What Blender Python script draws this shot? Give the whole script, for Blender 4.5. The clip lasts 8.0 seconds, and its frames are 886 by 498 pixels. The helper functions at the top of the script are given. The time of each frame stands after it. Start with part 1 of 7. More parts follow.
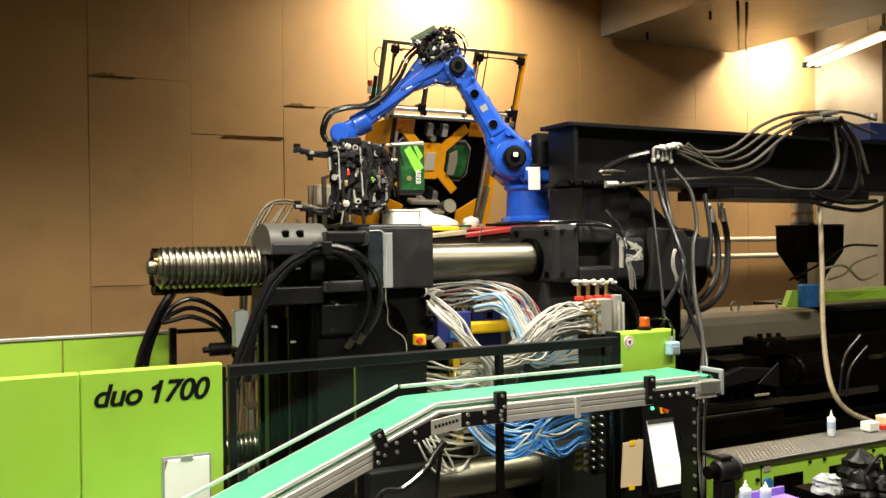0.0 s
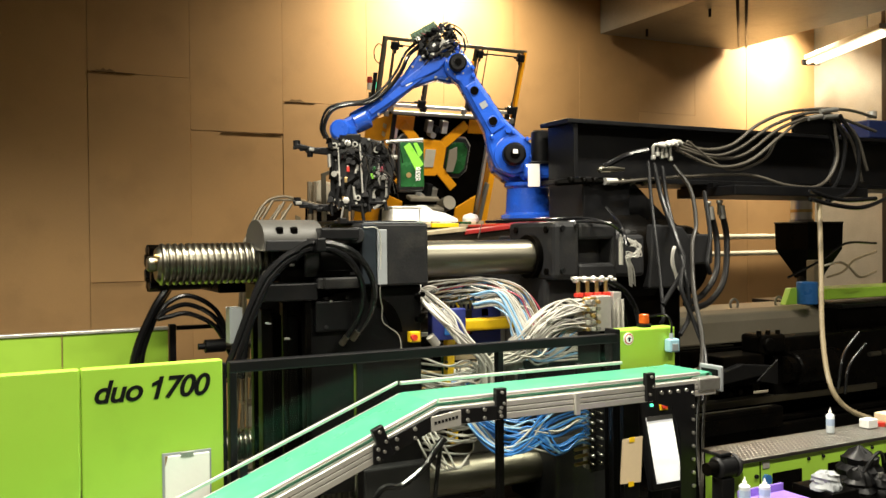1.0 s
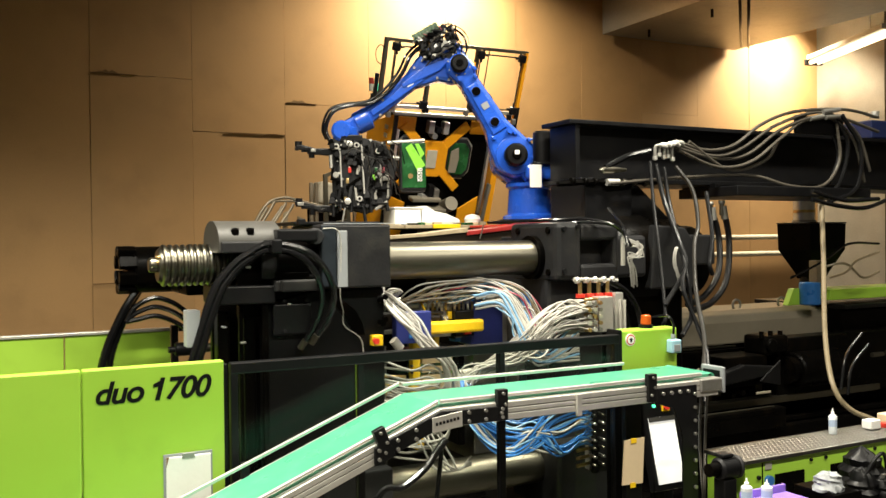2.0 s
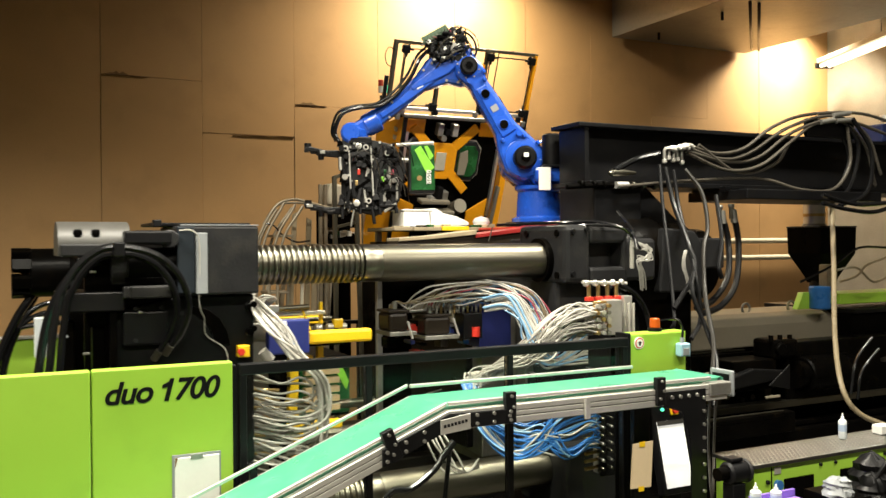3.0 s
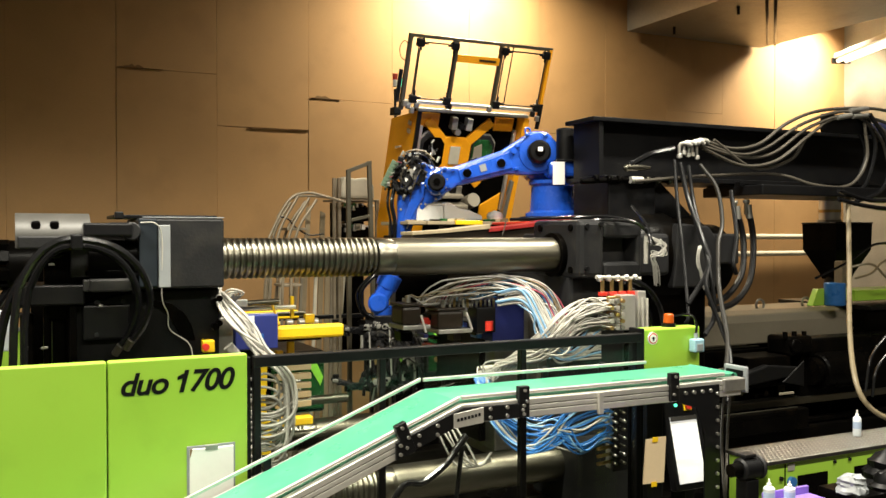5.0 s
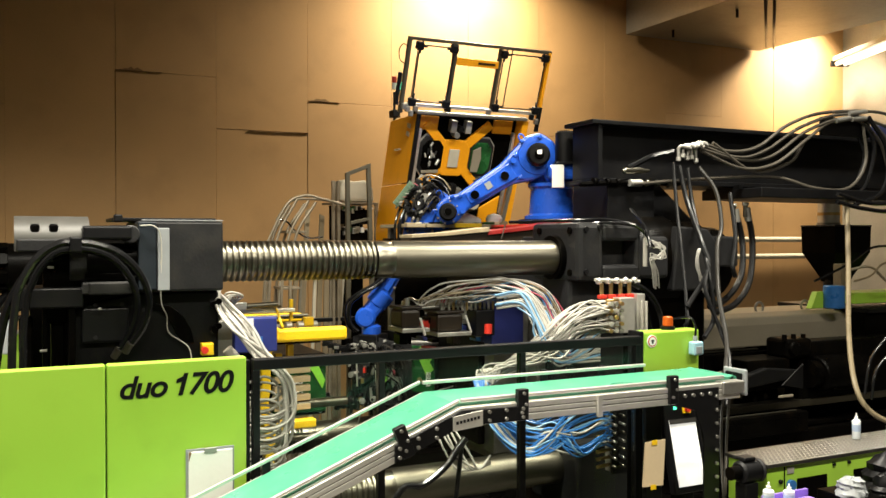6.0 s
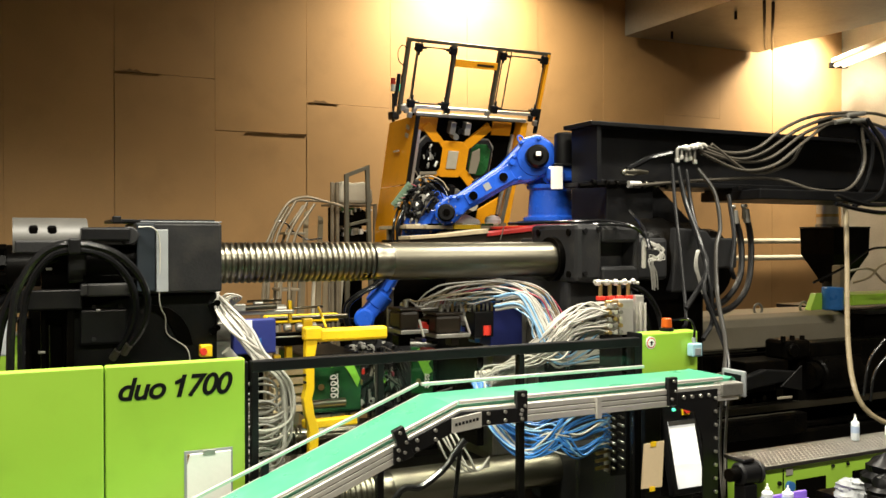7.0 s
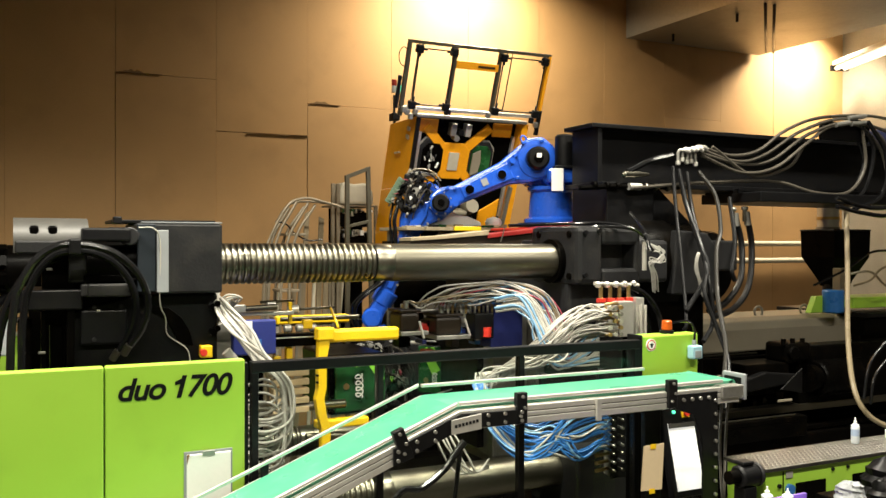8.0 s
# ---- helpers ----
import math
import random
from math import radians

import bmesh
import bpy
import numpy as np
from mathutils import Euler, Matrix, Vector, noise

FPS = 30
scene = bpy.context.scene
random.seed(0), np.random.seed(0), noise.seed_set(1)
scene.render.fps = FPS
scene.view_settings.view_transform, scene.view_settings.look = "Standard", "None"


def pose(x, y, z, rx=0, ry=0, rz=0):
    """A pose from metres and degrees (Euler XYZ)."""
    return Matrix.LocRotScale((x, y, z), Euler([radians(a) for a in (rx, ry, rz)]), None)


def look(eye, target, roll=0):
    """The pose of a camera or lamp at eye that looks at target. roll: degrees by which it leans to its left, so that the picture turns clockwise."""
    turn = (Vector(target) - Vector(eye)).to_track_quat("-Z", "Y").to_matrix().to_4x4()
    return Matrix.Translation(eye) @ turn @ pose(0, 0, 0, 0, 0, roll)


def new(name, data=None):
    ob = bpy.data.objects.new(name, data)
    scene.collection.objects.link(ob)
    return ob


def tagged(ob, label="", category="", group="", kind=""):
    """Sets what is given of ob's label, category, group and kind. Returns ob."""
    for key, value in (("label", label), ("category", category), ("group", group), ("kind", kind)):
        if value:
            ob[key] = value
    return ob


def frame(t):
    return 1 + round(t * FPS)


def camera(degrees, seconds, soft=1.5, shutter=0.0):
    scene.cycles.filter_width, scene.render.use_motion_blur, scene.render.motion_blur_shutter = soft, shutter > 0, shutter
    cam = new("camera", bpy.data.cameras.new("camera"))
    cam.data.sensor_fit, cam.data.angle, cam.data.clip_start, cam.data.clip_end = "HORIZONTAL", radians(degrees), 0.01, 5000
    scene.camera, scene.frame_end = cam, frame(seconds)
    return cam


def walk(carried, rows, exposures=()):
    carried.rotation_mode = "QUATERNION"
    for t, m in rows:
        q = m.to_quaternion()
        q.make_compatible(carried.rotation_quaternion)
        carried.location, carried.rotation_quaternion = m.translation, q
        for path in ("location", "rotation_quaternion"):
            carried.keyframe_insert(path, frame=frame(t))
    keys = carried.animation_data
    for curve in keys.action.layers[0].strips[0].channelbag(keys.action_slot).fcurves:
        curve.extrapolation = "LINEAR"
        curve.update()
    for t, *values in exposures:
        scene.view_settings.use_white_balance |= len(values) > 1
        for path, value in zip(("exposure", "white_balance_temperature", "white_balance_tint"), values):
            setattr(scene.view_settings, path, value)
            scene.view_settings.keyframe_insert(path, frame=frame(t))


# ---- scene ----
cam = camera(53.3, 8.0, soft=1.5, shutter=0.3)


def view(shift, turn, tilt, lean):
    """The carried camera: its step aside in metres, its turn, tilt and lean in degrees."""
    way = Vector((math.sin(radians(turn)), math.cos(radians(turn)), math.tan(radians(tilt))))
    eye = Vector((shift, 0, 2.5))
    return look(eye, eye + way, lean)


walk(cam, [
    (0, view(0.005, 27.38, -0.43, -0.66)),
    (0.5, view(0.004, 27.40, -0.58, -0.58)),
    (1, view(-0.003, 27.46, -0.64, -0.57)),
    (1.5, view(0.006, 27.38, -0.63, -0.59)),
    (3, view(0.003, 26.74, -0.43, -0.39)),
    (3.5, view(-0.002, 26.01, -0.57, -0.01)),
    (4, view(-0.005, 25.64, -0.72, -0.23)),
    (4.5, view(-0.007, 25.82, -0.87, -0.12)),
    (6, view(-0.007, 25.99, -0.63, -0.06)),
    (6.5, view(0.001, 25.98, -0.56, -0.07)),
    (7, view(-0.005, 26.05, -0.53, -0.06)),
    (7.5, view(-0.001, 26.02, -0.48, 0.05)),
    (8, view(-0.005, 26.02, -0.43, 0.13)),
])

# ---- light ----
world = bpy.data.worlds.new("world")
scene.world = world
world.use_nodes = True
world.node_tree.nodes["Background"].inputs[0].default_value = (0.9, 0.8, 0.65, 1)
world.node_tree.nodes["Background"].inputs[1].default_value = 0.01
scene.view_settings.exposure = 0.0


def area_lamp(name, m, sx, sy, power, colour, spread=180):
    data = bpy.data.lights.new(name, "AREA")
    data.shape, data.size, data.size_y, data.energy, data.color, data.spread = "RECTANGLE", sx, sy, power, colour, radians(spread)
    ob = new(name, data)
    ob.matrix_basis = m
    return ob


WARM = (1.0, 0.88, 0.65)
NEUTRAL = (1.0, 0.94, 0.785)
# rows of ceiling tubes on the camera's side of the hall, in deep reflectors
for lx in (-3.0, 0.9, 4.8):
    for ly, power, spread in ((0.4, 255, 158), (4.3, 340, 138)):
        area_lamp("tube_light", pose(lx, ly, 6.3), 2.4, 0.3, power, NEUTRAL, spread)
# lamp over the label cabinet, close to the wall
area_lamp("wall_washer", look((5.65, 10.1, 6.6), (5.6, 10.45, 4.2)), 0.9, 0.25, 385, WARM, 152)
# its twin beyond the duct
area_lamp("wall_washer", look((12.15, 10.3, 6.32), (12.05, 10.8, 4.3)), 0.9, 0.25, 250, WARM, 125)

# ---- building helpers ----
def merge(bm, tmp):
    me = bpy.data.meshes.new("tmp")
    tmp.to_mesh(me)
    tmp.free()
    bm.from_mesh(me)
    bpy.data.meshes.remove(me)


def soften(tmp, bevel, segments=2):
    if bevel > 0:
        edges = [e for e in tmp.edges if e.is_manifold and e.calc_face_angle(0) > 0.5]
        bmesh.ops.bevel(tmp, geom=edges, offset=bevel, segments=segments, affect="EDGES", profile=0.5, clamp_overlap=True)


def box(bm, x0, x1, y0, y1, z0, z1, bevel=0.006, m=None):
    tmp = bmesh.new()
    bmesh.ops.create_cube(tmp, size=1, matrix=Matrix.Translation(((x0 + x1) / 2, (y0 + y1) / 2, (z0 + z1) / 2)) @ Matrix.Diagonal((abs(x1 - x0), abs(y1 - y0), abs(z1 - z0), 1)))
    soften(tmp, bevel)
    if m is not None:
        tmp.transform(m)
    merge(bm, tmp)
    return bm


def prism(bm, outline, y0, y1, bevel=0.006, m=None):
    """A plate whose outline lies in the x-z plane, as thick as y0 to y1."""
    tmp = bmesh.new()
    face = tmp.faces.new([tmp.verts.new((x, y0, z)) for x, z in outline])
    out = bmesh.ops.extrude_face_region(tmp, geom=[face])
    bmesh.ops.translate(tmp, vec=(0, y1 - y0, 0), verts=[v for v in out["geom"] if isinstance(v, bmesh.types.BMVert)])
    bmesh.ops.recalc_face_normals(tmp, faces=tmp.faces)
    soften(tmp, bevel)
    if m is not None:
        tmp.transform(m)
    merge(bm, tmp)
    return bm


def rod(bm, a, b, r, r2=None, segs=24, bevel=0.0):
    a, b = Vector(a), Vector(b)
    tmp = bmesh.new()
    bmesh.ops.create_cone(tmp, cap_ends=True, segments=segs, radius1=r, radius2=r if r2 is None else r2, depth=(b - a).length)
    soften(tmp, bevel, 1)
    tmp.transform(Matrix.Translation((a + b) / 2) @ (b - a).to_track_quat("Z", "Y").to_matrix().to_4x4())
    for f in tmp.faces:
        f.smooth = len(f.verts) == 4
    merge(bm, tmp)
    return bm


def spline(points, steps=6):
    p = [Vector(q) for q in points]
    p = [2 * p[0] - p[1]] + p + [2 * p[-1] - p[-2]]
    out = []
    for i in range(1, len(p) - 2):
        for k in range(steps):
            t = k / steps
            out.append(0.5 * (2 * p[i] + (p[i + 1] - p[i - 1]) * t + (2 * p[i - 1] - 5 * p[i] + 4 * p[i + 1] - p[i + 2]) * t * t + (3 * p[i] - p[i - 1] - 3 * p[i + 1] + p[i + 2]) * t ** 3))
    out.append(p[-2])
    return out


def hose(bm, points, r, segs=8, steps=6):
    """A round hose that runs smoothly through the points."""
    line = spline(points, steps) if len(points) > 2 else [Vector(q) for q in points]
    rings, side = [], None
    for i, q in enumerate(line):
        way = (line[min(i + 1, len(line) - 1)] - line[max(i - 1, 0)]).normalized()
        if side is None:
            side = way.orthogonal().normalized()
        side = (side - way * side.dot(way)).normalized()
        up = way.cross(side)
        rings.append([bm.verts.new(q + r * (math.cos(a) * side + math.sin(a) * up)) for a in (2 * math.pi * k / segs for k in range(segs))])
    for one, two in zip(rings, rings[1:]):
        for k in range(segs):
            bm.faces.new((one[k], one[(k + 1) % segs], two[(k + 1) % segs], two[k])).smooth = True
    bm.faces.new(rings[0][::-1])
    bm.faces.new(rings[-1])
    return bm


def lathe(bm, profile, a, b, segs=40):
    """A turned body along a to b; profile: rows of distance from a and radius."""
    a, b = Vector(a), Vector(b)
    q = (b - a).to_track_quat("Z", "Y").to_matrix().to_4x4()
    m = Matrix.Translation(a) @ q
    rings = [[bm.verts.new(m @ Vector((r * math.cos(t), r * math.sin(t), d))) for t in (2 * math.pi * k / segs for k in range(segs))] for d, r in profile]
    for one, two in zip(rings, rings[1:]):
        for k in range(segs):
            bm.faces.new((one[k], one[(k + 1) % segs], two[(k + 1) % segs], two[k])).smooth = True
    bm.faces.new(rings[0][::-1])
    bm.faces.new(rings[-1])
    return bm


def thing(name, label, category, m=None, group="", kind=""):
    ob = tagged(new(name), label, category, group, kind)
    ob.empty_display_size = 0.1
    if m is not None:
        ob.matrix_basis = m
    return ob


def mesh_of(name, bm, material):
    me = bpy.data.meshes.new(name)
    bm.normal_update()
    for e in bm.edges:
        e.smooth = not (e.is_manifold and e.calc_face_angle(0) > 0.6)
    bm.to_mesh(me)
    bm.free()
    me.materials.append(material)
    return me


def part(name, bm, material, parent, label="", kind="", local=False):
    """Links a bmesh as one mesh object under a thing or a part; local: its numbers are in the parent space."""
    ob = new(name, mesh_of(name, bm, material))
    ob.parent = parent
    if parent.parent is None and not local:
        ob.matrix_parent_inverse = parent.matrix_basis.inverted()
    return tagged(ob, label, kind=kind)


def solo(name, bm, material, label, category, group="", kind=""):
    return tagged(new(name, mesh_of(name, bm, material)), label, category, group, kind)


def B():
    return bmesh.new()


def squiggle(x, y, z, size):
    """A white ribbon of slanting loops, as a plain shape."""
    pts = []
    for k in range(33):
        a = 2 * math.pi * k / 8
        pts.append((x + size * (0.022 * math.cos(a) + 0.004 * math.sin(1.7 * k)), y, z + size * (-0.075 + 0.15 * k / 32 + 0.02 * math.sin(a))))
    return hose(B(), pts, 0.0045 * size, 6, 3)


# ---- materials ----
def surface(name, colour, rough=0.5, metal=0.0, vary=0.15, grain=40.0, blotch=3.0, bump=0.15, dirt=None, dirt_amount=0.0, coat=0.0, each=0.0, spec=0.5, stretch=(1, 1, 1)):
    """A painted, cast or moulded surface with fine grain and broad stains."""
    mat = bpy.data.materials.new(name)
    mat.use_nodes = True
    nt = mat.node_tree
    N, L = nt.nodes, nt.links
    bsdf = N["Principled BSDF"]
    tc = N.new("ShaderNodeTexCoord")
    mp = N.new("ShaderNodeMapping")
    mp.inputs["Scale"].default_value = stretch
    L.new(tc.outputs["Object"], mp.inputs[0])
    fine = N.new("ShaderNodeTexNoise")
    fine.inputs["Scale"].default_value, fine.inputs["Detail"].default_value = grain, 5
    broad = N.new("ShaderNodeTexNoise")
    broad.inputs["Scale"].default_value, broad.inputs["Detail"].default_value = blotch, 6
    L.new(mp.outputs[0], fine.inputs[0])
    L.new(mp.outputs[0], broad.inputs[0])
    mixn = N.new("ShaderNodeMath")
    mixn.operation = "MULTIPLY_ADD"
    mixn.inputs[1].default_value = 0.35
    L.new(fine.outputs[0], mixn.inputs[0])
    half = N.new("ShaderNodeMath")
    half.operation = "MULTIPLY"
    half.inputs[1].default_value = 0.65
    L.new(broad.outputs[0], half.inputs[0])
    L.new(half.outputs[0], mixn.inputs[2])
    ramp = N.new("ShaderNodeValToRGB")
    e = ramp.color_ramp.elements
    e[0].position, e[1].position = 0.3, 0.7
    e[0].color = (*[c * (1 - vary) for c in colour], 1)
    e[1].color = (*[min(1, c * (1 + vary)) for c in colour], 1)
    L.new(mixn.outputs[0], ramp.inputs[0])
    col = ramp.outputs[0]
    if dirt:
        spots = N.new("ShaderNodeTexNoise")
        spots.inputs["Scale"].default_value, spots.inputs["Detail"].default_value = blotch * 2.3, 9
        L.new(mp.outputs[0], spots.inputs[0])
        dr = N.new("ShaderNodeMapRange")
        dr.inputs[1].default_value, dr.inputs[2].default_value, dr.inputs[4].default_value = 0.52, 0.72, dirt_amount
        L.new(spots.outputs[0], dr.inputs[0])
        mx = N.new("ShaderNodeMixRGB")
        mx.inputs[2].default_value = (*dirt, 1)
        L.new(dr.outputs[0], mx.inputs[0])
        L.new(col, mx.inputs[1])
        col = mx.outputs[0]
    if each:
        info = N.new("ShaderNodeObjectInfo")
        hsv = N.new("ShaderNodeHueSaturation")
        mr = N.new("ShaderNodeMapRange")
        mr.inputs[3].default_value, mr.inputs[4].default_value = 1 - each, 1 + each
        L.new(info.outputs["Random"], mr.inputs[0])
        L.new(mr.outputs[0], hsv.inputs["Value"])
        L.new(col, hsv.inputs["Color"])
        col = hsv.outputs[0]
    L.new(col, bsdf.inputs["Base Color"])
    rr = N.new("ShaderNodeMapRange")
    rr.inputs[3].default_value, rr.inputs[4].default_value = max(0.03, rough - 0.12), min(1, rough + 0.12)
    L.new(broad.outputs[0], rr.inputs[0])
    L.new(rr.outputs[0], bsdf.inputs["Roughness"])
    bsdf.inputs["Metallic"].default_value = metal
    bsdf.inputs["Specular IOR Level"].default_value = spec
    bsdf.inputs["Coat Weight"].default_value = coat
    if bump:
        bp = N.new("ShaderNodeBump")
        bp.inputs["Strength"].default_value, bp.inputs["Distance"].default_value = bump, 0.004
        L.new(fine.outputs[0], bp.inputs["Height"])
        L.new(bp.outputs[0], bsdf.inputs["Normal"])
    return mat


def glow(name, colour, strength):
    mat = bpy.data.materials.new(name)
    mat.use_nodes = True
    b = mat.node_tree.nodes["Principled BSDF"]
    b.inputs["Base Color"].default_value = (*colour, 1)
    b.inputs["Emission Color"].default_value = (*colour, 1)
    b.inputs["Emission Strength"].default_value = strength
    return mat


def clear(name, colour, rough=0.03, alpha=0.2):
    """Thin clear sheet: mostly see-through, with gloss."""
    mat = bpy.data.materials.new(name)
    mat.use_nodes = True
    nt = mat.node_tree
    N, L = nt.nodes, nt.links
    out = N["Material Output"]
    N.remove(N["Principled BSDF"])
    tr, gl, mx, fr = N.new("ShaderNodeBsdfTransparent"), N.new("ShaderNodeBsdfGlossy"), N.new("ShaderNodeMixShader"), N.new("ShaderNodeFresnel")
    tr.inputs[0].default_value = (*colour, 1)
    gl.inputs["Roughness"].default_value = rough
    fr.inputs[0].default_value = 1.22
    L.new(fr.outputs[0], mx.inputs[0])
    L.new(tr.outputs[0], mx.inputs[1])
    L.new(gl.outputs[0], mx.inputs[2])
    L.new(mx.outputs[0], out.inputs[0])
    return mat


M_board = surface("cardboard_panel", (0.40, 0.235, 0.098), 0.75, vary=0.12, grain=120, blotch=0.9, bump=0.1, dirt=(0.25, 0.14, 0.055), dirt_amount=0.3, each=0.035)
M_seam = surface("board_backing", (0.3, 0.17, 0.07), 0.9)
M_concrete = surface("concrete", (0.075, 0.068, 0.058), 0.7, grain=60, blotch=1.5, dirt=(0.05, 0.045, 0.04), dirt_amount=0.6)
M_ceiling = surface("ceiling_paint", (0.3, 0.27, 0.22), 0.85)
M_green = surface("green_enamel", (0.335, 0.575, 0.052), 0.42, vary=0.05, grain=200, blotch=1.5, bump=0.03, coat=0.25, dirt=(0.21, 0.36, 0.035), dirt_amount=0.25)
M_black = surface("black_machine_paint", (0.0048, 0.0048, 0.0054), 0.38, vary=0.3, grain=90, bump=0.12, dirt=(0.013, 0.012, 0.010), dirt_amount=0.35, spec=0.25)
M_char = surface("charcoal_cast_paint", (0.0145, 0.0145, 0.0155), 0.46, vary=0.3, grain=70, bump=0.3, dirt=(0.034, 0.032, 0.028), dirt_amount=0.5, spec=0.32)
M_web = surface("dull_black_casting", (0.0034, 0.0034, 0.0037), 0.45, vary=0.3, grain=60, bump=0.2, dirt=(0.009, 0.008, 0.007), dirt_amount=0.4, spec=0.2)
# black steel with the shade of the machine's depths put into its colour
M_deep = surface("shade_black_steel", (0.0016, 0.0014, 0.0012), 0.3, vary=0.4, grain=30, bump=0.25, dirt=(0.005, 0.0035, 0.002), dirt_amount=0.6, spec=0.04)
M_rubber = surface("black_rubber", (0.006, 0.006, 0.0065), 0.16, vary=0.2, grain=90, bump=0.06)
M_braid = surface("braided_hose", (0.005, 0.005, 0.0055), 0.36, vary=0.25, grain=160, bump=0.3, spec=0.25)
M_darkhose = surface("dark_grey_hose", (0.022, 0.02, 0.017), 0.36, vary=0.25, bump=0.15, spec=0.35)
M_greyhose = surface("grey_hose", (0.06, 0.053, 0.043), 0.3, vary=0.25, bump=0.1)
M_white = surface("white_hose", (0.44, 0.42, 0.37), 0.4, vary=0.12, bump=0.05)
M_bluehose = surface("blue_hose", (0.03, 0.15, 0.44), 0.3, vary=0.25, bump=0.05)
M_redhose = surface("red_hose", (0.38, 0.06, 0.09), 0.4, vary=0.15, bump=0.05)
M_chrome = surface("ground_steel", (0.165, 0.154, 0.12), 0.38, metal=1.0, vary=0.2, grain=14, blotch=2, bump=0.06, dirt=(0.12, 0.10, 0.07), dirt_amount=0.7, stretch=(0.3, 3, 3))
M_bare = surface("bare_worn_steel", (0.235, 0.222, 0.18), 0.31, metal=1.0, vary=0.25, grain=22, blotch=5, bump=0.08, dirt=(0.14, 0.115, 0.075), dirt_amount=0.6)
M_alu = surface("aluminium", (0.72, 0.70, 0.65), 0.35, metal=0.7, vary=0.1, bump=0.05, dirt=(0.5, 0.47, 0.42), dirt_amount=0.3)
M_steel = surface("galvanised_steel", (0.36, 0.35, 0.32), 0.45, metal=0.8, vary=0.2, grain=30, bump=0.1, dirt=(0.18, 0.16, 0.13), dirt_amount=0.4)
M_duct = surface("sheet_metal_duct", (0.24, 0.225, 0.19), 0.45, metal=0.6, vary=0.18, grain=20, blotch=1.0, bump=0.06, dirt=(0.13, 0.115, 0.09), dirt_amount=0.4)
M_blue = surface("robot_blue_enamel", (0.014, 0.09, 0.55), 0.27, vary=0.14, grain=60, bump=0.05, coat=0.6, dirt=(0.02, 0.06, 0.3), dirt_amount=0.5)
M_navy = surface("navy_mould_paint", (0.02, 0.03, 0.18), 0.45, vary=0.15)
M_yellow = surface("yellow_enamel", (0.85, 0.55, 0.01), 0.4, vary=0.08, coat=0.2, dirt=(0.5, 0.3, 0.02), dirt_amount=0.3)
M_orange = surface("orange_enamel", (0.88, 0.36, 0.006), 0.45, vary=0.1, blotch=2, coat=0.15, dirt=(0.6, 0.23, 0.01), dirt_amount=0.3)
M_belt = surface("green_belt", (0.06, 0.28, 0.17), 0.3, vary=0.1, grain=150, blotch=3, bump=0.05, dirt=(0.1, 0.38, 0.24), dirt_amount=0.55)
M_profile = surface("dull_dark_profile", (0.10, 0.088, 0.06), 0.42, metal=0.5, vary=0.25, bump=0.08)
M_board2 = surface("pale_plank", (0.30, 0.24, 0.15), 0.7, vary=0.25, grain=30, blotch=4, stretch=(4, 4, 0.4))
M_paper = surface("white_paper", (0.82, 0.81, 0.77), 0.7, vary=0.03)
M_tan = surface("tan_card", (0.66, 0.52, 0.33), 0.75, vary=0.06)
M_ink = surface("black_lettering", (0.004, 0.004, 0.0045), 0.55, vary=0.05, bump=0, spec=0.15)
M_red = surface("red_plastic", (0.6, 0.035, 0.02), 0.4, vary=0.08)
M_deepred = surface("deep_red_sheet", (0.24, 0.012, 0.01), 0.45, vary=0.35, blotch=6, dirt=(0.03, 0.008, 0.006), dirt_amount=0.7)
M_brass = surface("brass", (0.6, 0.42, 0.18), 0.35, metal=0.9, vary=0.15)
M_conduit = surface("tan_conduit", (0.23, 0.185, 0.115), 0.3, vary=0.2)
M_brown = surface("brown_actuator", (0.022, 0.015, 0.009), 0.45, vary=0.3, spec=0.3)
M_beige = surface("grey_beige_cover", (0.26, 0.228, 0.17), 0.5, vary=0.08, dirt=(0.28, 0.25, 0.19), dirt_amount=0.4)
M_trayg = surface("printed_green_film", (0.012, 0.075, 0.02), 0.25, vary=0.85, grain=9, blotch=6, bump=0, coat=0.3)
M_screen = glow("lit_screen", (0.9, 0.9, 0.88), 0.4)
M_purple = surface("purple_plastic", (0.22, 0.13, 0.5), 0.4)
M_ltblue = surface("pale_blue_plastic", (0.3, 0.5, 0.6), 0.4)
M_glass = clear("clear_guard_sheet", (0.92, 0.945, 0.915), 0.04)
M_tube = glow("lit_tube", (1.0, 0.86, 0.6), 2.6)
M_amber = surface("amber_plastic", (0.5, 0.085, 0.008), 0.3)
M_pgreen = glow("green_pilot", (0.1, 0.9, 0.5), 1.5)
M_greypaint = surface("mid_grey_paint", (0.043, 0.041, 0.036), 0.5, vary=0.12, grain=80, bump=0.08, dirt=(0.08, 0.075, 0.07), dirt_amount=0.3)
M_palegrey = surface("pale_grey_paint", (0.26, 0.275, 0.285), 0.45, vary=0.06)
M_teal = surface("blue_grey_paint", (0.012, 0.017, 0.023), 0.42, vary=0.2, spec=0.4)
M_darkblue = surface("dark_blue_paint", (0.012, 0.02, 0.075), 0.4, vary=0.25)
M_tread = surface("tread_steel", (0.05, 0.047, 0.042), 0.4, metal=0.6, vary=0.3, grain=40, dirt=(0.03, 0.025, 0.02), dirt_amount=0.6)
M_greendk = surface("dark_green_strip", (0.05, 0.09, 0.015), 0.5, vary=0.2)
M_clearhose = surface("milky_hose", (0.40, 0.385, 0.35), 0.28, vary=0.2, bump=0.05)
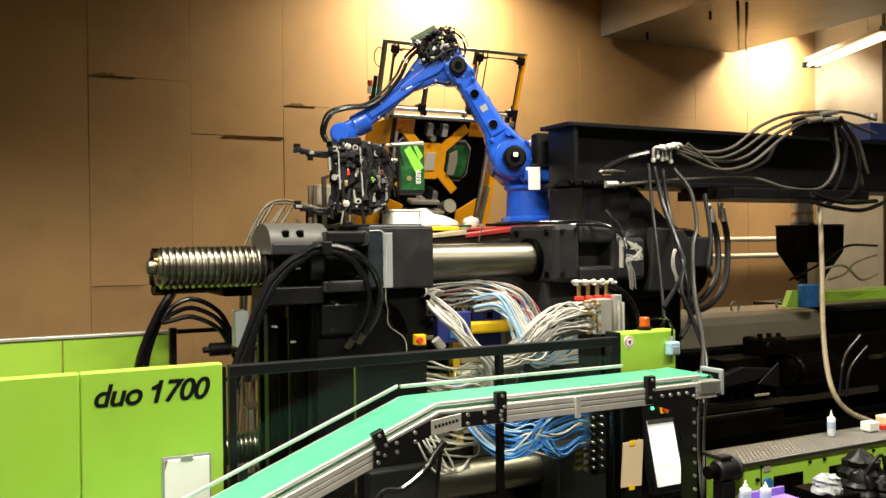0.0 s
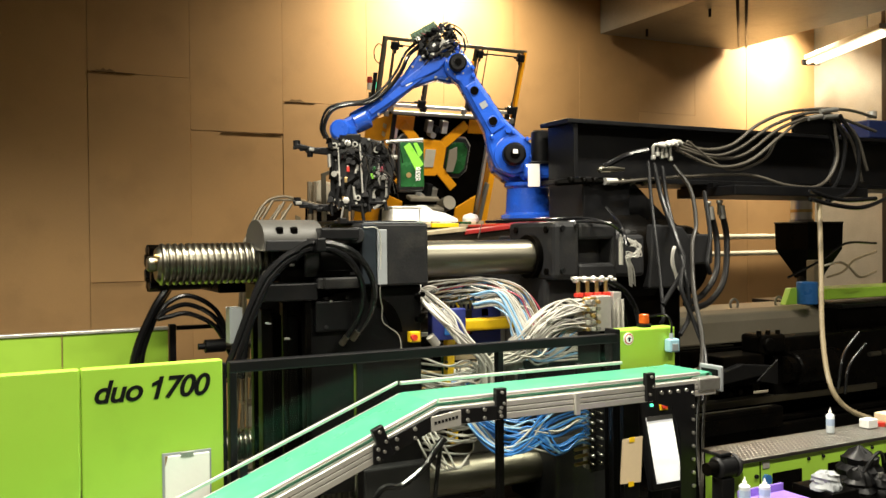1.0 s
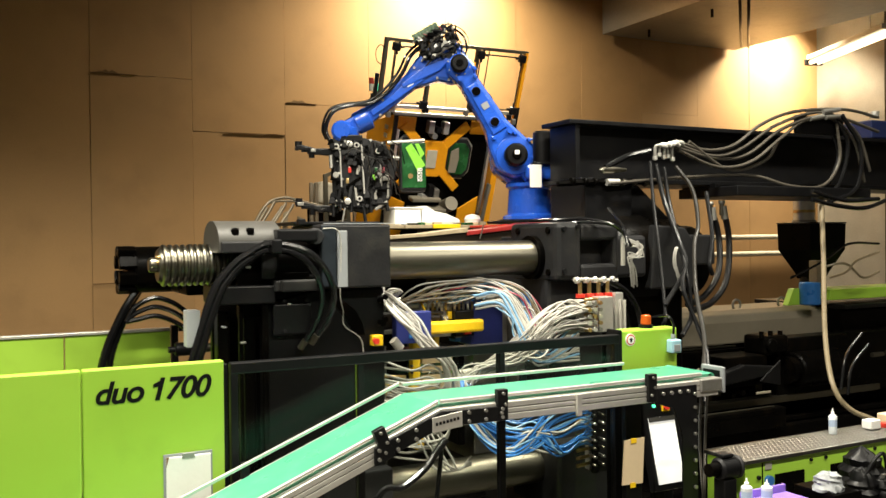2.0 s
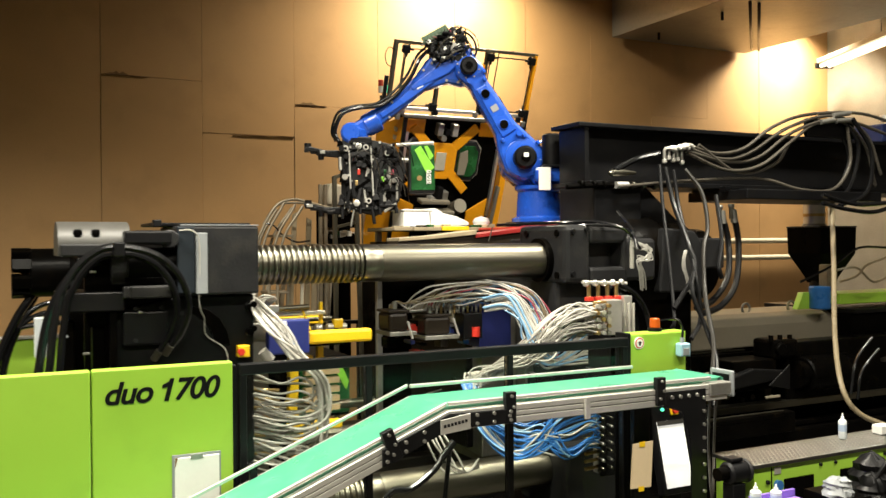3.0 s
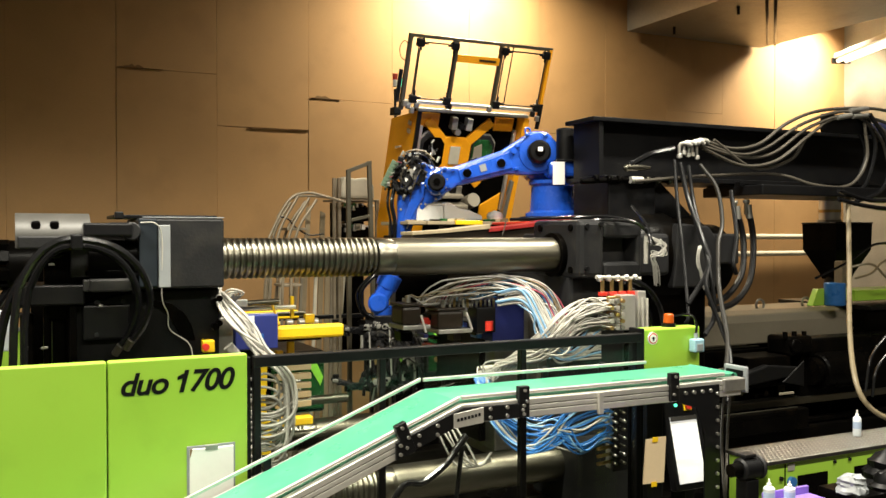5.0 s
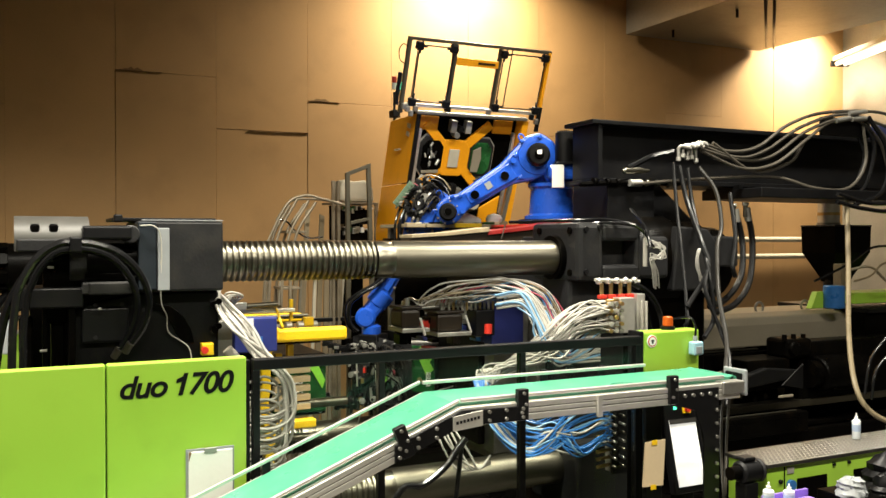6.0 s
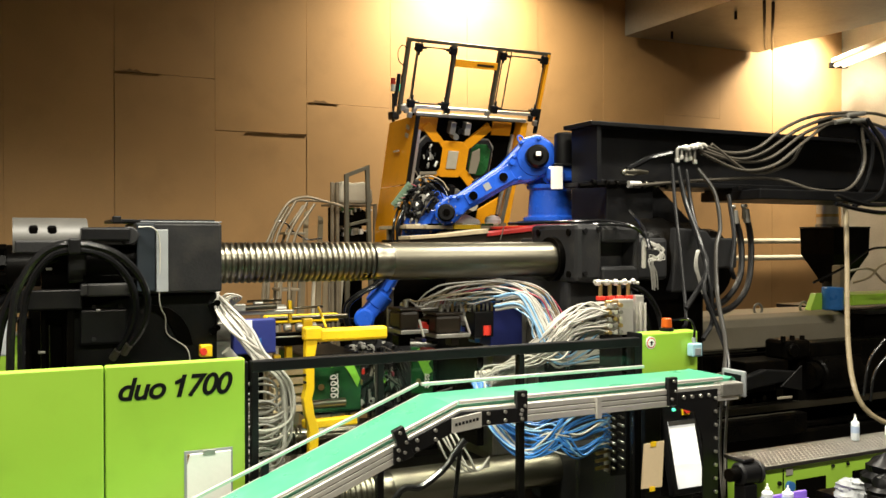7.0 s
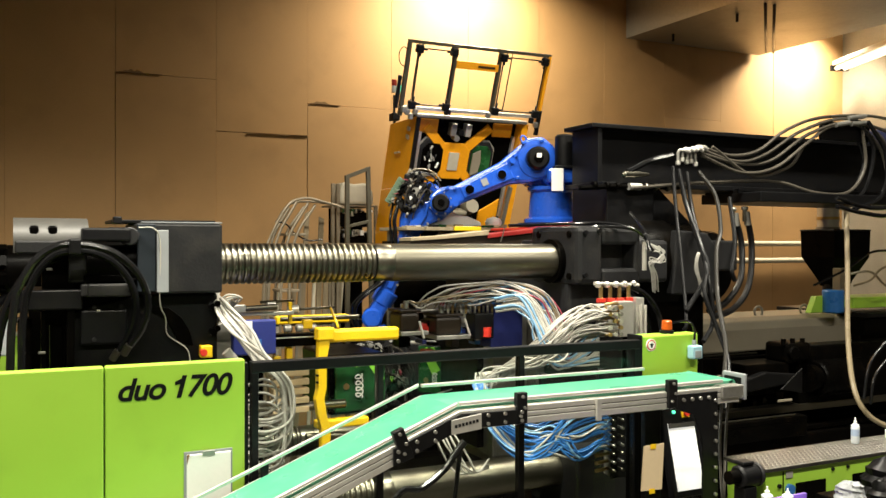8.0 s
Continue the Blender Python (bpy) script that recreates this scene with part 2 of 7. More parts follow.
M_limegreen = surface("lime_print", (0.24, 0.62, 0.06), 0.3, vary=0.2, bump=0)
M_torn = surface("torn_board", (0.16, 0.09, 0.035), 0.9, vary=0.4)
M_skyhose = surface("pale_blue_hose", (0.2, 0.38, 0.58), 0.3, vary=0.2, bump=0.05)
M_lug = surface("tread_lug_steel", (0.2, 0.19, 0.17), 0.4, metal=0.8, vary=0.2)
M_skyprint = surface("pale_blue_print", (0.36, 0.45, 0.6), 0.4, vary=0.2)
M_bottle = surface("white_bottle", (0.62, 0.66, 0.68), 0.35, vary=0.05)
M_rail = surface("worn_tube_steel", (0.24, 0.2, 0.14), 0.45, metal=0.3, vary=0.25, bump=0.1, dirt=(0.1, 0.08, 0.05), dirt_amount=0.5)
M_sack = surface("pale_sack", (0.50, 0.46, 0.36), 0.75, vary=0.15, grain=12, bump=0.3)
M_copper = surface("dull_copper", (0.16, 0.07, 0.03), 0.5, metal=0.6, vary=0.3)
M_pcb = surface("grey_green_board", (0.10, 0.16, 0.10), 0.5, vary=0.2)

# ---- setting ----
solo("floor", box(B(), -9, 13.5, -7, 11.4, -0.2, 0, 0), M_concrete, "grey oil-stained concrete workshop floor", "floor", kind="structure")
solo("ceiling", box(B(), -9, 13.5, -7, 11.4, 7.2, 7.4, 0), M_ceiling, "dim painted hall ceiling", "ceiling", kind="structure")
wall_north = solo("wall_north", box(B(), -9, 13.5, 11.06, 11.4, 0, 7.2, 0), M_seam, "hall wall lined with brown fibre boards", "wall", kind="structure")
solo("wall_south", box(B(), -9, 13.5, -7.2, -7, 0, 7.2, 0), M_ceiling, "plain painted hall wall", "wall", kind="structure")
solo("wall_west", box(B(), -9.2, -9, -7, 11.4, 0, 7.2, 0), M_ceiling, "plain painted hall wall", "wall", kind="structure")
solo("wall_east", box(B(), 13.3, 13.5, -7, 11.06, 0, 7.2, 0), M_ceiling, "plain painted hall wall", "wall", kind="structure")

# brown boards on the wall: columns with their own cross joints
JOINTS = {0: [], 1: [2.03, 4.5], 2: [3.87], 3: [4.29], 4: [], 5: [], 6: [4.02]}
col, x = -4, 1.09 - 5 * 1.17
while x < 13.3:
    cuts = [0.0] + JOINTS[(col + 4 - 4) % 7 if col >= 0 else (col + 14) % 7] + [7.2]
    for z0, z1 in zip(cuts, cuts[1:]):
        bm = B()
        y = 11.035 + random.uniform(-0.004, 0.004)
        box(bm, x + 0.0012, min(x + 1.1688, 13.298), y, 11.06, z0 + 0.002, z1 - 0.002, 0.0015)
        part("board", bm, M_board, wall_north)
    x += 1.17
    col += 1

# pale pipes along the wall
for z, r in ((2.49, 0.045), (2.21, 0.045)):
    solo("wall_pipe", rod(B(), (8.6, 10.9, z), (13.28, 10.9, z), r), M_sack, "pale painted pipe run fixed along the board wall", "pipe", "wall pipes")

# sheet metal air duct under the ceiling
duct = thing("air_duct", "large grey sheet-metal air duct under the ceiling", "duct", pose(9.7, 9, 5.62))
part("duct_box", box(B(), 8.45, 11.2, 6.9, 10.95, 5.63, 7.2, 0.01), M_duct, duct)
for dx in (0.0, 0.16):
    part("strap", hose(B(), [(8.8 + dx, 8.5, 5.61), (11.0 + dx, 10.6, 5.61)], 0.02), M_brown, duct, "dark strap under the duct")
part("seam_flange", box(B(), 8.43, 8.455, 8.2, 8.26, 5.64, 7.1, 0.003), M_duct, duct)
for y in (10.4, 9.1):
    part("hanger", rod(B(), (8.9, y, 5.52), (8.9, y, 5.66), 0.02), M_black, duct)
duct2 = thing("branch_duct", "grey sheet-metal branch duct beside the main duct", "duct", pose(12.6, 7, 5.9))
part("duct_box", box(B(), 12.25, 13.28, 5.2, 8.7, 5.8, 7.2, 0.01), M_duct, duct2)
part("duct_flange", box(B(), 12.23, 13.29, 7.2, 7.25, 5.78, 7.1, 0.004), M_duct, duct2)

# tube lamp close to the wall
LAMP = pose(12.25, 9.55, 5.5, 0, 0, -23)
lamp = thing("tube_lamp", "lit tube lamp hanging by the duct", "lamp", LAMP)
part("housing", box(B(), -0.14, 0.14, -1.15, 1.12, 0.02, 0.1, 0.01), M_white, lamp, local=True)
part("end_cap", box(B(), -0.16, 0.16, 1.12, 1.17, -0.06, 0.04, 0.01), M_black, lamp, local=True)
for x in (-0.07, 0.07):
    part("tube", rod(B(), (x, -1.12, -0.02), (x, 1.1, -0.02), 0.035), M_tube, lamp, "glowing lamp tube", local=True)
for y in (-1.1, -0.6):
    part("stem", rod(B(), (0, y, 0.1), (0, y, 1.7), 0.01), M_steel, lamp, local=True)
# dark torn edges on some board joints
for x0, x1, z in ((1.12, 1.62, 4.505), (2.66, 3.38, 3.872), (3.46, 3.86, 4.293), (1.1, 1.7, 2.033), (3.2, 3.43, 3.874)):
    bm = B()
    n = 14
    tall = 0.05 if z > 4.2 else 0.003
    top = [(x0 + (x1 - x0) * k / n, z + 0.002 + tall * random.random() * math.sin(math.pi * min(1, k / n * 1.4)) ** 2) for k in range(n + 1)]
    low = [(x1 - (x1 - x0) * k / n, z - 0.001 - 0.004 * random.random()) for k in range(n + 1)]
    prism(bm, top + low, 11.022, 11.034, 0)
    part("torn_edge", bm, M_torn, wall_north, "dark torn board edge")
# ceiling lamps over the camera's side
for lx in (-3.0, 0.9, 4.8):
    for ly in (0.4, 4.3):
        cl = thing("ceiling_lamp", "slim tube lamp hanging under the ceiling", "lamp", pose(lx, ly, 6.35), "ceiling lamps")
        part("housing", box(B(), lx - 1.25, lx + 1.25, ly - 0.18, ly + 0.18, 6.33, 6.42, 0.01), M_steel, cl)
        for s in (-1, 1):
            part("stem", rod(B(), (lx + s, ly, 6.42), (lx + s, ly, 7.2), 0.012), M_steel, cl)
for lx, ly, lz in ((5.65, 10.1, 6.65), (12.15, 10.25, 6.37)):
    ww = thing("wall_lamp", "shaded lamp high by the board wall", "lamp", pose(lx, ly, lz), "wall lamps")
    part("housing", box(B(), lx - 0.52, lx + 0.52, ly - 0.18, ly + 0.18, lz + 0.01, lz + 0.11, 0.01), M_steel, ww)
    part("stem", rod(B(), (lx, ly, lz + 0.11), (lx, ly, 7.2), 0.015), M_steel, ww)

# ---- injection moulding machine: frame and fixed parts ----
base = thing("machine_base", "long black machine bed on the floor, colour darkened for shade", "machine bed", pose(4, 6.3, 0))
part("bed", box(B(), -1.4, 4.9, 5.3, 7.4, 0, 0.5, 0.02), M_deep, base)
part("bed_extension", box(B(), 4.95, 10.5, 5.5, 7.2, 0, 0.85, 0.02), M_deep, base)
for y in (5.42, 7.18):
    part("guide_rail", box(B(), -1.3, 3.5, y - 0.09, y + 0.09, 0.5, 0.6, 0.01), M_chrome, base, "worn steel guide rail")


def tie_bar(y, z, x0=0.95):
    bar = thing("tie_bar", "thick ground steel tie bar with a threaded end", "tie bar", pose(2.3, y, z), "tie bars")
    part("shaft", lathe(B(), [(0, 0.121), (0.015, 0.126), (1.84, 0.126)], (2.256, y, z), (4.1, y, z), 64), M_chrome, bar)
    part("collar", lathe(B(), [(0, 0.114), (0.012, 0.122), (0.1, 0.122), (0.122, 0.119)], (2.135, y, z), (2.257, y, z), 64), M_bare, bar, "smooth collar with worn bare patches")
    prof, d = [(0, 0.094), (0.012, 0.104)], 0.02
    while d < 2.12 - x0:
        prof += [(d, 0.108), (d + 0.004, 0.118), (d + 0.008, 0.1245), (d + 0.013, 0.1262), (d + 0.019, 0.1262), (d + 0.024, 0.1245), (d + 0.028, 0.118), (d + 0.032, 0.108)]
        d += 0.0378
    part("thread", lathe(B(), prof, (x0, y, z), (2.14, y, z), 64), M_bare, bar, "square-cut steel thread")
    if y < 6:
        part("end_stub", lathe(B(), [(0, 0.035), (0.01, 0.045), (0.06, 0.045)], (x0 - 0.05, y, z + 0.005), (x0 + 0.01, y, z + 0.005), 28), M_bare, bar, "turned end stub")
        for k in range(4):
            part("end_bolt", rod(B(), (x0 - 0.012, y - 0.085 + 0.03 * k, z + 0.05 - 0.03 * (k % 2)), (x0 + 0.005, y - 0.085 + 0.03 * k, z + 0.05 - 0.03 * (k % 2)), 0.012, segs=10), M_brass, bar)
    return bar


for y, z in ((5.45, 2.365), (7.15, 2.365), (5.45, 0.84), (7.15, 0.84)):
    tie_bar(y, z, 0.9 if y < 6 else 1.4)

fixed = thing("fixed_platen", "heavy charcoal cast fixed platen of the machine", "machine platen", pose(4.1, 6.3, 0.5))
for y0, y1, n in ((5.15, 5.78, "front"), (6.82, 7.45, "rear")):
    part("upper_corner", box(B(), 3.56, 3.78 if n == "front" else 4.02, y0, y1, 2.2, 2.62, 0.04), M_char, fixed)
    part("lower_corner", box(B(), 3.56, 4.1, y0, y1, 0.55, 1.05, 0.03), M_char, fixed)
part("plate", box(B(), 3.58, 4.08, 5.3, 7.3, 0.6, 2.52, 0.03), M_char, fixed)
part("top_deck", box(B(), 2.95, 3.57, 6.16, 7.3, 2.4, 2.51, 0.01), M_deep, fixed)
part("clamp_face", box(B(), 3.5, 3.58, 5.6, 7.0, 0.7, 2.0, 0.01), M_steel, fixed)
# front corner block with its deep pocket
bm = B()
box(bm, 4.13, 4.5, 5.3, 5.75, 2.2, 2.52, 0.03)
part("pocket_wall", bm, M_char, fixed)
bm = B()
box(bm, 3.775, 4.12, 5.16, 5.75, 2.485, 2.605, 0.025)
box(bm, 3.775, 4.12, 5.16, 5.75, 2.2, 2.315, 0.025)
box(bm, 3.775, 4.12, 5.5, 5.75, 2.3, 2.49, 0.01)
box(bm, 4.07, 4.12, 5.16, 5.75, 2.25, 2.55, 0.02)
part("pocket_frame", bm, M_char, fixed)
# added near-black block stands for the shade inside the pocket
part("pocket_shade", box(B(), 3.785, 4.068, 5.36, 5.495, 2.318, 2.482, 0.01), M_deep, fixed, "near-black block for the shade in the pocket")
for x, z in ((3.62, 2.57), (3.62, 2.27), (3.74, 2.585)):
    part("bolt", rod(B(), (x, 5.13, z), (x, 5.16, z), 0.018, segs=12), M_black, fixed)
for y, z in ((5.25, 2.56), (5.65, 2.56), (5.25, 2.26), (5.66, 2.26)):
    part("bolt_hole", rod(B(), (3.548, y, z), (3.565, y, z), 0.025, segs=16), M_deep, fixed, "dark bolt hole")
part("tie_bar_bush", lathe(B(), [(0, 0.16), (0.05, 0.16), (0.05, 0.13)], (3.52, 5.45, 2.365), (3.6, 5.45, 2.365)), M_deep, fixed)
# near-black colour keeps the cylinder's top dark below the ceiling lamp
part("cylinder", lathe(B(), [(0, 0.34), (0.2, 0.4), (0.42, 0.4), (0.46, 0.36), (0.75, 0.36), (0.8, 0.3), (1.0, 0.3)], (4.3, 5.75, 2.3), (5.4, 5.75, 2.3), 48), M_deep, fixed, "round pressure cylinder, colour darkened as if shaded")
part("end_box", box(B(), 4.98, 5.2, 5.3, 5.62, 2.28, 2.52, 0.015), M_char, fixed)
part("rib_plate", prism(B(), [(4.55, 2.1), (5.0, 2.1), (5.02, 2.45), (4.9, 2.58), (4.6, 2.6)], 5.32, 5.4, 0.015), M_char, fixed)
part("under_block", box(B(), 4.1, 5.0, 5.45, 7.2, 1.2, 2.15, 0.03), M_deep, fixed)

# black pedestal and long beam on the fixed platen
beam = thing("steel_beam", "long black-painted steel I-beam over the machine", "beam", pose(4.2, 5.9, 2.94))
part("web", box(B(), 4.2, 10.5, 5.86, 5.92, 2.98, 3.41, 0.004), M_black, beam)
part("top_flange", box(B(), 4.09, 10.5, 5.72, 6.12, 3.41, 3.445, 0.006), M_black, beam)
part("bottom_flange", box(B(), 4.15, 10.5, 5.66, 6.2, 2.94, 2.98, 0.006), M_black, beam)
part("end_plate", box(B(), 4.16, 4.2, 5.74, 6.1, 2.98, 3.41, 0.004), M_black, beam)
ped = thing("beam_pedestal", "black steel pedestal that carries the beam", "pedestal", pose(4.4, 5.9, 2.6))
part("column", box(B(), 4.16, 4.62, 5.62, 6.1, 2.6, 2.94, 0.01), M_black, ped)
part("gusset", prism(B(), [(4.62, 2.6), (5.15, 2.6), (4.75, 2.93), (4.62, 2.93)], 5.7, 5.76, 0.006), M_black, ped)
part("foot", box(B(), 4.1, 4.75, 5.5, 6.1, 2.56, 2.6, 0.006), M_black, ped)
slab = thing("valve_shelf", "flat black steel shelf hung under the beam", "shelf", pose(6.3, 5.8, 2.82))
part("plate", box(B(), 5.5, 7.15, 5.35, 6.05, 2.84, 2.925, 0.01), M_black, slab)
part("bracket", box(B(), 5.5, 5.56, 5.6, 6.0, 2.92, 2.96, 0.004), M_black, slab)
part("bracket", box(B(), 7.0, 7.06, 5.6, 6.0, 2.92, 2.96, 0.004), M_black, slab)

# barrel cover, carriage, hopper
cover = thing("barrel_cover", "grey-beige metal cover over the heated barrel", "barrel cover", pose(6.9, 6.5, 1.5))
bm = B()
prof = [(-0.36, 1.5), (0.36, 1.5), (0.36, 1.7), (0.33, 1.77), (0.25, 1.805), (-0.25, 1.805), (-0.33, 1.77), (-0.36, 1.7)]
prism(bm, prof, 5.1, 7.42, 0.014, Matrix.Translation((0, 6.45, 0)) @ Matrix.Rotation(radians(-90), 4, "Z"))
part("shell", bm, M_beige, cover)
for x in (6.45, 7.06):
    ring = B()
    hose(ring, [(x + 0.05 * math.cos(a), 6.3, 1.84 + 0.05 * math.sin(a)) for a in [radians(-80 + 40 * k) for k in range(10)]], 0.012)
    part("lifting_eye", ring, M_steel, cover, "steel lifting eye")
# the shade beneath the beams is put into the carriage's near-black M_deep
carriage = thing("injection_carriage", "black injection carriage with ledges and valves, colour darkened for shade", "machine part", pose(8.5, 6.2, 0.85))
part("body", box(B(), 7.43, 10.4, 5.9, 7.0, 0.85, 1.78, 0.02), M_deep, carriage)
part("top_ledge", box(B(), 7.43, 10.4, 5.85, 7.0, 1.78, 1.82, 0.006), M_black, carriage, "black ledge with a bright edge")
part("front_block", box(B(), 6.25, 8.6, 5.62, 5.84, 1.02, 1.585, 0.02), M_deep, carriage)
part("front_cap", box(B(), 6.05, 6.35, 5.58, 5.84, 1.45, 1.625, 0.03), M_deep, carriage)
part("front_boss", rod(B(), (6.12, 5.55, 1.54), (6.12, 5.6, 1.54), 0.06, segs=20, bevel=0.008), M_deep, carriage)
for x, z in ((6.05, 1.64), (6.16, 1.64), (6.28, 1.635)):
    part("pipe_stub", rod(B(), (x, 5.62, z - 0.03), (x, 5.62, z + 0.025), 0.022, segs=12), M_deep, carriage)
part("drip_edge", box(B(), 5.0, 6.05, 6.07, 6.09, 1.497, 1.503, 0.001), M_chrome, carriage, "bright strip along the lower edge")
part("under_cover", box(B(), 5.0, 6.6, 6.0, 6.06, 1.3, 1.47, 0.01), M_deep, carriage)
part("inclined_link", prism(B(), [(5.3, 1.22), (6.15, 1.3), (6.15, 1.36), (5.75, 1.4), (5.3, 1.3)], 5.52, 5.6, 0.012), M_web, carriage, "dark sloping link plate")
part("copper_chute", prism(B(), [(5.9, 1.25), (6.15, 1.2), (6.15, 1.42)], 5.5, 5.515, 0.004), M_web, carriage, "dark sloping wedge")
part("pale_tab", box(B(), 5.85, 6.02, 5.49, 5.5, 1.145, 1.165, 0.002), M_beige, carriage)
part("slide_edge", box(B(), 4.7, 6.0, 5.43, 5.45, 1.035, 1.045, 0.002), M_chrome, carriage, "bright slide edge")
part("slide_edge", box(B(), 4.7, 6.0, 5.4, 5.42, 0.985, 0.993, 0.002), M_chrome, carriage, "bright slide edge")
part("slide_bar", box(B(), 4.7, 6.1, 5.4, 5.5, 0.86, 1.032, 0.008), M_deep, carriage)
# added dark backing that hides the lit wall below the barrel cover
part("dark_backing", box(B(), 5.0, 10.4, 7.05, 7.2, 0.85, 1.62, 0.01), M_deep, carriage)
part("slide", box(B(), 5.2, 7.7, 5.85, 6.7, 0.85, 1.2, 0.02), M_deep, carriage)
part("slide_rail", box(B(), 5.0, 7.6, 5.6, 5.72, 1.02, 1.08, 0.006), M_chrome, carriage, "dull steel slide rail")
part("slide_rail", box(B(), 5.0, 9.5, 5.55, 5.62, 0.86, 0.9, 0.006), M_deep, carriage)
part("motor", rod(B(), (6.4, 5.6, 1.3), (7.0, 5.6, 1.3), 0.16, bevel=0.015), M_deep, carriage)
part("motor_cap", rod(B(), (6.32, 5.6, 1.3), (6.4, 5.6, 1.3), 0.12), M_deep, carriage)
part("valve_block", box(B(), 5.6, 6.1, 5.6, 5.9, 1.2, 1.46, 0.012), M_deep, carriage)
part("union", rod(B(), (7.35, 5.5, 1.38), (7.5, 5.5, 1.38), 0.022, segs=12), M_bare, carriage, "dull steel pipe union")
part("union", rod(B(), (7.56, 5.5, 1.39), (7.66, 5.5, 1.39), 0.026, segs=12), M_bare, carriage, "steel pipe union")

rnd = random.Random(31)
for k in range(30):
    # pipes, clips and brackets along the slide
    x, z = rnd.uniform(5.35, 7.0), rnd.uniform(1.1, 1.18)
    if k % 3 == 0:
        d, h = rnd.uniform(0.15, 0.45), rnd.uniform(0.06, 0.3)
        part("oil_pipe", hose(B(), [(x, 5.84, z), (x + 0.01, 5.75, z + h), (x + d * 0.5, 5.72, z + h * 1.1), (x + d, 5.75, z + h * 0.7), (x + d + 0.02, 5.86, z)], 0.011), (M_chrome, M_brown, M_rubber)[k % 9 // 3], carriage)
    elif k % 3 == 1:
        part("bracket", box(B(), x, x + rnd.uniform(0.04, 0.14), 5.74, 5.86, z - 0.05, z + rnd.uniform(0.0, 0.02), 0.005), (M_brown, M_deep, M_chrome)[k % 9 // 3], carriage)
    else:
        part("fitting", rod(B(), (x, 5.72, z), (x, 5.86, z), rnd.uniform(0.012, 0.028), segs=12), (M_chrome, M_deep, M_brown)[k % 9 // 3], carriage)
part("bright_edge", box(B(), 5.1, 6.2, 6.06, 6.088, 1.475, 1.49, 0.003), M_chrome, carriage, "bright edge strip")

hop = thing("material_hopper", "black sheet-steel material hopper with a funnel base", "hopper", pose(7.6, 6.4, 1.9))
bm = B()
levels = [(0.11, 2.06), (0.13, 2.12), (0.255, 2.36), (0.262, 2.625)]
rings = []
for r, z in levels:
    rings.append([bm.verts.new((7.615 + sx * r, 6.4 + sy * r * 0.8, z)) for sx, sy in ((-1, -1), (1, -1), (1, 1), (-1, 1))])
for a, b in zip(rings, rings[1:]):
    for k in range(4):
        bm.faces.new((a[k], a[(k + 1) % 4], b[(k + 1) % 4], b[k]))
bm.faces.new(rings[0][::-1])
bm.faces.new(rings[-1])
part("bin", bm, M_deep, hop)
part("feed_throat", rod(B(), (7.615, 6.4, 1.82), (7.615, 6.4, 2.08), 0.12), M_black, hop)
part("top_rim", box(B(), 7.345, 7.885, 6.185, 6.615, 2.626, 2.64, 0.004), M_black, hop)
part("clip", box(B(), 7.5, 7.53, 6.17, 6.184, 2.56, 2.64, 0.003), M_steel, hop)
part("loader_pipe", rod(B(), (7.51, 6.4, 2.64), (7.51, 6.4, 2.9), 0.105), M_alu, hop, "bright steel loader pipe")
part("clamp_ring", rod(B(), (7.51, 6.4, 2.74), (7.51, 6.4, 2.77), 0.113), M_brass, hop)
part("clamp_ring", rod(B(), (7.51, 6.4, 2.64), (7.51, 6.4, 2.665), 0.118), M_steel, hop)
part("sight_box", box(B(), 7.16, 7.3, 5.95, 6.05, 2.04, 2.26, 0.01), M_conduit, hop, "tan sight box")
part("blue_cylinder", rod(B(), (7.115, 6.0, 1.83), (7.115, 6.0, 2.05), 0.1, bevel=0.01), M_bluehose, hop, "blue cylinder")
gb = thing("green_bracket", "bright green steel bracket on the injection carriage", "bracket", pose(7.9, 6.2, 1.83))
part("wedge", prism(B(), [(6.87, 1.83), (7.22, 1.83), (7.22, 1.99), (6.95, 1.99)], 6.05, 6.12, 0.006), M_green, gb)
part("bar", box(B(), 7.3, 9.4, 5.92, 6.3, 1.87, 1.975, 0.008), M_green, gb)

# ---- guards along the machine ----
guard = thing("safety_guard", "bright green sheet-metal machine guard with black lettering", "machine guard", pose(-0.8, 4.4, 0))
part("panel", box(B(), -2.6, 0.375, 4.35, 4.41, 0.25, 1.92, 0.008), M_green, guard)
part("panel", box(B(), 0.381, 1.03, 4.35, 4.41, 0.25, 1.92, 0.008), M_green, guard)
part("edge_strip", box(B(), 1.03, 1.05, 4.36, 4.4, 0.25, 1.9, 0.004), M_black, guard)
part("plinth", box(B(), -2.6, 1.05, 4.37, 4.45, 0, 0.25, 0.006), M_black, guard)
text = bpy.data.curves.new("lettering", "FONT")
text.body, text.size, text.shear, text.extrude, text.offset, text.space_character = "duo 1700", 0.178, 0.26, 0.002, 0.0035, 0.92
ob = new("lettering_source", text)
ob.matrix_basis = pose(0.438, 4.347, 1.757, 90, 0, 0)
dg = bpy.context.evaluated_depsgraph_get()
me = bpy.data.meshes.new_from_object(ob.evaluated_get(dg))
xs = [v.co.x for v in me.vertices]
wide = max(xs) - min(xs)
me.transform(ob.matrix_basis @ Matrix.Diagonal((0.53 / wide, 0.82, 1, 1)) @ Matrix.Translation((-min(xs), 0, 0)))
bpy.data.objects.remove(ob)
me.materials.clear()
me.materials.append(M_ink)
lettering = new("lettering", me)
lettering.parent = guard
lettering.matrix_parent_inverse = guard.matrix_basis.inverted()
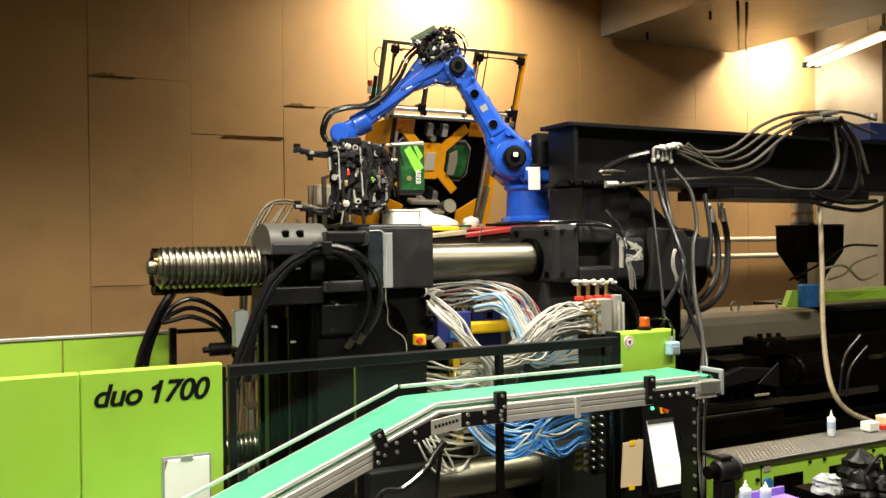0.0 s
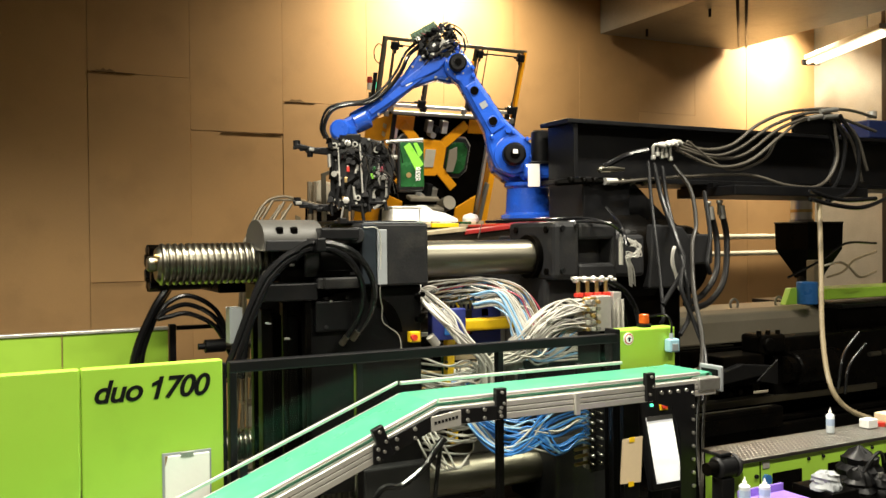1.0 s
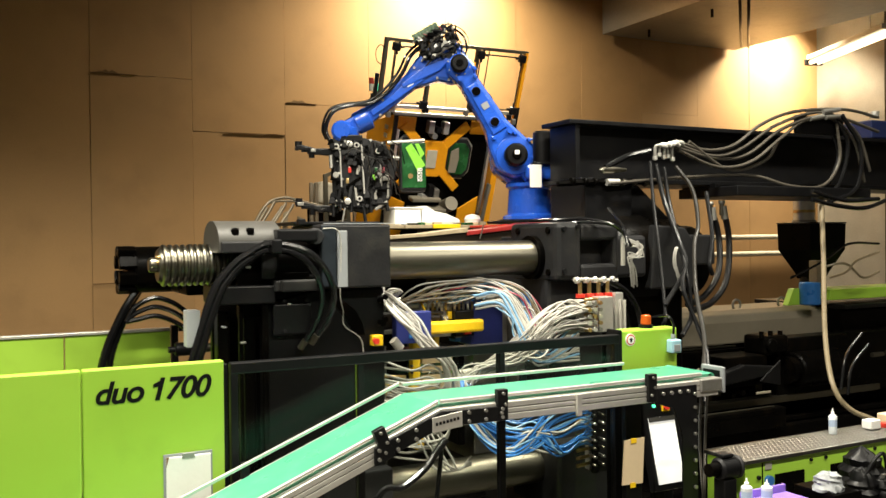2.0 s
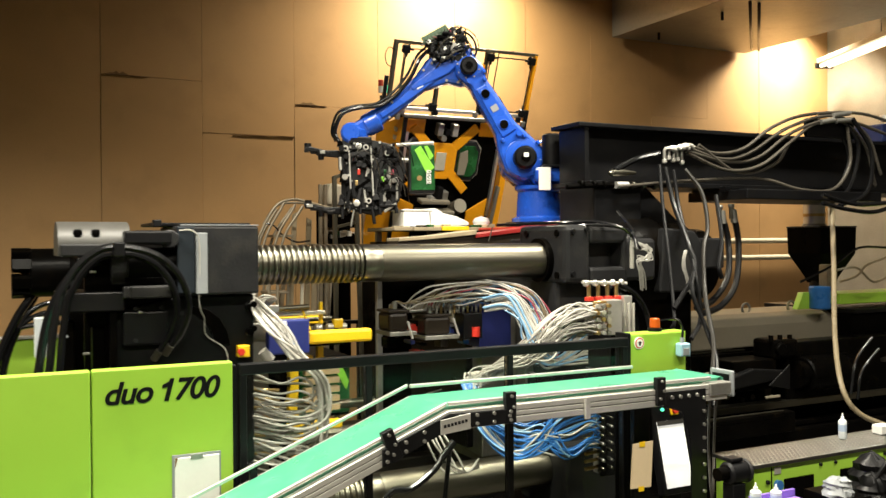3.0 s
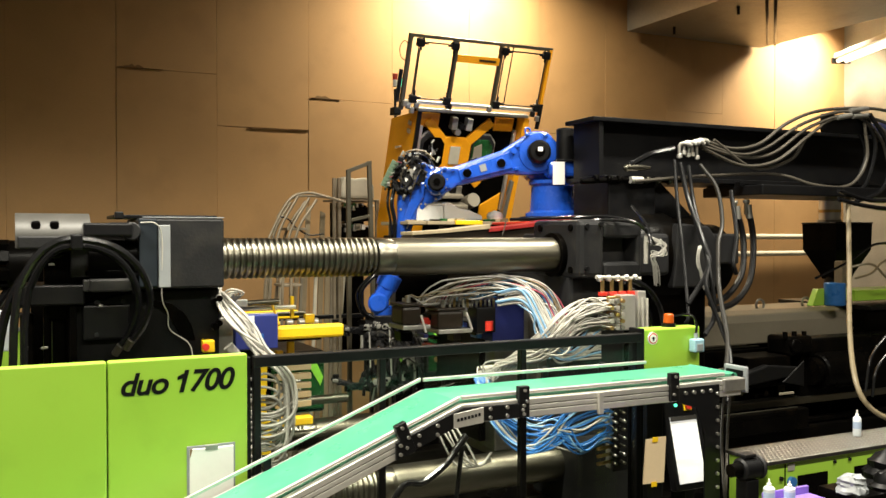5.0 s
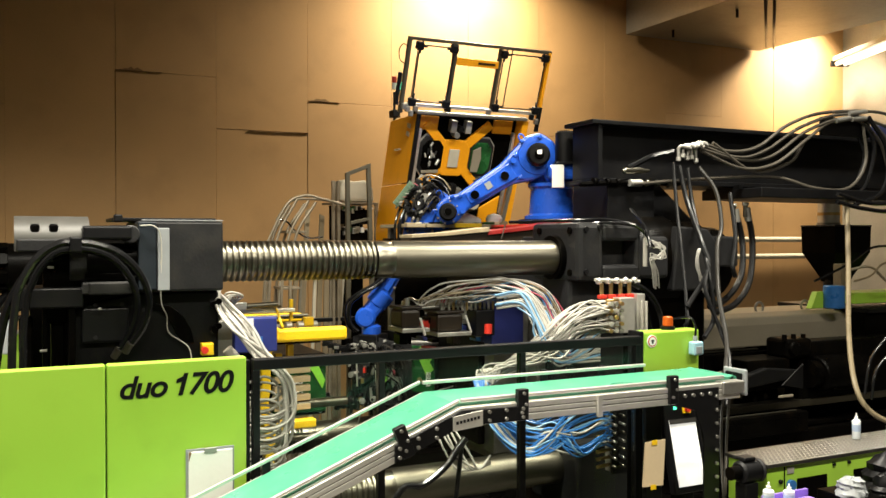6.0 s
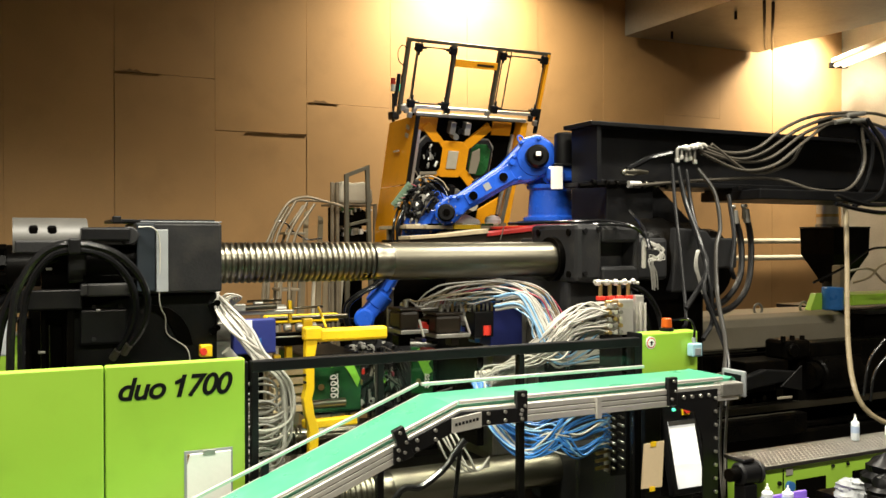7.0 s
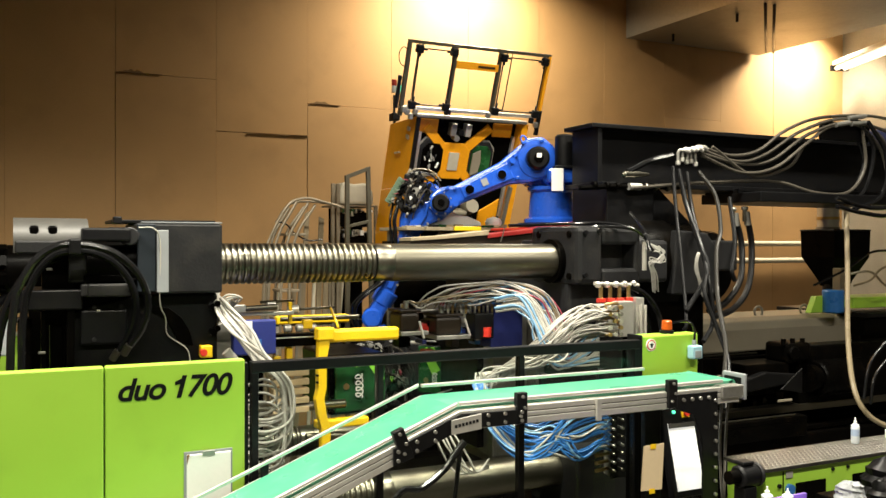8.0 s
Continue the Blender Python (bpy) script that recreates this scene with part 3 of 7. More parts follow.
part("numeral_flag", prism(B(), [(0.732, 1.848), (0.695, 1.831), (0.693, 1.815), (0.727, 1.821)], 4.344, 4.349, 0), M_ink, guard)
tagged(lettering, "slanted black model lettering")

sheet = thing("document_sleeve", "white paper in a clear sleeve on the green guard", "document", pose(0.85, 4.33, 1.2))
part("paper", box(B(), 0.747, 0.957, 4.335, 4.345, 1.1, 1.475, 0.002), M_paper, sheet)
part("sleeve", box(B(), 0.735, 0.967, 4.344, 4.349, 1.08, 1.49, 0.002), M_palegrey, sheet, "worn clear sleeve edge")
part("torn_corner", prism(B(), [(0.747, 1.43), (0.76, 1.478), (0.747, 1.478)], 4.331, 4.335, 0), M_torn, sheet)
part("clip", box(B(), 0.82, 0.88, 4.328, 4.336, 1.465, 1.49, 0.002), M_steel, sheet)

door = thing("sliding_guard_door", "clear guard door in a dark steel frame", "guard door", pose(2.3, 4.4, 0.2))
part("top_rail", box(B(), 1.06, 3.46, 4.33, 4.39, 1.85, 1.905, 0.005), M_black, door)
part("bottom_rail", box(B(), 1.06, 3.46, 4.33, 4.39, 0.2, 0.27, 0.005), M_black, door)
for x in (1.06, 1.73, 2.6, 3.42):
    part("post", box(B(), x, x + 0.035, 4.335, 4.385, 0.27, 1.85, 0.004), M_black, door)
for x0, x1 in ((1.097, 1.728), (1.767, 2.598), (2.637, 3.418)):
    p = part("pane", box(B(), x0, x1, 4.356, 4.362, 0.27, 1.85, 0), M_glass, door, "clear plastic pane")
    p.visible_shadow = False

jb = thing("green_junction_box", "green steel housing at the end of the guard door", "control box", pose(3.7, 4.45, 1.7))
part("body", box(B(), 3.495, 3.945, 4.36, 4.47, 1.66, 1.925, 0.012), M_green, jb)
part("dark_side", box(B(), 3.462, 3.493, 4.35, 4.47, 1.5, 1.93, 0.006), M_black, jb)
part("socket", box(B(), 3.85, 3.93, 4.3, 4.358, 1.765, 1.85, 0.01), M_ltblue, jb, "pale blue plastic socket")
part("socket_face", box(B(), 3.865, 3.915, 4.295, 4.301, 1.775, 1.82, 0.003), M_palegrey, jb)
part("socket_gland", rod(B(), (3.885, 4.33, 1.85), (3.885, 4.33, 1.885), 0.014, segs=14), M_palegrey, jb)
part("socket_cable", hose(B(), [(3.885, 4.33, 1.88), (3.885, 4.33, 1.95), (3.86, 4.36, 2.0), (3.84, 4.5, 1.98)], 0.008), M_rubber, jb)
part("sticker", rod(B(), (3.56, 4.352, 1.865), (3.56, 4.359, 1.865), 0.038), M_paper, jb, "round white warning sticker")
part("sticker_ring", lathe(B(), [(0, 0.026), (0, 0.033), (0.002, 0.033)], (3.56, 4.352, 1.865), (3.56, 4.349, 1.865), 28), M_red, jb, "red ring on the sticker")
part("sticker_face", rod(B(), (3.56, 4.3485, 1.865), (3.56, 4.35, 1.865), 0.026), M_paper, jb)
part("sticker_mark", box(B(), 3.554, 3.566, 4.346, 4.348, 1.85, 1.876, 0), M_ink, jb)
part("sticker_mark", box(B(), 3.546, 3.574, 4.3455, 4.3475, 1.866, 1.871, 0), M_ink, jb)
part("beacon_base", rod(B(), (3.735, 4.415, 1.925), (3.735, 4.415, 1.945), 0.045), M_black, jb)
part("beacon", rod(B(), (3.735, 4.415, 1.945), (3.735, 4.415, 2.008), 0.034, 0.031, bevel=0.006), M_amber, jb, "amber signal beacon")
part("post", box(B(), 3.5, 3.58, 4.4, 4.5, 0, 1.66, 0.005), M_black, jb)
part("post", box(B(), 3.86, 3.94, 4.4, 4.5, 0, 1.66, 0.005), M_black, jb)

# guard on the far side
rg = thing("rear_guard", "green sheet-metal guard on the far side", "machine guard", pose(-0.8, 8.6, 0))
for x0, x1 in ((-3.2, -1.4), (-1.39, -0.35), (-0.34, 0.6), (0.61, 1.53)):
    part("panel", box(B(), x0, x1, 8.6, 8.66, 0.1, 1.67, 0.008), M_green, rg)
part("rim", box(B(), -3.2, 1.53, 8.58, 8.68, 1.672, 1.7, 0.005), M_alu, rg, "pale metal top rim")
part("post", box(B(), 1.54, 1.6, 8.58, 8.66, 0, 1.72, 0.005), M_black, rg)
rf = thing("rear_door_frame", "dark frame of the far side guard opening", "guard door", pose(1.6, 8.62, 0))
part("rail", box(B(), 1.61, 3.4, 8.6, 8.66, 1.66, 1.7, 0.005), M_black, rf)
part("post", box(B(), 3.34, 3.4, 8.6, 8.66, 0, 1.66, 0.005), M_black, rf)

# ---- inclined conveyor ----
conv = thing("conveyor", "aluminium belt conveyor with a green belt and rising section", "conveyor", pose(3.3, 4, 0))
KX, KZ, SLOPE = 1.93, 1.70, 0.395          # kink, belt height, fall of the lower section
END, LOW = 3.72, -0.9


def belt_z(x):
    return KZ + 0.0 * x if x >= KX else KZ - (KX - x) * SLOPE


prof = [(LOW, belt_z(LOW)), (KX, KZ), (END, KZ + 0.01), (END, KZ - 0.015), (KX, KZ - 0.025), (LOW, belt_z(LOW) - 0.025)]
part("belt", prism(B(), prof, 3.83, 4.2, 0.0), M_belt, conv, "smooth green belt")


def strip(y0, y1, lo, hi, x0=LOW, x1=END, bevel=0.004):
    bm = B()
    a, b = x0, x1
    pts = [(a, belt_z(a) + hi)] + ([(KX, KZ + hi)] if a < KX < b else []) + [(b, belt_z(b) + hi), (b, belt_z(b) + lo)] + ([(KX, KZ + lo)] if a < KX < b else []) + [(a, belt_z(a) + lo)]
    return prism(bm, pts, y0, y1, bevel)


for lo, hi in ((-0.105, -0.072), (-0.068, -0.045), (-0.041, -0.012)):
    part("side_profile", strip(3.775, 3.82, lo, hi), M_alu, conv, "slotted aluminium side profile")
part("side_core", strip(3.785, 3.825, -0.1, -0.015), M_deep, conv)
part("side_profile", strip(4.205, 4.25, -0.105, -0.012), M_alu, conv)
# guide rails on both sides
part("guide_rail", strip(3.795, 3.815, 0.008, 0.026, 1.62, KX), M_alu, conv)
part("guide_rail", strip(3.795, 3.815, 0.008, 0.026, KX + 0.01, 3.62), M_alu, conv)
part("guide_rail", strip(3.795, 3.815, 0.012, 0.03, LOW, 1.62), M_alu, conv)
part("guide_rail", strip(4.215, 4.235, 0.035, 0.053, KX + 0.0, 3.4), M_alu, conv, "pale guide rail")
part("guide_rail", strip(4.215, 4.235, 0.045, 0.063, LOW, KX - 0.015), M_alu, conv, "pale guide rail")
for x in (2.27, 3.225, 1.62):
    z = belt_z(x)
    m = Matrix.Translation((x, 0, z)) @ Matrix.Rotation(-math.atan(SLOPE) if x < KX else 0.0, 4, "Y")
    part("rail_bracket", box(B(), -0.03, 0.03, 3.755, 3.792, -0.1, 0.055, 0.005, m), M_black, conv, "black rail bracket")
    for dx, dz in ((-0.012, -0.06), (0.012, -0.02), (0.0, 0.035)):
        q = m @ Vector((dx, 3.745, dz))
        part("bolt", rod(B(), q, q + Vector((0, 0.012, 0)), 0.008, segs=10), M_steel, conv)
for x in (0.4, 1.1, 2.7, 3.1):
    z = belt_z(x)
    part("rail_bracket", box(B(), x - 0.02, x + 0.02, 4.235, 4.26, z - 0.09, z + 0.06, 0.004), M_black, conv)
# black joint plates with rows of bolts
part("joint_plate", prism(B(), [(1.58, belt_z(1.58) - 0.1), (KX + 0.0, KZ - 0.098), (2.29, KZ - 0.1), (2.29, KZ - 0.03), (KX, KZ - 0.022), (1.58, belt_z(1.58) - 0.02)], 3.758, 3.774, 0.003), M_black, conv, "black bolted joint plate")
for k in range(8):
    x = 1.6 + 0.095 * k
    for dz in (-0.04, -0.082):
        part("bolt", rod(B(), (x, 3.748, belt_z(x) + dz), (x, 3.76, belt_z(x) + dz), 0.009, segs=10), M_steel, conv)
lab = part("maker_plate", prism(B(), [(1.87, KZ - 0.115), (2.03, KZ - 0.1), (2.03, KZ - 0.025), (1.87, KZ - 0.045)], 3.738, 3.747, 0.002), M_alu, conv, "pale maker plate with dark bars")
for k in range(7):
    x = 1.885 + 0.019 * k
    part("print_bar", box(B(), x, x + 0.012, 3.735, 3.7385, KZ - 0.082 + 0.0028 * k, KZ - 0.068 + 0.0028 * k, 0), M_ink, lab)
part("tee_bracket", box(B(), 2.72, 2.75, 3.755, 3.774, KZ - 0.125, KZ - 0.01, 0.003), M_alu, conv)
# support leg at the delivery end
part("leg", prism(B(), [(3.25, KZ - 0.03), (3.55, KZ - 0.03), (3.56, 0.02), (3.44, 0.02), (3.44, KZ - 0.3), (3.38, KZ - 0.15), (3.25, KZ - 0.11)], 3.765, 3.774, 0.003), M_black, conv, "black plate leg with rows of bolts")
for k in range(12):
    part("bolt", rod(B(), (3.53 if k < 8 else 3.3 + 0.06 * (k - 8), 3.752, KZ - 0.08 - 0.075 * k if k < 8 else KZ - 0.06), (3.53 if k < 8 else 3.3 + 0.06 * (k - 8), 3.766, KZ - 0.08 - 0.075 * k if k < 8 else KZ - 0.06), 0.010, segs=10), M_steel, conv)
part("leg", box(B(), 3.4, 3.52, 4.21, 4.25, 0.0, KZ - 0.1, 0.005), M_black, conv)
part("end_housing", box(B(), 3.58, 3.74, 3.76, 3.86, KZ - 0.078, KZ - 0.006, 0.008), M_steel, conv, "aluminium end housing")
part("end_roller", rod(B(), (END, 3.83, KZ - 0.01), (END, 4.2, KZ - 0.01), 0.025), M_belt, conv)
for x in (0.1, -0.7):
    part("leg", box(B(), x, x + 0.06, 3.79, 4.23, 0.0, belt_z(x) - 0.1, 0.005), M_black, conv)
rd = part("readout", box(B(), 3.785, 3.805, 3.8, 3.98, KZ - 0.105, KZ + 0.045, 0.008), M_palegrey, conv, "small grey-blue readout")
part("readout_face", box(B(), 3.777, 3.784, 3.825, 3.955, KZ - 0.08, KZ + 0.022, 0.002), M_ink, rd)

# ---- moving platen with its nut housings ----
PLATEN = pose(0.6, 6.3, 0.6)
platen = thing("moving_platen", "charcoal cast moving platen with hoses and nut housings", "machine platen", PLATEN)
part("nut_box", box(B(), 0.62, 1.09, 5.15, 5.75, 2.205, 2.605, 0.015), M_char, platen)
part("nut_box", box(B(), 0.62, 1.09, 6.85, 7.45, 2.205, 2.605, 0.015), M_char, platen)
part("lower_nut_box", box(B(), 0.62, 1.09, 5.15, 5.75, 0.64, 1.05, 0.015), M_char, platen)
part("lower_nut_box", box(B(), 0.62, 1.09, 6.85, 7.45, 0.64, 1.05, 0.015), M_char, platen)
part("plate", box(B(), 0.66, 1.06, 5.35, 7.25, 0.62, 2.3, 0.03), M_char, platen)
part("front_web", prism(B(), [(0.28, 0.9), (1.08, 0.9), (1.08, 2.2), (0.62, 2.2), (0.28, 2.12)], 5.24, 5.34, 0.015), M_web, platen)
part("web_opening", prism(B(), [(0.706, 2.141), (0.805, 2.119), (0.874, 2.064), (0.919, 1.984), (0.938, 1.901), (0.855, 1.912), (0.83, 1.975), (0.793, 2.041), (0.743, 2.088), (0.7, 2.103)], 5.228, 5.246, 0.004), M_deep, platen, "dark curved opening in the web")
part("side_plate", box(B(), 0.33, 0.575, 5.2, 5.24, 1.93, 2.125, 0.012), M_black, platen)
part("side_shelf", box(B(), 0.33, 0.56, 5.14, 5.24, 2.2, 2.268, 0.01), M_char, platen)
# inner slabs, rails and stays take M_deep, shade painted into the platen's gaps
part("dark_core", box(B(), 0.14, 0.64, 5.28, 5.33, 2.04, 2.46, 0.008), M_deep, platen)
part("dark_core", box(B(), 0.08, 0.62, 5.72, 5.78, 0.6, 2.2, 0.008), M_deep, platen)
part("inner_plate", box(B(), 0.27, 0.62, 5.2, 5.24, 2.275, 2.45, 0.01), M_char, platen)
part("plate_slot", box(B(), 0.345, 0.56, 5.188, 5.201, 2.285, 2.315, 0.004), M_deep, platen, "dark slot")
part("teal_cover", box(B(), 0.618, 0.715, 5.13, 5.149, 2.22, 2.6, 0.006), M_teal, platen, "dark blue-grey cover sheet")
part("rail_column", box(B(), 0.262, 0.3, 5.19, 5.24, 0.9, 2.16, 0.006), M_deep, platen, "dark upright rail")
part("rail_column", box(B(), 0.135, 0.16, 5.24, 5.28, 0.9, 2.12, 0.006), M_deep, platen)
part("pale_ledge", box(B(), 0.03, 0.05, 5.2, 5.26, 1.995, 2.005, 0.002), M_palegrey, platen)
for x, z, w in ((0.16, 2.345, 0.03), (0.075, 2.44, 0.012), (0.1, 2.44, 0.012), (0.12, 1.9, 0.035), (0.41, 2.115, 0.02)):
    part("bright_tab", box(B(), x, x + w, 5.165, 5.175, z, z + 0.013, 0.002), M_steel, platen, "bright metal tab")
part("rounded_lug", rod(B(), (0.575, 5.1, 2.53), (0.575, 5.2, 2.53), 0.05, segs=20, bevel=0.006), M_char, platen)
part("top_edge", box(B(), 0.64, 1.088, 5.15, 5.156, 2.606, 2.612, 0.001), M_palegrey, platen, "thin pale strip along the top edge")
part("top_fitting", box(B(), 0.5, 0.545, 5.2, 5.26, 2.6, 2.64, 0.006), M_black, platen)
for x, z in ((1.05, 2.12), (1.05, 1.975)):
    part("bolt_pair", rod(B(), (x, 5.2, z), (x, 5.24, z), 0.022, segs=12), M_deep, platen)
    part("bolt_pair", rod(B(), (x + 0.025, 5.21, z + 0.018), (x + 0.025, 5.24, z + 0.018), 0.018, segs=12), M_deep, platen)
part("grey_strip", box(B(), 0.722, 0.785, 5.125, 5.15, 2.215, 2.565, 0.004), M_palegrey, platen, "pale grey cover strip")
part("top_plate", box(B(), 0.5, 1.08, 5.3, 5.7, 2.605, 2.625, 0.004), M_black, platen)
# split nut cover at the outer end
bm = B()
arc = [(math.cos(radians(a)), math.sin(radians(a))) for a in range(0, 181, 9)]
out = [(5.36 + 0.21 * c, 2.5 + 0.13 * s) for c, s in arc] + [(5.15, 2.44), (5.57, 2.44)]
tmp = B()
prism(tmp, [(c, s) for c, s in out], -0.372, 0.0, 0)
tmp.transform(Matrix.Rotation(radians(90), 4, "Z"))
merge(bm, tmp)
for f in bm.faces:
    f.smooth = True
part("nut_cover", bm, M_greypaint, platen, "grey rounded split nut cover")
for x in (0.077, 0.168):
    part("cover_slot", box(B(), x, x + 0.046, 5.16, 5.2, 2.52, 2.585, 0.012), M_deep, platen)
part("cover_flange", box(B(), 0.01, 0.34, 5.13, 5.2, 2.435, 2.505, 0.01), M_char, platen)
part("outer_frame", box(B(), 0.0, 0.34, 5.17, 5.6, 2.13, 2.24, 0.01), M_black, platen)
part("clamp_arm", box(B(), 0.33, 0.58, 5.08, 5.2, 2.5, 2.575, 0.012), M_black, platen)
part("clamp_arm", box(B(), 0.36, 0.6, 5.1, 5.2, 2.2, 2.27, 0.01), M_char, platen)
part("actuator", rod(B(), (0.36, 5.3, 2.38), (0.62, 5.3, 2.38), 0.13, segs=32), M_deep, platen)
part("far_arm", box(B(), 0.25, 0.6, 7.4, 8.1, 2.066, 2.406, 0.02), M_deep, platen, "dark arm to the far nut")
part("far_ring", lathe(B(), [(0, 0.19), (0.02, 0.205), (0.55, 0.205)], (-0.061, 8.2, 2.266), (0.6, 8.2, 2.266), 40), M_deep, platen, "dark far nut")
for k in range(8):
    a = math.pi * (2 * k + 1) / 8
    m = Matrix.Translation((-0.061, 8.2, 2.266)) @ Matrix.Rotation(a, 4, "X")
    part("claw", box(B(), -0.13, 0.02, -0.05, 0.05, 0.13, 0.21, 0.008, m), M_deep, platen, "dark claw of the far nut")
part("copper_bush", lathe(B(), [(0, 0.09), (0.0, 0.125), (0.06, 0.125)], (-0.121, 8.2, 2.266), (-0.051, 8.2, 2.266), 32), M_copper, platen, "worn bronze bush")
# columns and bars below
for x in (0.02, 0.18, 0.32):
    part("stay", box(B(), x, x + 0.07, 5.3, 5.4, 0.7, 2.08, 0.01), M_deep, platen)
part("cable_tray", box(B(), -0.104, -0.019, 5.6, 5.7, 1.847, 2.078, 0.006), M_bottle, platen, "pale cable tray")
part("ejector_cylinder", rod(B(), (0.331, 8.0, 1.56), (1.032, 8.0, 1.56), 0.04), M_chrome, platen, "steel ejector cylinder")
part("ejector_cap", rod(B(), (0.26, 8.0, 1.56), (0.443, 8.0, 1.56), 0.06, bevel=0.006), M_black, platen)
part("ejector_tip", rod(B(), (0.204, 8.0, 1.56), (0.26, 8.0, 1.56), 0.028), M_black, platen)


def run(ps, r, mat, parent, name="hose", label=""):
    return part(name, hose(B(), ps, r), mat, parent, label)


# heavy hoses that arch over the clip
run([(0.135, 5.0, 2.435), (0.181, 5.0, 2.464), (0.243, 5.0, 2.485), (0.366, 5.0, 2.479), (0.493, 5.0, 2.434), (0.595, 5.02, 2.341), (0.651, 5.04, 2.232), (0.666, 5.07, 2.127), (0.634, 5.1, 2.011), (0.564, 5.13, 1.908)], 0.0205, M_rubber, platen, label="thick glossy black hydraulic hose")
run([(0.15, 5.05, 2.387), (0.193, 5.05, 2.425), (0.253, 5.05, 2.443), (0.37, 5.05, 2.442), (0.483, 5.05, 2.39), (0.563, 5.07, 2.297), (0.604, 5.09, 2.184), (0.601, 5.12, 2.073), (0.563, 5.15, 1.963), (0.513, 5.18, 1.874)], 0.0195, M_rubber, platen, label="thick glossy black hydraulic hose")
# their outer legs hang from the arch and trail behind the travel
LEG = Vector((0.135, 5.0, 2.435)) - PLATEN.translation
hose_legs = [part("hose_leg", hose(B(), [(0.024, 0.0, 0.017), (0.0, 0.0, 0.0), (-0.045, 0.0, -0.049), (-0.079, 0.0, -0.107), (-0.108, 0.0, -0.173), (-0.126, 0.0, -0.23), (-0.144, 0.0, -0.402), (-0.15, 0.0, -0.589), (-0.158, 0.0, -0.819)], 0.0205), M_rubber, platen, "thick glossy black hydraulic hose", local=True),
             part("hose_leg", hose(B(), [(0.042, 0.05, -0.022), (0.015, 0.05, -0.048), (-0.022, 0.05, -0.098), (-0.049, 0.05, -0.156), (-0.076, 0.05, -0.234), (-0.094, 0.05, -0.409), (-0.097, 0.05, -0.599), (-0.103, 0.05, -0.833)], 0.0195), M_rubber, platen, "thick glossy black hydraulic hose", local=True)]
part("hose_clip", box(B(), 0.261, 0.318, 4.95, 5.2, 2.432, 2.515, 0.01), M_black, platen, "black hose clip")
run([(-0.114, 5.3, 1.67), (-0.047, 5.3, 2.09), (0.077, 5.3, 2.331), (0.246, 5.3, 2.406)], 0.024, M_rubber, platen)
for a, b in (((0.573, 5.11, 1.932), (0.547, 5.14, 1.88)), ((0.52, 5.16, 1.898), (0.494, 5.19, 1.849))):
    part("ferrule", rod(B(), a, b, 0.0215, segs=14), M_chrome, platen, "dull hose ferrule")
for x, z in ((0.66, 2.1), (1.04, 2.14), (1.04, 1.96), (0.4, 2.14), (0.54, 2.14), (0.4, 1.96)):
    part("bolt", rod(B(), (x, 5.19 if x < 0.6 else 5.23, z), (x, 5.21 if x < 0.6 else 5.25, z), 0.012, segs=10), M_char, platen)
# thin pale cable
run([(0.625, 5.12, 2.578), (0.703, 5.1, 2.572), (0.739, 5.12, 2.484), (0.739, 5.14, 2.168), (0.779, 5.2, 2.067), (0.794, 5.22, 1.968), (0.901, 5.22, 1.881), (0.923, 5.22, 1.766)], 0.0035, M_white, platen, "cable", "thin pale cable")
es = part("stop_box", box(B(), 0.971, 1.038, 5.17, 5.24, 1.83, 1.9, 0.006), M_yellow, platen, "yellow emergency stop box")
part("stop_button", rod(B(), (0.982, 5.14, 1.865), (0.982, 5.17, 1.865), 0.02), M_red, es)
part("grey_plug", rod(B(), (1.12, 5.2, 1.86), (1.17, 5.2, 1.8), 0.03), M_white, platen)
# hanging hoses under the far nut
for k in range(2):
    run([(x + (0.085 - 0.02 * n) * k, y + 0.05 * k, z) for n, (x, y, z) in enumerate([(-0.366, 8.15, 1.028), (-0.321, 8.15, 1.481), (-0.162, 8.15, 1.877), (-0.026, 8.15, 2.093)])], 0.034, M_rubber, platen, label="heavy black hose")
for k in range(3):
    run([(x, y, z - (0.0, 0.06, 0.08, 0.08, 0.08)[n] * k) for n, (x, y, z) in enumerate([(-0.137, 8.05, 1.82), (-0.047, 8.05, 1.956), (0.135, 8.05, 2.017), (0.365, 8.05, 1.89), (0.503, 8.05, 1.626)])], 0.022, M_rubber, platen)
part("pale_strap", hose(B(), [(0.12, 5.5, 2.5), (0.2, 5.45, 2.52), (0.3, 5.45, 2.5)], 0.006), M_white, platen)

# ---- mould half on the moving platen ----
half_a = thing("moving_mould_half", "navy-painted mould half with pale cooling hoses", "mould", pose(1.3, 6.3, 1.0))
part("block", box(B(), 1.095, 1.3, 5.72, 6.95, 0.9, 1.98, 0.01), M_steel, half_a, "bare steel mould plate")
part("clamp_block", box(B(), 1.185, 1.447, 5.3, 5.37, 1.815, 2.025, 0.008), M_navy, half_a, "navy clamp block")
part("name_tag", box(B(), 1.251, 1.298, 5.29, 5.299, 1.975, 2.022, 0), M_paper, half_a)
part("name_tag", box(B(), 1.278, 1.354, 5.29, 5.299, 1.85, 1.91, 0), M_bluehose, half_a)
part("core_plate", box(B(), 1.3, 1.5, 5.8, 6.9, 0.95, 1.9, 0.01), M_deep, half_a, "dark core plate")
part("top_bar", box(B(), 1.1, 1.62, 5.5, 5.56, 2.035, 2.06, 0.005), M_alu, half_a, "pale metal bar")
part("rod", rod(B(), (1.2, 5.48, 2.08), (1.5, 5.48, 2.09), 0.018), M_chrome, half_a)
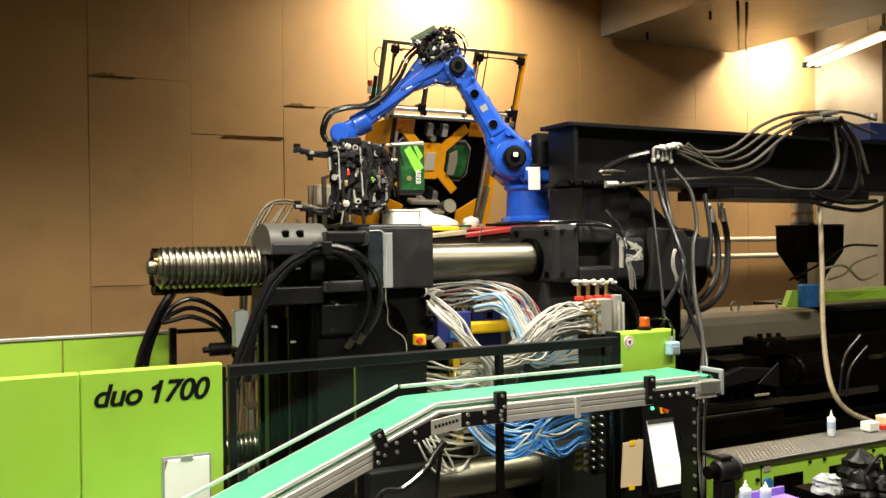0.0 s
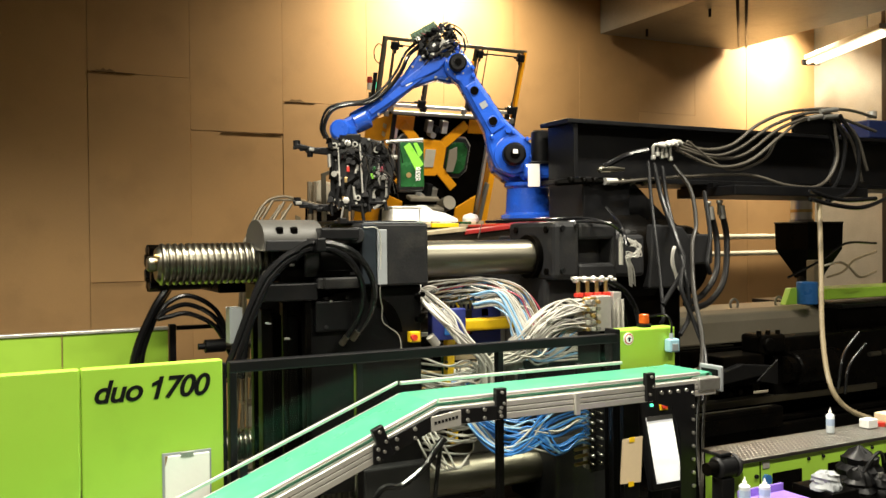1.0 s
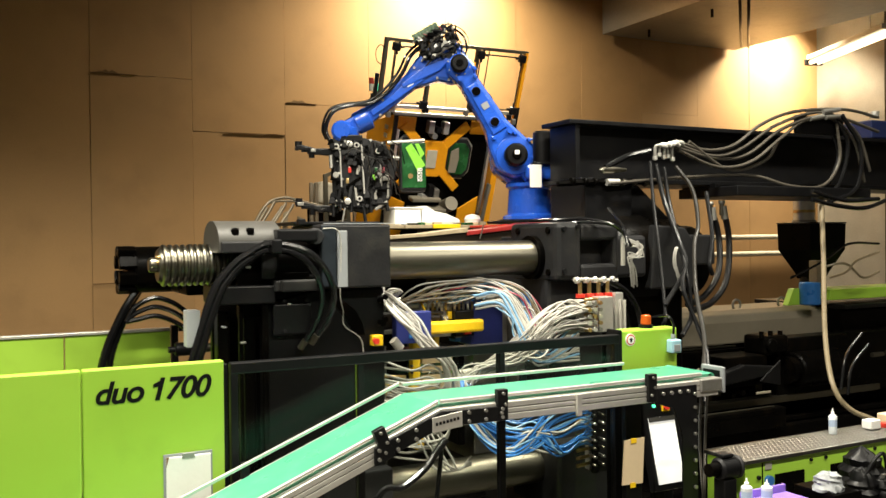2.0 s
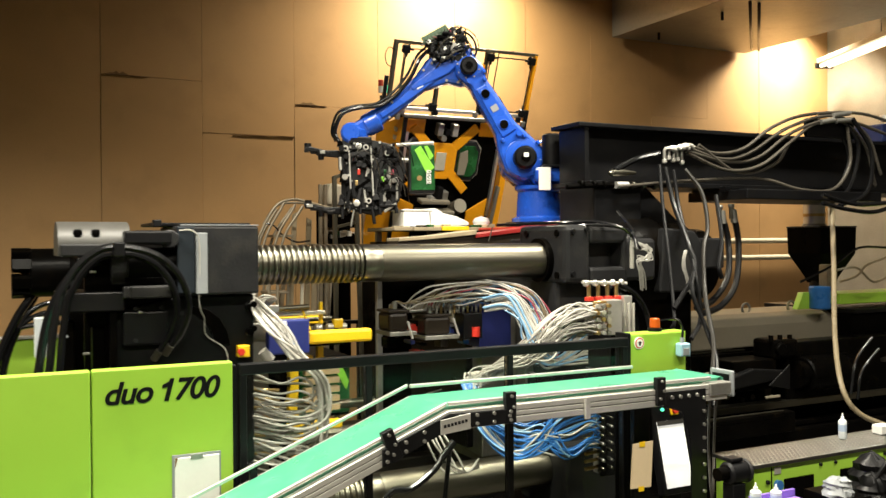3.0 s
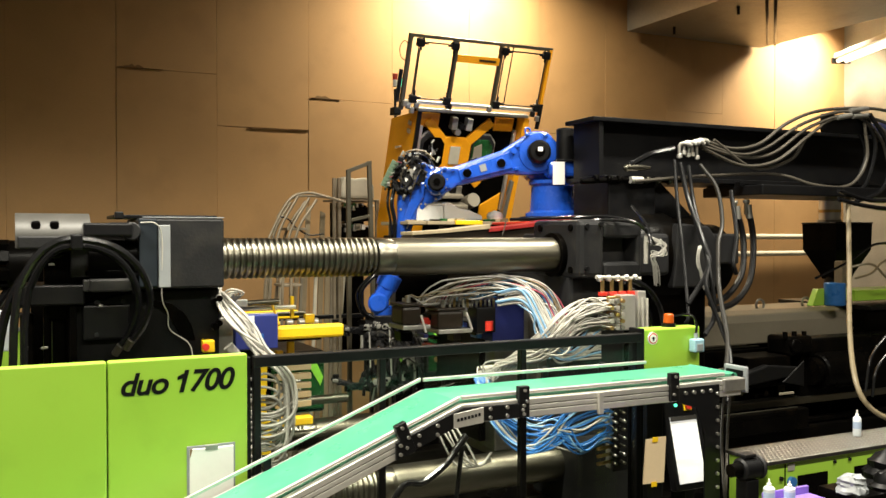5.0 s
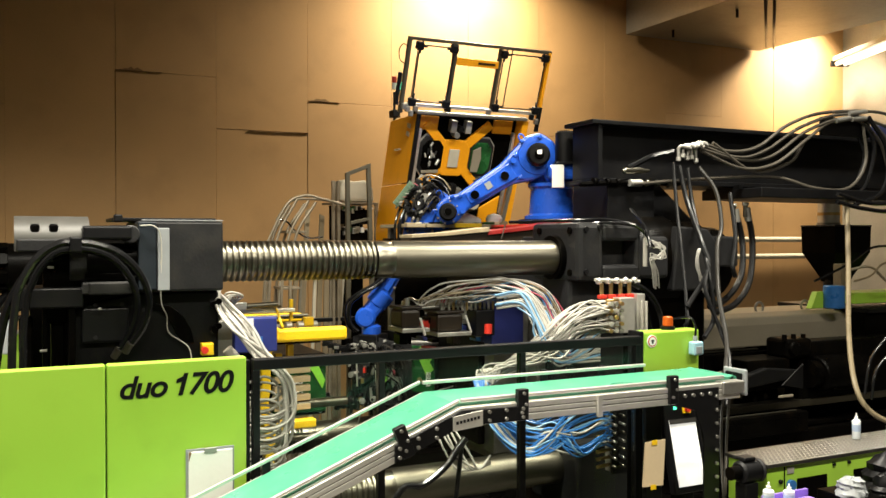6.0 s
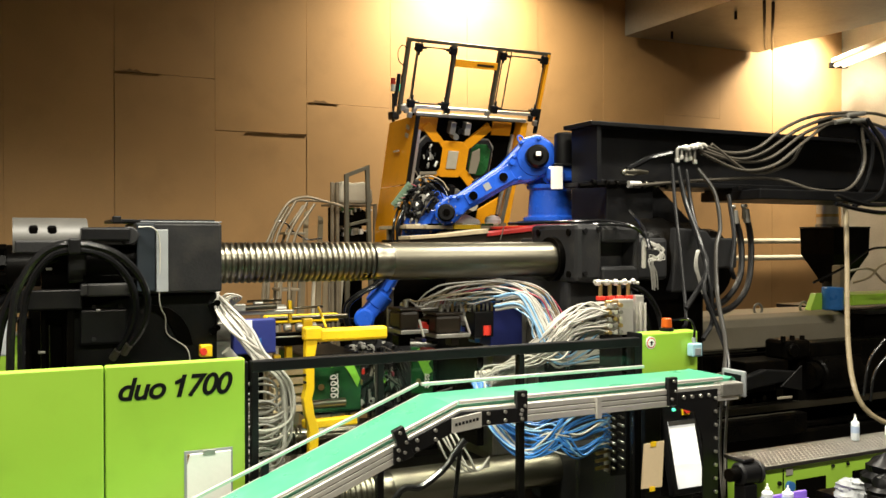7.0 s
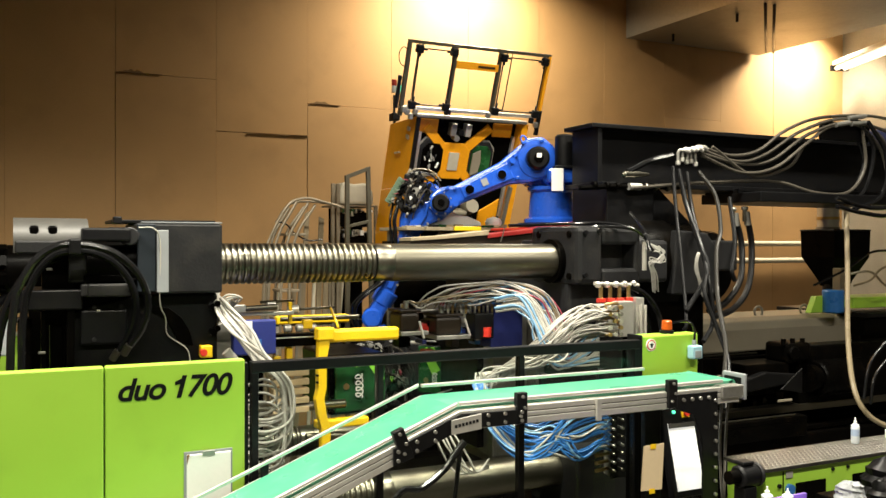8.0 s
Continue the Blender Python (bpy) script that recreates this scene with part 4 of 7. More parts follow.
part("rod_clamp", box(B(), 1.22, 1.3, 5.46, 5.5, 2.06, 2.11, 0.006), M_alu, half_a)
part("tie_rod", rod(B(), (1.3, 5.6, 1.42), (2.0, 5.6, 1.42), 0.03), M_chrome, half_a, "steel guide rod")
rnd = random.Random(5)
for k in range(16):
    # a bundle drops from the platen, hangs behind the guard pane and loops back
    y = 4.92 + 0.05 * rnd.random() + 0.03 * (k % 4)
    o, q = rnd.uniform(-0.03, 0.03), rnd.uniform(0, 1)
    zb = 1.6 - 0.035 * (k % 10) - 0.03 * q
    run([(1.1, 5.3 + 0.015 * k, 2.2 - 0.03 * (k % 3)), (1.06 + 0.006 * k, y + 0.25, 2.1 + o), (1.12 + 0.009 * k, y + 0.1, 1.97 + o), (1.24 + 0.07 * q, y + 0.05, 1.84 + o), (1.35 + 0.05 * q, y, 1.74 + 0.5 * o), (1.4 + 0.06 * q, y, 1.63 + o), (1.39 + 0.07 * q, y, zb - 0.02), (1.3 + 0.04 * q, y + 0.06, zb - 0.1), (1.2, y + 0.2, zb - 0.09), (1.08, y + 0.4, zb - 0.03)], 0.0085, M_clearhose, half_a, "cooling_hose", "milky cooling hose")
for k in range(12):
    y, o = 5.05 + 0.03 * (k % 3), rnd.uniform(-0.03, 0.03)
    zb = 1.72 - 0.045 * k
    run([(1.08, y + 0.2, zb), (1.2, y + 0.05, zb - 0.02 + o), (1.33 + o, y, zb - 0.015), (1.4 + o, y - 0.02, zb - 0.06), (1.36, y, zb - 0.12 + o), (1.2, y + 0.08, zb - 0.14), (1.07, y + 0.2, zb - 0.12)], 0.0075, M_clearhose, half_a, "looped_hose", "pale looped hose")
for k in range(9):
    part("hose_nipple", rod(B(), (1.06, 5.28, 1.62 - 0.055 * k), (1.24, 5.28, 1.6 - 0.055 * k), 0.011, segs=10), M_brass, half_a)
for k in range(5):
    run([(1.095, 5.35, 2.0 + 0.02 * k), (1.14, 5.3, 2.1 + 0.02 * k), (1.16 + 0.02 * k, 5.32, 2.16), (1.2, 5.4, 2.1), (1.22, 5.55, 2.0)], 0.006, M_white, half_a, "cable", "thin pale cable")

# yellow stripper frame that slides on the core
stripper = thing("stripper_frame", "bright yellow enamelled stripper frame on the mould", "mould part", pose(1.7, 5.8, 1.4))
part("upper_bar", box(B(), 1.36, 1.904, 5.38, 5.46, 1.855, 1.94, 0.018), M_yellow, stripper)
part("rear_bar", box(B(), 1.3, 1.85, 6.2, 6.28, 1.905, 1.965, 0.01), M_yellow, stripper)
part("leg", prism(B(), [(1.345, 1.9), (1.43, 1.9), (1.4, 1.74), (1.4, 1.56), (1.385, 1.5), (1.4, 1.4), (1.43, 1.3), (1.42, 1.08), (1.36, 1.08), (1.365, 1.3), (1.34, 1.4), (1.325, 1.5), (1.34, 1.56), (1.34, 1.74)], 5.38, 5.44, 0.008), M_yellow, stripper)
part("lower_bar", box(B(), 1.36, 1.72, 5.46, 5.54, 1.29, 1.345, 0.01), M_yellow, stripper)
part("push_rod", rod(B(), (1.3, 5.5, 1.24), (1.8, 5.5, 1.22), 0.025), M_chrome, stripper, "steel push rod")
part("push_rod", rod(B(), (1.2, 5.75, 1.985), (1.75, 5.75, 1.985), 0.016), M_chrome, stripper, "steel push rod")
for k in range(6):
    part("slat", box(B(), 1.5, 1.74, 5.56, 5.62, 1.39 + 0.06 * k, 1.43 + 0.06 * k, 0.005), M_tan, half_a, "pale ribbed slat")

part("end_knuckle", box(B(), 1.335, 1.45, 5.37, 5.455, 1.87, 1.955, 0.012), M_yellow, stripper)
part("leg_catch", box(B(), 1.33, 1.345, 5.375, 5.4, 1.6, 1.615, 0.002), M_black, stripper)
part("leg_catch", box(B(), 1.33, 1.345, 5.375, 5.4, 1.645, 1.66, 0.002), M_black, stripper)
part("hanger", rod(B(), (1.47, 5.36, 1.95), (1.465, 5.5, 2.07), 0.008, segs=10), M_yellow, stripper)
part("rod_boss", rod(B(), (1.2, 5.58, 2.06), (1.27, 5.58, 2.062), 0.03, segs=16, bevel=0.006), M_alu, stripper, "bright rod boss")
part("rod_boss", rod(B(), (1.06, 5.58, 2.1), (1.12, 5.58, 2.1), 0.02, segs=16, bevel=0.004), M_alu, stripper)
part("pull_rod", rod(B(), (1.27, 5.58, 2.062), (1.52, 5.58, 2.068), 0.0085, segs=10), M_bare, stripper)
part("pull_rod", rod(B(), (1.02, 5.58, 2.115), (1.24, 5.58, 2.12), 0.0085, segs=10), M_bare, stripper)
part("yellow_post", box(B(), 1.6, 1.622, 5.55, 5.58, 1.97, 2.115, 0.004), M_yellow, half_a)
for x in (1.52, 1.6, 1.69):
    part("steel_cap", rod(B(), (x + 0.04, 5.53, 1.945), (x + 0.085, 5.53, 1.945), 0.026, segs=16, bevel=0.005), M_alu, half_a, "bright steel cap")
part("yellow_block", box(B(), 1.68, 1.745, 5.5, 5.54, 1.94, 2.0, 0.006), M_yellow, half_a)
part("black_slide", box(B(), 1.5, 1.79, 5.5, 5.56, 1.83, 1.915, 0.006), M_deep, half_a)
part("slide_edge", box(B(), 1.5, 1.79, 5.49, 5.499, 1.885, 1.893, 0.001), M_alu, half_a)
part("yellow_block", box(B(), 1.575, 1.615, 5.52, 5.57, 1.725, 1.825, 0.004), M_yellow, half_a)
part("yellow_block", box(B(), 1.495, 1.54, 5.52, 5.57, 1.725, 1.77, 0.004), M_yellow, half_a)

# moulded tub that leaves the core
tub = thing("moulded_tub", "dark green printed plastic tub leaving the mould", "tub", pose(1.75, 6.2, 1.27))
part("film", box(B(), 1.56, 1.94, 5.9, 5.93, 1.3, 1.68, 0.012), M_trayg, tub, "printed green tub film")
part("film_stripe", prism(B(), [(1.77, 1.67), (1.86, 1.67), (1.93, 1.52), (1.91, 1.46), (1.84, 1.58)], 5.896, 5.899, 0), M_limegreen, tub)
part("film_stripe", prism(B(), [(1.66, 1.64), (1.72, 1.61), (1.75, 1.64), (1.7, 1.67)], 5.896, 5.899, 0), M_limegreen, tub)
part("film_mark", squiggle(1.735, 5.892, 1.48, 1.15), M_paper, tub, "white looped mark")
part("crest", rod(B(), (1.64, 5.89, 1.48), (1.64, 5.898, 1.48), 0.022), M_brass, tub)
part("tub_body", box(B(), 1.53, 1.96, 5.95, 6.6, 1.27, 1.7, 0.02), M_deep, tub)

# ---- mould half on the fixed platen ----
half_b = thing("fixed_mould_half", "navy mould half crowded with actuators and hoses", "mould", pose(3.3, 6.3, 1.0))
part("block", box(B(), 3.2, 3.5, 5.72, 6.95, 0.9, 1.98, 0.01), M_steel, half_b)
part("clamp_block", box(B(), 3.059, 3.325, 5.5, 5.72, 1.75, 2.04, 0.008), M_navy, half_b, "navy clamp block")
part("cavity_plate", box(B(), 3.14, 3.198, 5.85, 6.85, 0.95, 1.86, 0.01), M_deep, half_b, "dark cavity plate")
for x0, x1, z in ((2.342, 2.485, 1.9), (2.607, 2.807, 1.86)):
    part("actuator", box(B(), x0, x1, 5.45, 5.66, z, z + 0.125, 0.022), M_brown, half_b, "brown actuator box")
    part("actuator_lid", box(B(), x0 - 0.006, x1 + 0.006, 5.444, 5.666, z + 0.126, z + 0.145, 0.006), M_brown, half_b)
    part("actuator_foot", box(B(), x0, x1 + 0.06, 5.44, 5.7, z - 0.03, z - 0.002, 0.004), M_steel, half_b)
    part("gland", rod(B(), (x0 + 0.06, 5.5, z + 0.15), (x0 + 0.06, 5.5, z + 0.2), 0.018, segs=12), M_steel, half_b)
rnd = random.Random(17)
for k in range(34):
    x, z, w, h = rnd.uniform(2.42, 3.2), rnd.uniform(1.72, 2.06), rnd.uniform(0.012, 0.045), rnd.uniform(0.01, 0.04)
    part("connector", box(B(), x - w, x + w, 5.56 + 0.05 * rnd.random(), 5.7, z - h, z + h, 0.005), (M_deep, M_navy, M_black, M_steel, M_brown, M_red, M_deep, M_bluehose)[k % 8], half_b)
part("red_valve", rod(B(), (3.003, 5.45, 1.836), (3.003, 5.45, 1.903), 0.03), M_red, half_b, "red valve")
part("lever", rod(B(), (2.809, 5.42, 1.973), (2.853, 5.42, 1.853), 0.008), M_alu, half_b)
part("lever", rod(B(), (2.465, 5.42, 1.967), (2.499, 5.42, 1.851), 0.008), M_alu, half_b)
part("gauge", rod(B(), (3.204, 5.4, 2.119), (3.204, 5.4, 2.2), 0.03), M_steel, half_b)
part("pipe", rod(B(), (2.431, 5.55, 2.023), (3.003, 5.55, 2.036), 0.012), M_steel, half_b)
part("connector_box", box(B(), 2.908, 3.059, 5.45, 5.6, 1.82, 2.0, 0.006), M_black, half_b)

# water manifold with its hoses
man = thing("water_manifold", "pale water manifold with red-handled valves and hoses", "manifold", pose(3.5, 4.85, 1.4))
part("manifold_block", box(B(), 3.694, 3.818, 4.85, 5.0, 1.86, 2.1, 0.006), M_alu, man)
part("back_plate", box(B(), 3.877, 3.945, 4.9, 5.0, 1.84, 2.12, 0.004), M_alu, man)
for k in range(4):
    part("valve", rod(B(), (3.613 + 0.078 * k, 4.95, 2.12), (3.613 + 0.078 * k, 4.95, 2.2), 0.014), M_brass, man, "brass valve")
    part("valve_handle", box(B(), 3.613 + 0.078 * k - 0.025, 3.613 + 0.078 * k + 0.03, 4.93, 4.97, 2.09, 2.12, 0.005), M_red, man, "red valve handle")
for k in range(5):
    x = 3.59 + 0.075 * k
    part("union", lathe(B(), [(0, 0.014), (0.008, 0.022), (0.03, 0.022), (0.042, 0.012)], (x, 4.95, 2.192), (x, 4.95, 2.24), 14), M_alu, man, "bright hose union")
    part("header_pipe", rod(B(), (x - 0.03, 4.95, 2.222 - 0.004 * k), (x + 0.045, 4.95, 2.219 - 0.004 * k), 0.0125, segs=12), M_white, man, "white header pipe")
for r in range(5):
    for c in range(3):
        part("port", rod(B(), (3.585 + 0.045 * c, 4.8, 1.885 + 0.045 * r), (3.6 + 0.045 * c, 4.85, 1.885 + 0.045 * r), 0.014, segs=10), (M_brass, M_alu, M_steel)[(r + c) % 3], man)
for r in range(9):
    for px in (3.549, 3.618):
        part("port", rod(B(), (px, 4.7, 1.0 + 0.055 * r), (px + 0.01, 4.78, 1.0 + 0.055 * r), 0.0095, segs=10), (M_chrome, M_steel)[r % 2], man)
part("port_plate", box(B(), 3.567, 3.697, 4.77, 4.778, 0.93, 1.5, 0.004), M_char, man, "dark port plate")
for low, high in (((3.9, 4.88, 1.864), (3.9, 4.88, 2.071)), ((3.939, 4.88, 1.862), (3.939, 4.88, 2.07))):
    part("riser", rod(B(), low, high, 0.01, segs=12), M_white, man, "white riser tube")
run([(3.86, 4.95, 2.2), (4.02, 4.96, 2.12), (4.14, 4.98, 1.97), (4.2, 5.0, 1.75)], 0.022, M_rubber, man)
run([(3.84, 5.0, 2.18), (3.97, 5.0, 2.08), (4.07, 5.02, 1.94), (4.12, 5.05, 1.75)], 0.022, M_rubber, man)
part("valve_bar", box(B(), 3.559, 3.665, 4.78, 4.84, 0.95, 1.46, 0.006), M_steel, man, "long lower valve bar")
for k in range(9):
    part("nipple", rod(B(), (3.44, 4.76, 1.0 + 0.05 * k), (3.58, 4.79, 1.0 + 0.05 * k), 0.012, segs=10), M_brass, man)
    part("nipple", rod(B(), (3.58, 4.85, 1.88 + 0.026 * k), (3.72, 4.87, 1.88 + 0.026 * k), 0.01, segs=10), M_brass, man)
rnd = random.Random(11)
for k in range(42):
    # pale hoses that fall from the manifold and turn under to the mould
    z0 = 1.88 + 0.2 * (k % 11) / 11
    s, q, o = rnd.uniform(0.0, 1.0), rnd.uniform(-0.04, 0.04), rnd.uniform(-0.05, 0.05)
    y = 4.82 + 0.02 * (k % 6)
    run([(3.66, y, z0), (3.56, y + q * 0.6, z0 + 0.012 + 0.6 * q), (3.42 - 0.14 * s + o, y + 0.03 + q, z0 - 0.02 + 1.3 * o), (3.24 - 0.16 * s, y + 0.1 * s, z0 - 0.14 - 0.08 * s + o), (3.1 - 0.22 * s + o, y + 0.15 + 0.15 * s, 1.74 - 0.12 * s + q), (3.0 - 0.2 * s + q, y + 0.3, 1.6 - 0.08 * s), (2.95 - 0.1 * s, 5.35, 1.6 - 0.03 * (k % 5)), (3.0 - 0.06 * s, 5.38, 1.44), (3.06, 5.5, 1.25)], 0.0062, (M_white, M_clearhose, M_white, M_clearhose, M_white)[k % 5], man, "cooling_hose", "pale cooling hose")
for k in range(16):
    s, q = rnd.uniform(0.0, 1.0), rnd.uniform(-0.05, 0.05)
    run([(2.92 + 0.1 * s, 5.2, 2.08 + q), (3.02 + 0.1 * s, 5.05, 2.1 + q), (3.1 + 0.1 * s, 4.98, 1.96), (3.15 + 0.1 * s, 4.94, 1.8 + q), (3.26 + 0.12 * s, 4.9, 1.7 + 0.7 * q), (3.55, 4.88, 1.68 + 0.02 * k)], 0.008, (M_white, M_clearhose, M_skyhose, M_clearhose)[k % 4], man, "crossing_hose", "")
for k in range(22):
    # arches over the top of the mould, then a loose fall behind the guard rail
    s, q, o, u = rnd.uniform(0, 1), rnd.uniform(-0.03, 0.03), rnd.uniform(-0.04, 0.04), (k * 7 % 22) / 22
    w = (M_clearhose, M_conduit, M_clearhose, M_white, M_conduit, M_clearhose, M_redhose, M_white, M_conduit, M_clearhose, M_skyhose)[k % 11]
    x0 = (2.4, 2.49, 2.52, 2.56, 2.63, 2.66, 2.69, 2.73, 2.77, 2.81, 2.86, 2.9)[k % 12] + 0.3 * q
    peak = 2.1 + 0.13 * s
    u = rnd.uniform(0, 1)
    run([(x0, 5.56, 2.03), (x0 + 0.01 + 0.5 * q, 5.5, 2.1), (x0 + 0.08 + o, 5.44, peak - 0.05), (x0 + 0.2 + q, 5.42 + o, peak - 0.01), (3.0 + 0.2 * u + o, 5.38 + q, peak), (3.13 + 0.28 * u, 5.3 + o, peak - 0.07), (3.2 + 0.31 * u + 0.3 * o, 5.24 + q, 1.98 + q), (3.23 + 0.29 * u + 0.5 * q, 5.2, 1.84), (3.26 + 0.2 * u + o, 5.12, 1.66)], 0.0056, w, man, "arched_hose", "")
for k in range(11):
    # blue air lines that lean out past the rest
    u, q = k / 11, rnd.uniform(-0.03, 0.03)
    run([(2.92 + 0.12 * u, 5.54, 2.06), (2.93 + 0.12 * u, 5.5, 2.12 + q), (3.0 + 0.1 * u, 5.44, 2.2 + q), (3.18 + 0.08 * u, 5.38 + q, 2.2 - 0.03 * u), (3.32 + 0.1 * u, 5.34, 2.12 + q), (3.38 + 0.1 * u + q, 5.32, 2.02), (3.36 + 0.1 * u, 5.3, 1.84 + 2 * q)], 0.006, (M_bluehose, M_skyhose, M_skyhose)[k % 3], man, "air_line", "blue air line")
for k in range(12):
    x = 2.72 + 0.035 * k
    part("hose_barb", rod(B(), (x, 5.5, 2.0), (x, 5.5, 2.06), 0.009, segs=10), (M_alu, M_brass, M_steel)[k % 3], man)
for k in range(30):
    # blue loops under the conveyor
    s, q = rnd.uniform(0, 1), rnd.uniform(-0.07, 0.07)
    zz = 1.44 - 0.035 * (k % 10)
    run([(3.56, 4.76, zz), (3.44, 4.72, zz + 0.01 + q), (3.3 - 0.06 * s, 4.72 + 0.05 * s, zz - 0.05 + q), (3.17 - 0.14 * s, 4.8, 1.32 - 0.2 * s + q), (3.0 - 0.12 * s + q, 4.88, 1.32 - 0.2 * s), (2.86 - 0.1 * s + q, 5.0, 1.42 - 0.1 * s), (2.84 - 0.1 * s, 5.2, 1.58)], 0.0066, (M_bluehose, M_skyhose, M_bluehose, M_bluehose, M_clearhose, M_bluehose)[k % 6], man, "loop_hose", "")
for k in range(5):
    q = rnd.uniform(-0.04, 0.04)
    run([(2.95, 5.9, 1.4), (2.6, 5.5, 1.42), (2.42 + 0.03 * k, 5.1, 1.3), (2.5 + 0.03 * k, 5.0, 1.1 + q), (2.66 + q, 5.0, 1.02), (2.8, 5.05, 1.06 + q)], 0.0065, M_clearhose, man, "loop_hose", "")

# ---- blue robot on the fixed platen ----
ROBOT = pose(4.052, 6.532, 2.67, 0, 0, 158)
robot = thing("robot_arm", "bright blue enamelled industrial robot on the platen", "robot", ROBOT)
SH = 0.54                                   # height of the shoulder over the robot's foot
part("foot_plate", rod(B(), (-0.16, 0, -0.045), (-0.16, 0, 0.0), 0.29, segs=40), M_black, robot, "black foot plate", local=True)
part("pedestal", lathe(B(), [(0, 0.24), (0.03, 0.24), (0.05, 0.2), (0.26, 0.185), (0.28, 0.21), (0.31, 0.21)], (-0.16, 0, 0.0), (-0.16, 0, 0.31)), M_blue, robot, local=True)
bm = B()
prism(bm, [(-0.36, 0.3), (0.02, 0.3), (0.16, 0.42), (0.18, 0.56), (0.1, 0.68), (-0.1, 0.66), (-0.2, 0.5), (-0.36, 0.48)], -0.17, 0.06, 0.03)
part("swivel", bm, M_blue, robot, local=True)
part("swivel_motor", rod(B(), (-0.23, 0.2, 0.46), (-0.23, 0.2, 0.74), 0.08, bevel=0.015), M_black, robot, "black upright motor", local=True)
part("motor_mount", box(B(), -0.36, -0.08, -0.02, 0.26, 0.33, 0.46, 0.03), M_blue, robot, local=True)
part("motor_flange", box(B(), -0.33, -0.13, 0.1, 0.3, 0.455, 0.475, 0.006), M_black, robot, local=True)
part("motor_plug", box(B(), -0.35, -0.3, 0.16, 0.24, 0.6, 0.68, 0.01), M_black, robot, local=True)
part("shoulder_motor", rod(B(), (0, 0.16, SH), (0, 0.27, SH), 0.098, bevel=0.02), M_black, robot, "black round shoulder motor", local=True)
part("motor_boss", rod(B(), (0, 0.27, SH), (0, 0.285, SH), 0.04, bevel=0.005), M_deep, robot, local=True)
part("motor_label", box(B(), -0.02, 0.02, 0.285, 0.29, SH, SH + 0.035, 0), M_paper, robot, local=True)
part("hanging_tag", box(B(), -0.2, -0.1, 0.305, 0.312, 0.26, 0.45, 0.002), M_paper, robot, "white hanging tag", local=True)
part("side_boss", rod(B(), (-0.14, 0.02, 0.4), (-0.14, 0.16, 0.4), 0.09, bevel=0.01), M_blue, robot, local=True)

upper = part("upper_arm", prism(B(), [(-0.17, -0.1), (-0.19, 0.02), (-0.13, 0.15), (0.0, 0.19), (0.14, 0.15), (0.3, 0.105), (0.74, 0.085), (0.84, 0.12), (0.95, 0.1), (1.0, 0.02), (0.97, -0.09), (0.88, -0.12), (0.74, -0.08), (0.3, -0.1), (0.14, -0.16), (-0.02, -0.19)], 0.02, 0.17, 0.028), M_blue, robot, local=True)
part("arm_rib", prism(B(), [(0.24, 0.075), (0.7, 0.055), (0.7, -0.05), (0.24, -0.07)], 0.165, 0.185, 0.012), M_blue, upper)
for x in (0.33, 0.63):
    part("hole", rod(B(), (x, 0.168, 0.0), (x, 0.197, 0.0), 0.037), M_deep, upper, "dark round hole")
part("arm_label", box(B(), 0.46, 0.515, 0.185, 0.19, -0.025, 0.035, 0), M_palegrey, upper)
for x in (0.33, 0.63):
    part("hole_rim", lathe(B(), [(0, 0.036), (0.0, 0.047), (0.008, 0.044), (0.009, 0.037)], (x, 0.184, 0.0), (x, 0.194, 0.0), 24), M_blue, upper)
part("shoulder_ring", lathe(B(), [(0, 0.115), (0.0, 0.165), (0.012, 0.16), (0.016, 0.12)], (0, 0.168, 0), (0, 0.185, 0), 36), M_blue, upper)
for x, z in ((0.16, 0.1), (0.22, -0.08), (0.74, 0.06), (0.8, 0.09), (-0.1, 0.12), (0.05, 0.17)):
    part("lug", box(B(), x - 0.018, x + 0.018, 0.16, 0.205, z - 0.014, z + 0.014, 0.006), M_blue, upper)
part("lift_eye", hose(B(), [(0.02 + 0.022 * math.cos(a), 0.1, 0.2 + 0.03 * math.sin(a)) for a in [radians(-60 + 50 * k) for k in range(7)]], 0.008), M_blue, upper, "blue lifting eye")
part("lift_bolt", rod(B(), (0.2, 0.17, 0.07), (0.2, 0.21, 0.07), 0.025), M_blue, upper)
part("lift_bolt", rod(B(), (0.79, 0.17, -0.06), (0.79, 0.21, -0.06), 0.022), M_blue, upper)
part("elbow_cover", rod(B(), (0.9, 0.17, 0), (0.9, 0.24, 0), 0.075, bevel=0.015), M_black, upper, "black round elbow motor")
part("elbow_boss", rod(B(), (0.9, 0.24, 0), (0.9, 0.25, 0), 0.03), M_deep, upper)
for k in range(10):
    a = 2 * math.pi * k / 10
    part("bolt", rod(B(), (0.145 * math.cos(a), 0.168, 0.145 * math.sin(a)), (0.145 * math.cos(a), 0.178, 0.145 * math.sin(a)), 0.009, segs=8), M_steel, upper)
for k in range(8):
    a = 2 * math.pi * k / 8
    part("bolt", rod(B(), (0.9 + 0.095 * math.cos(a), 0.168, 0.095 * math.sin(a)), (0.9 + 0.095 * math.cos(a), 0.176, 0.095 * math.sin(a)), 0.007, segs=8), M_steel, upper)
part("cable_clip", box(B(), 0.5, 0.56, 0.0, 0.1, 0.085, 0.11, 0.005), M_black, upper)
part("counter_plate", prism(B(), [(-0.1, -0.06), (0.9, -0.05), (0.9, 0.06), (-0.1, 0.08)], -0.12, 0.02, 0.02), M_blue, upper)

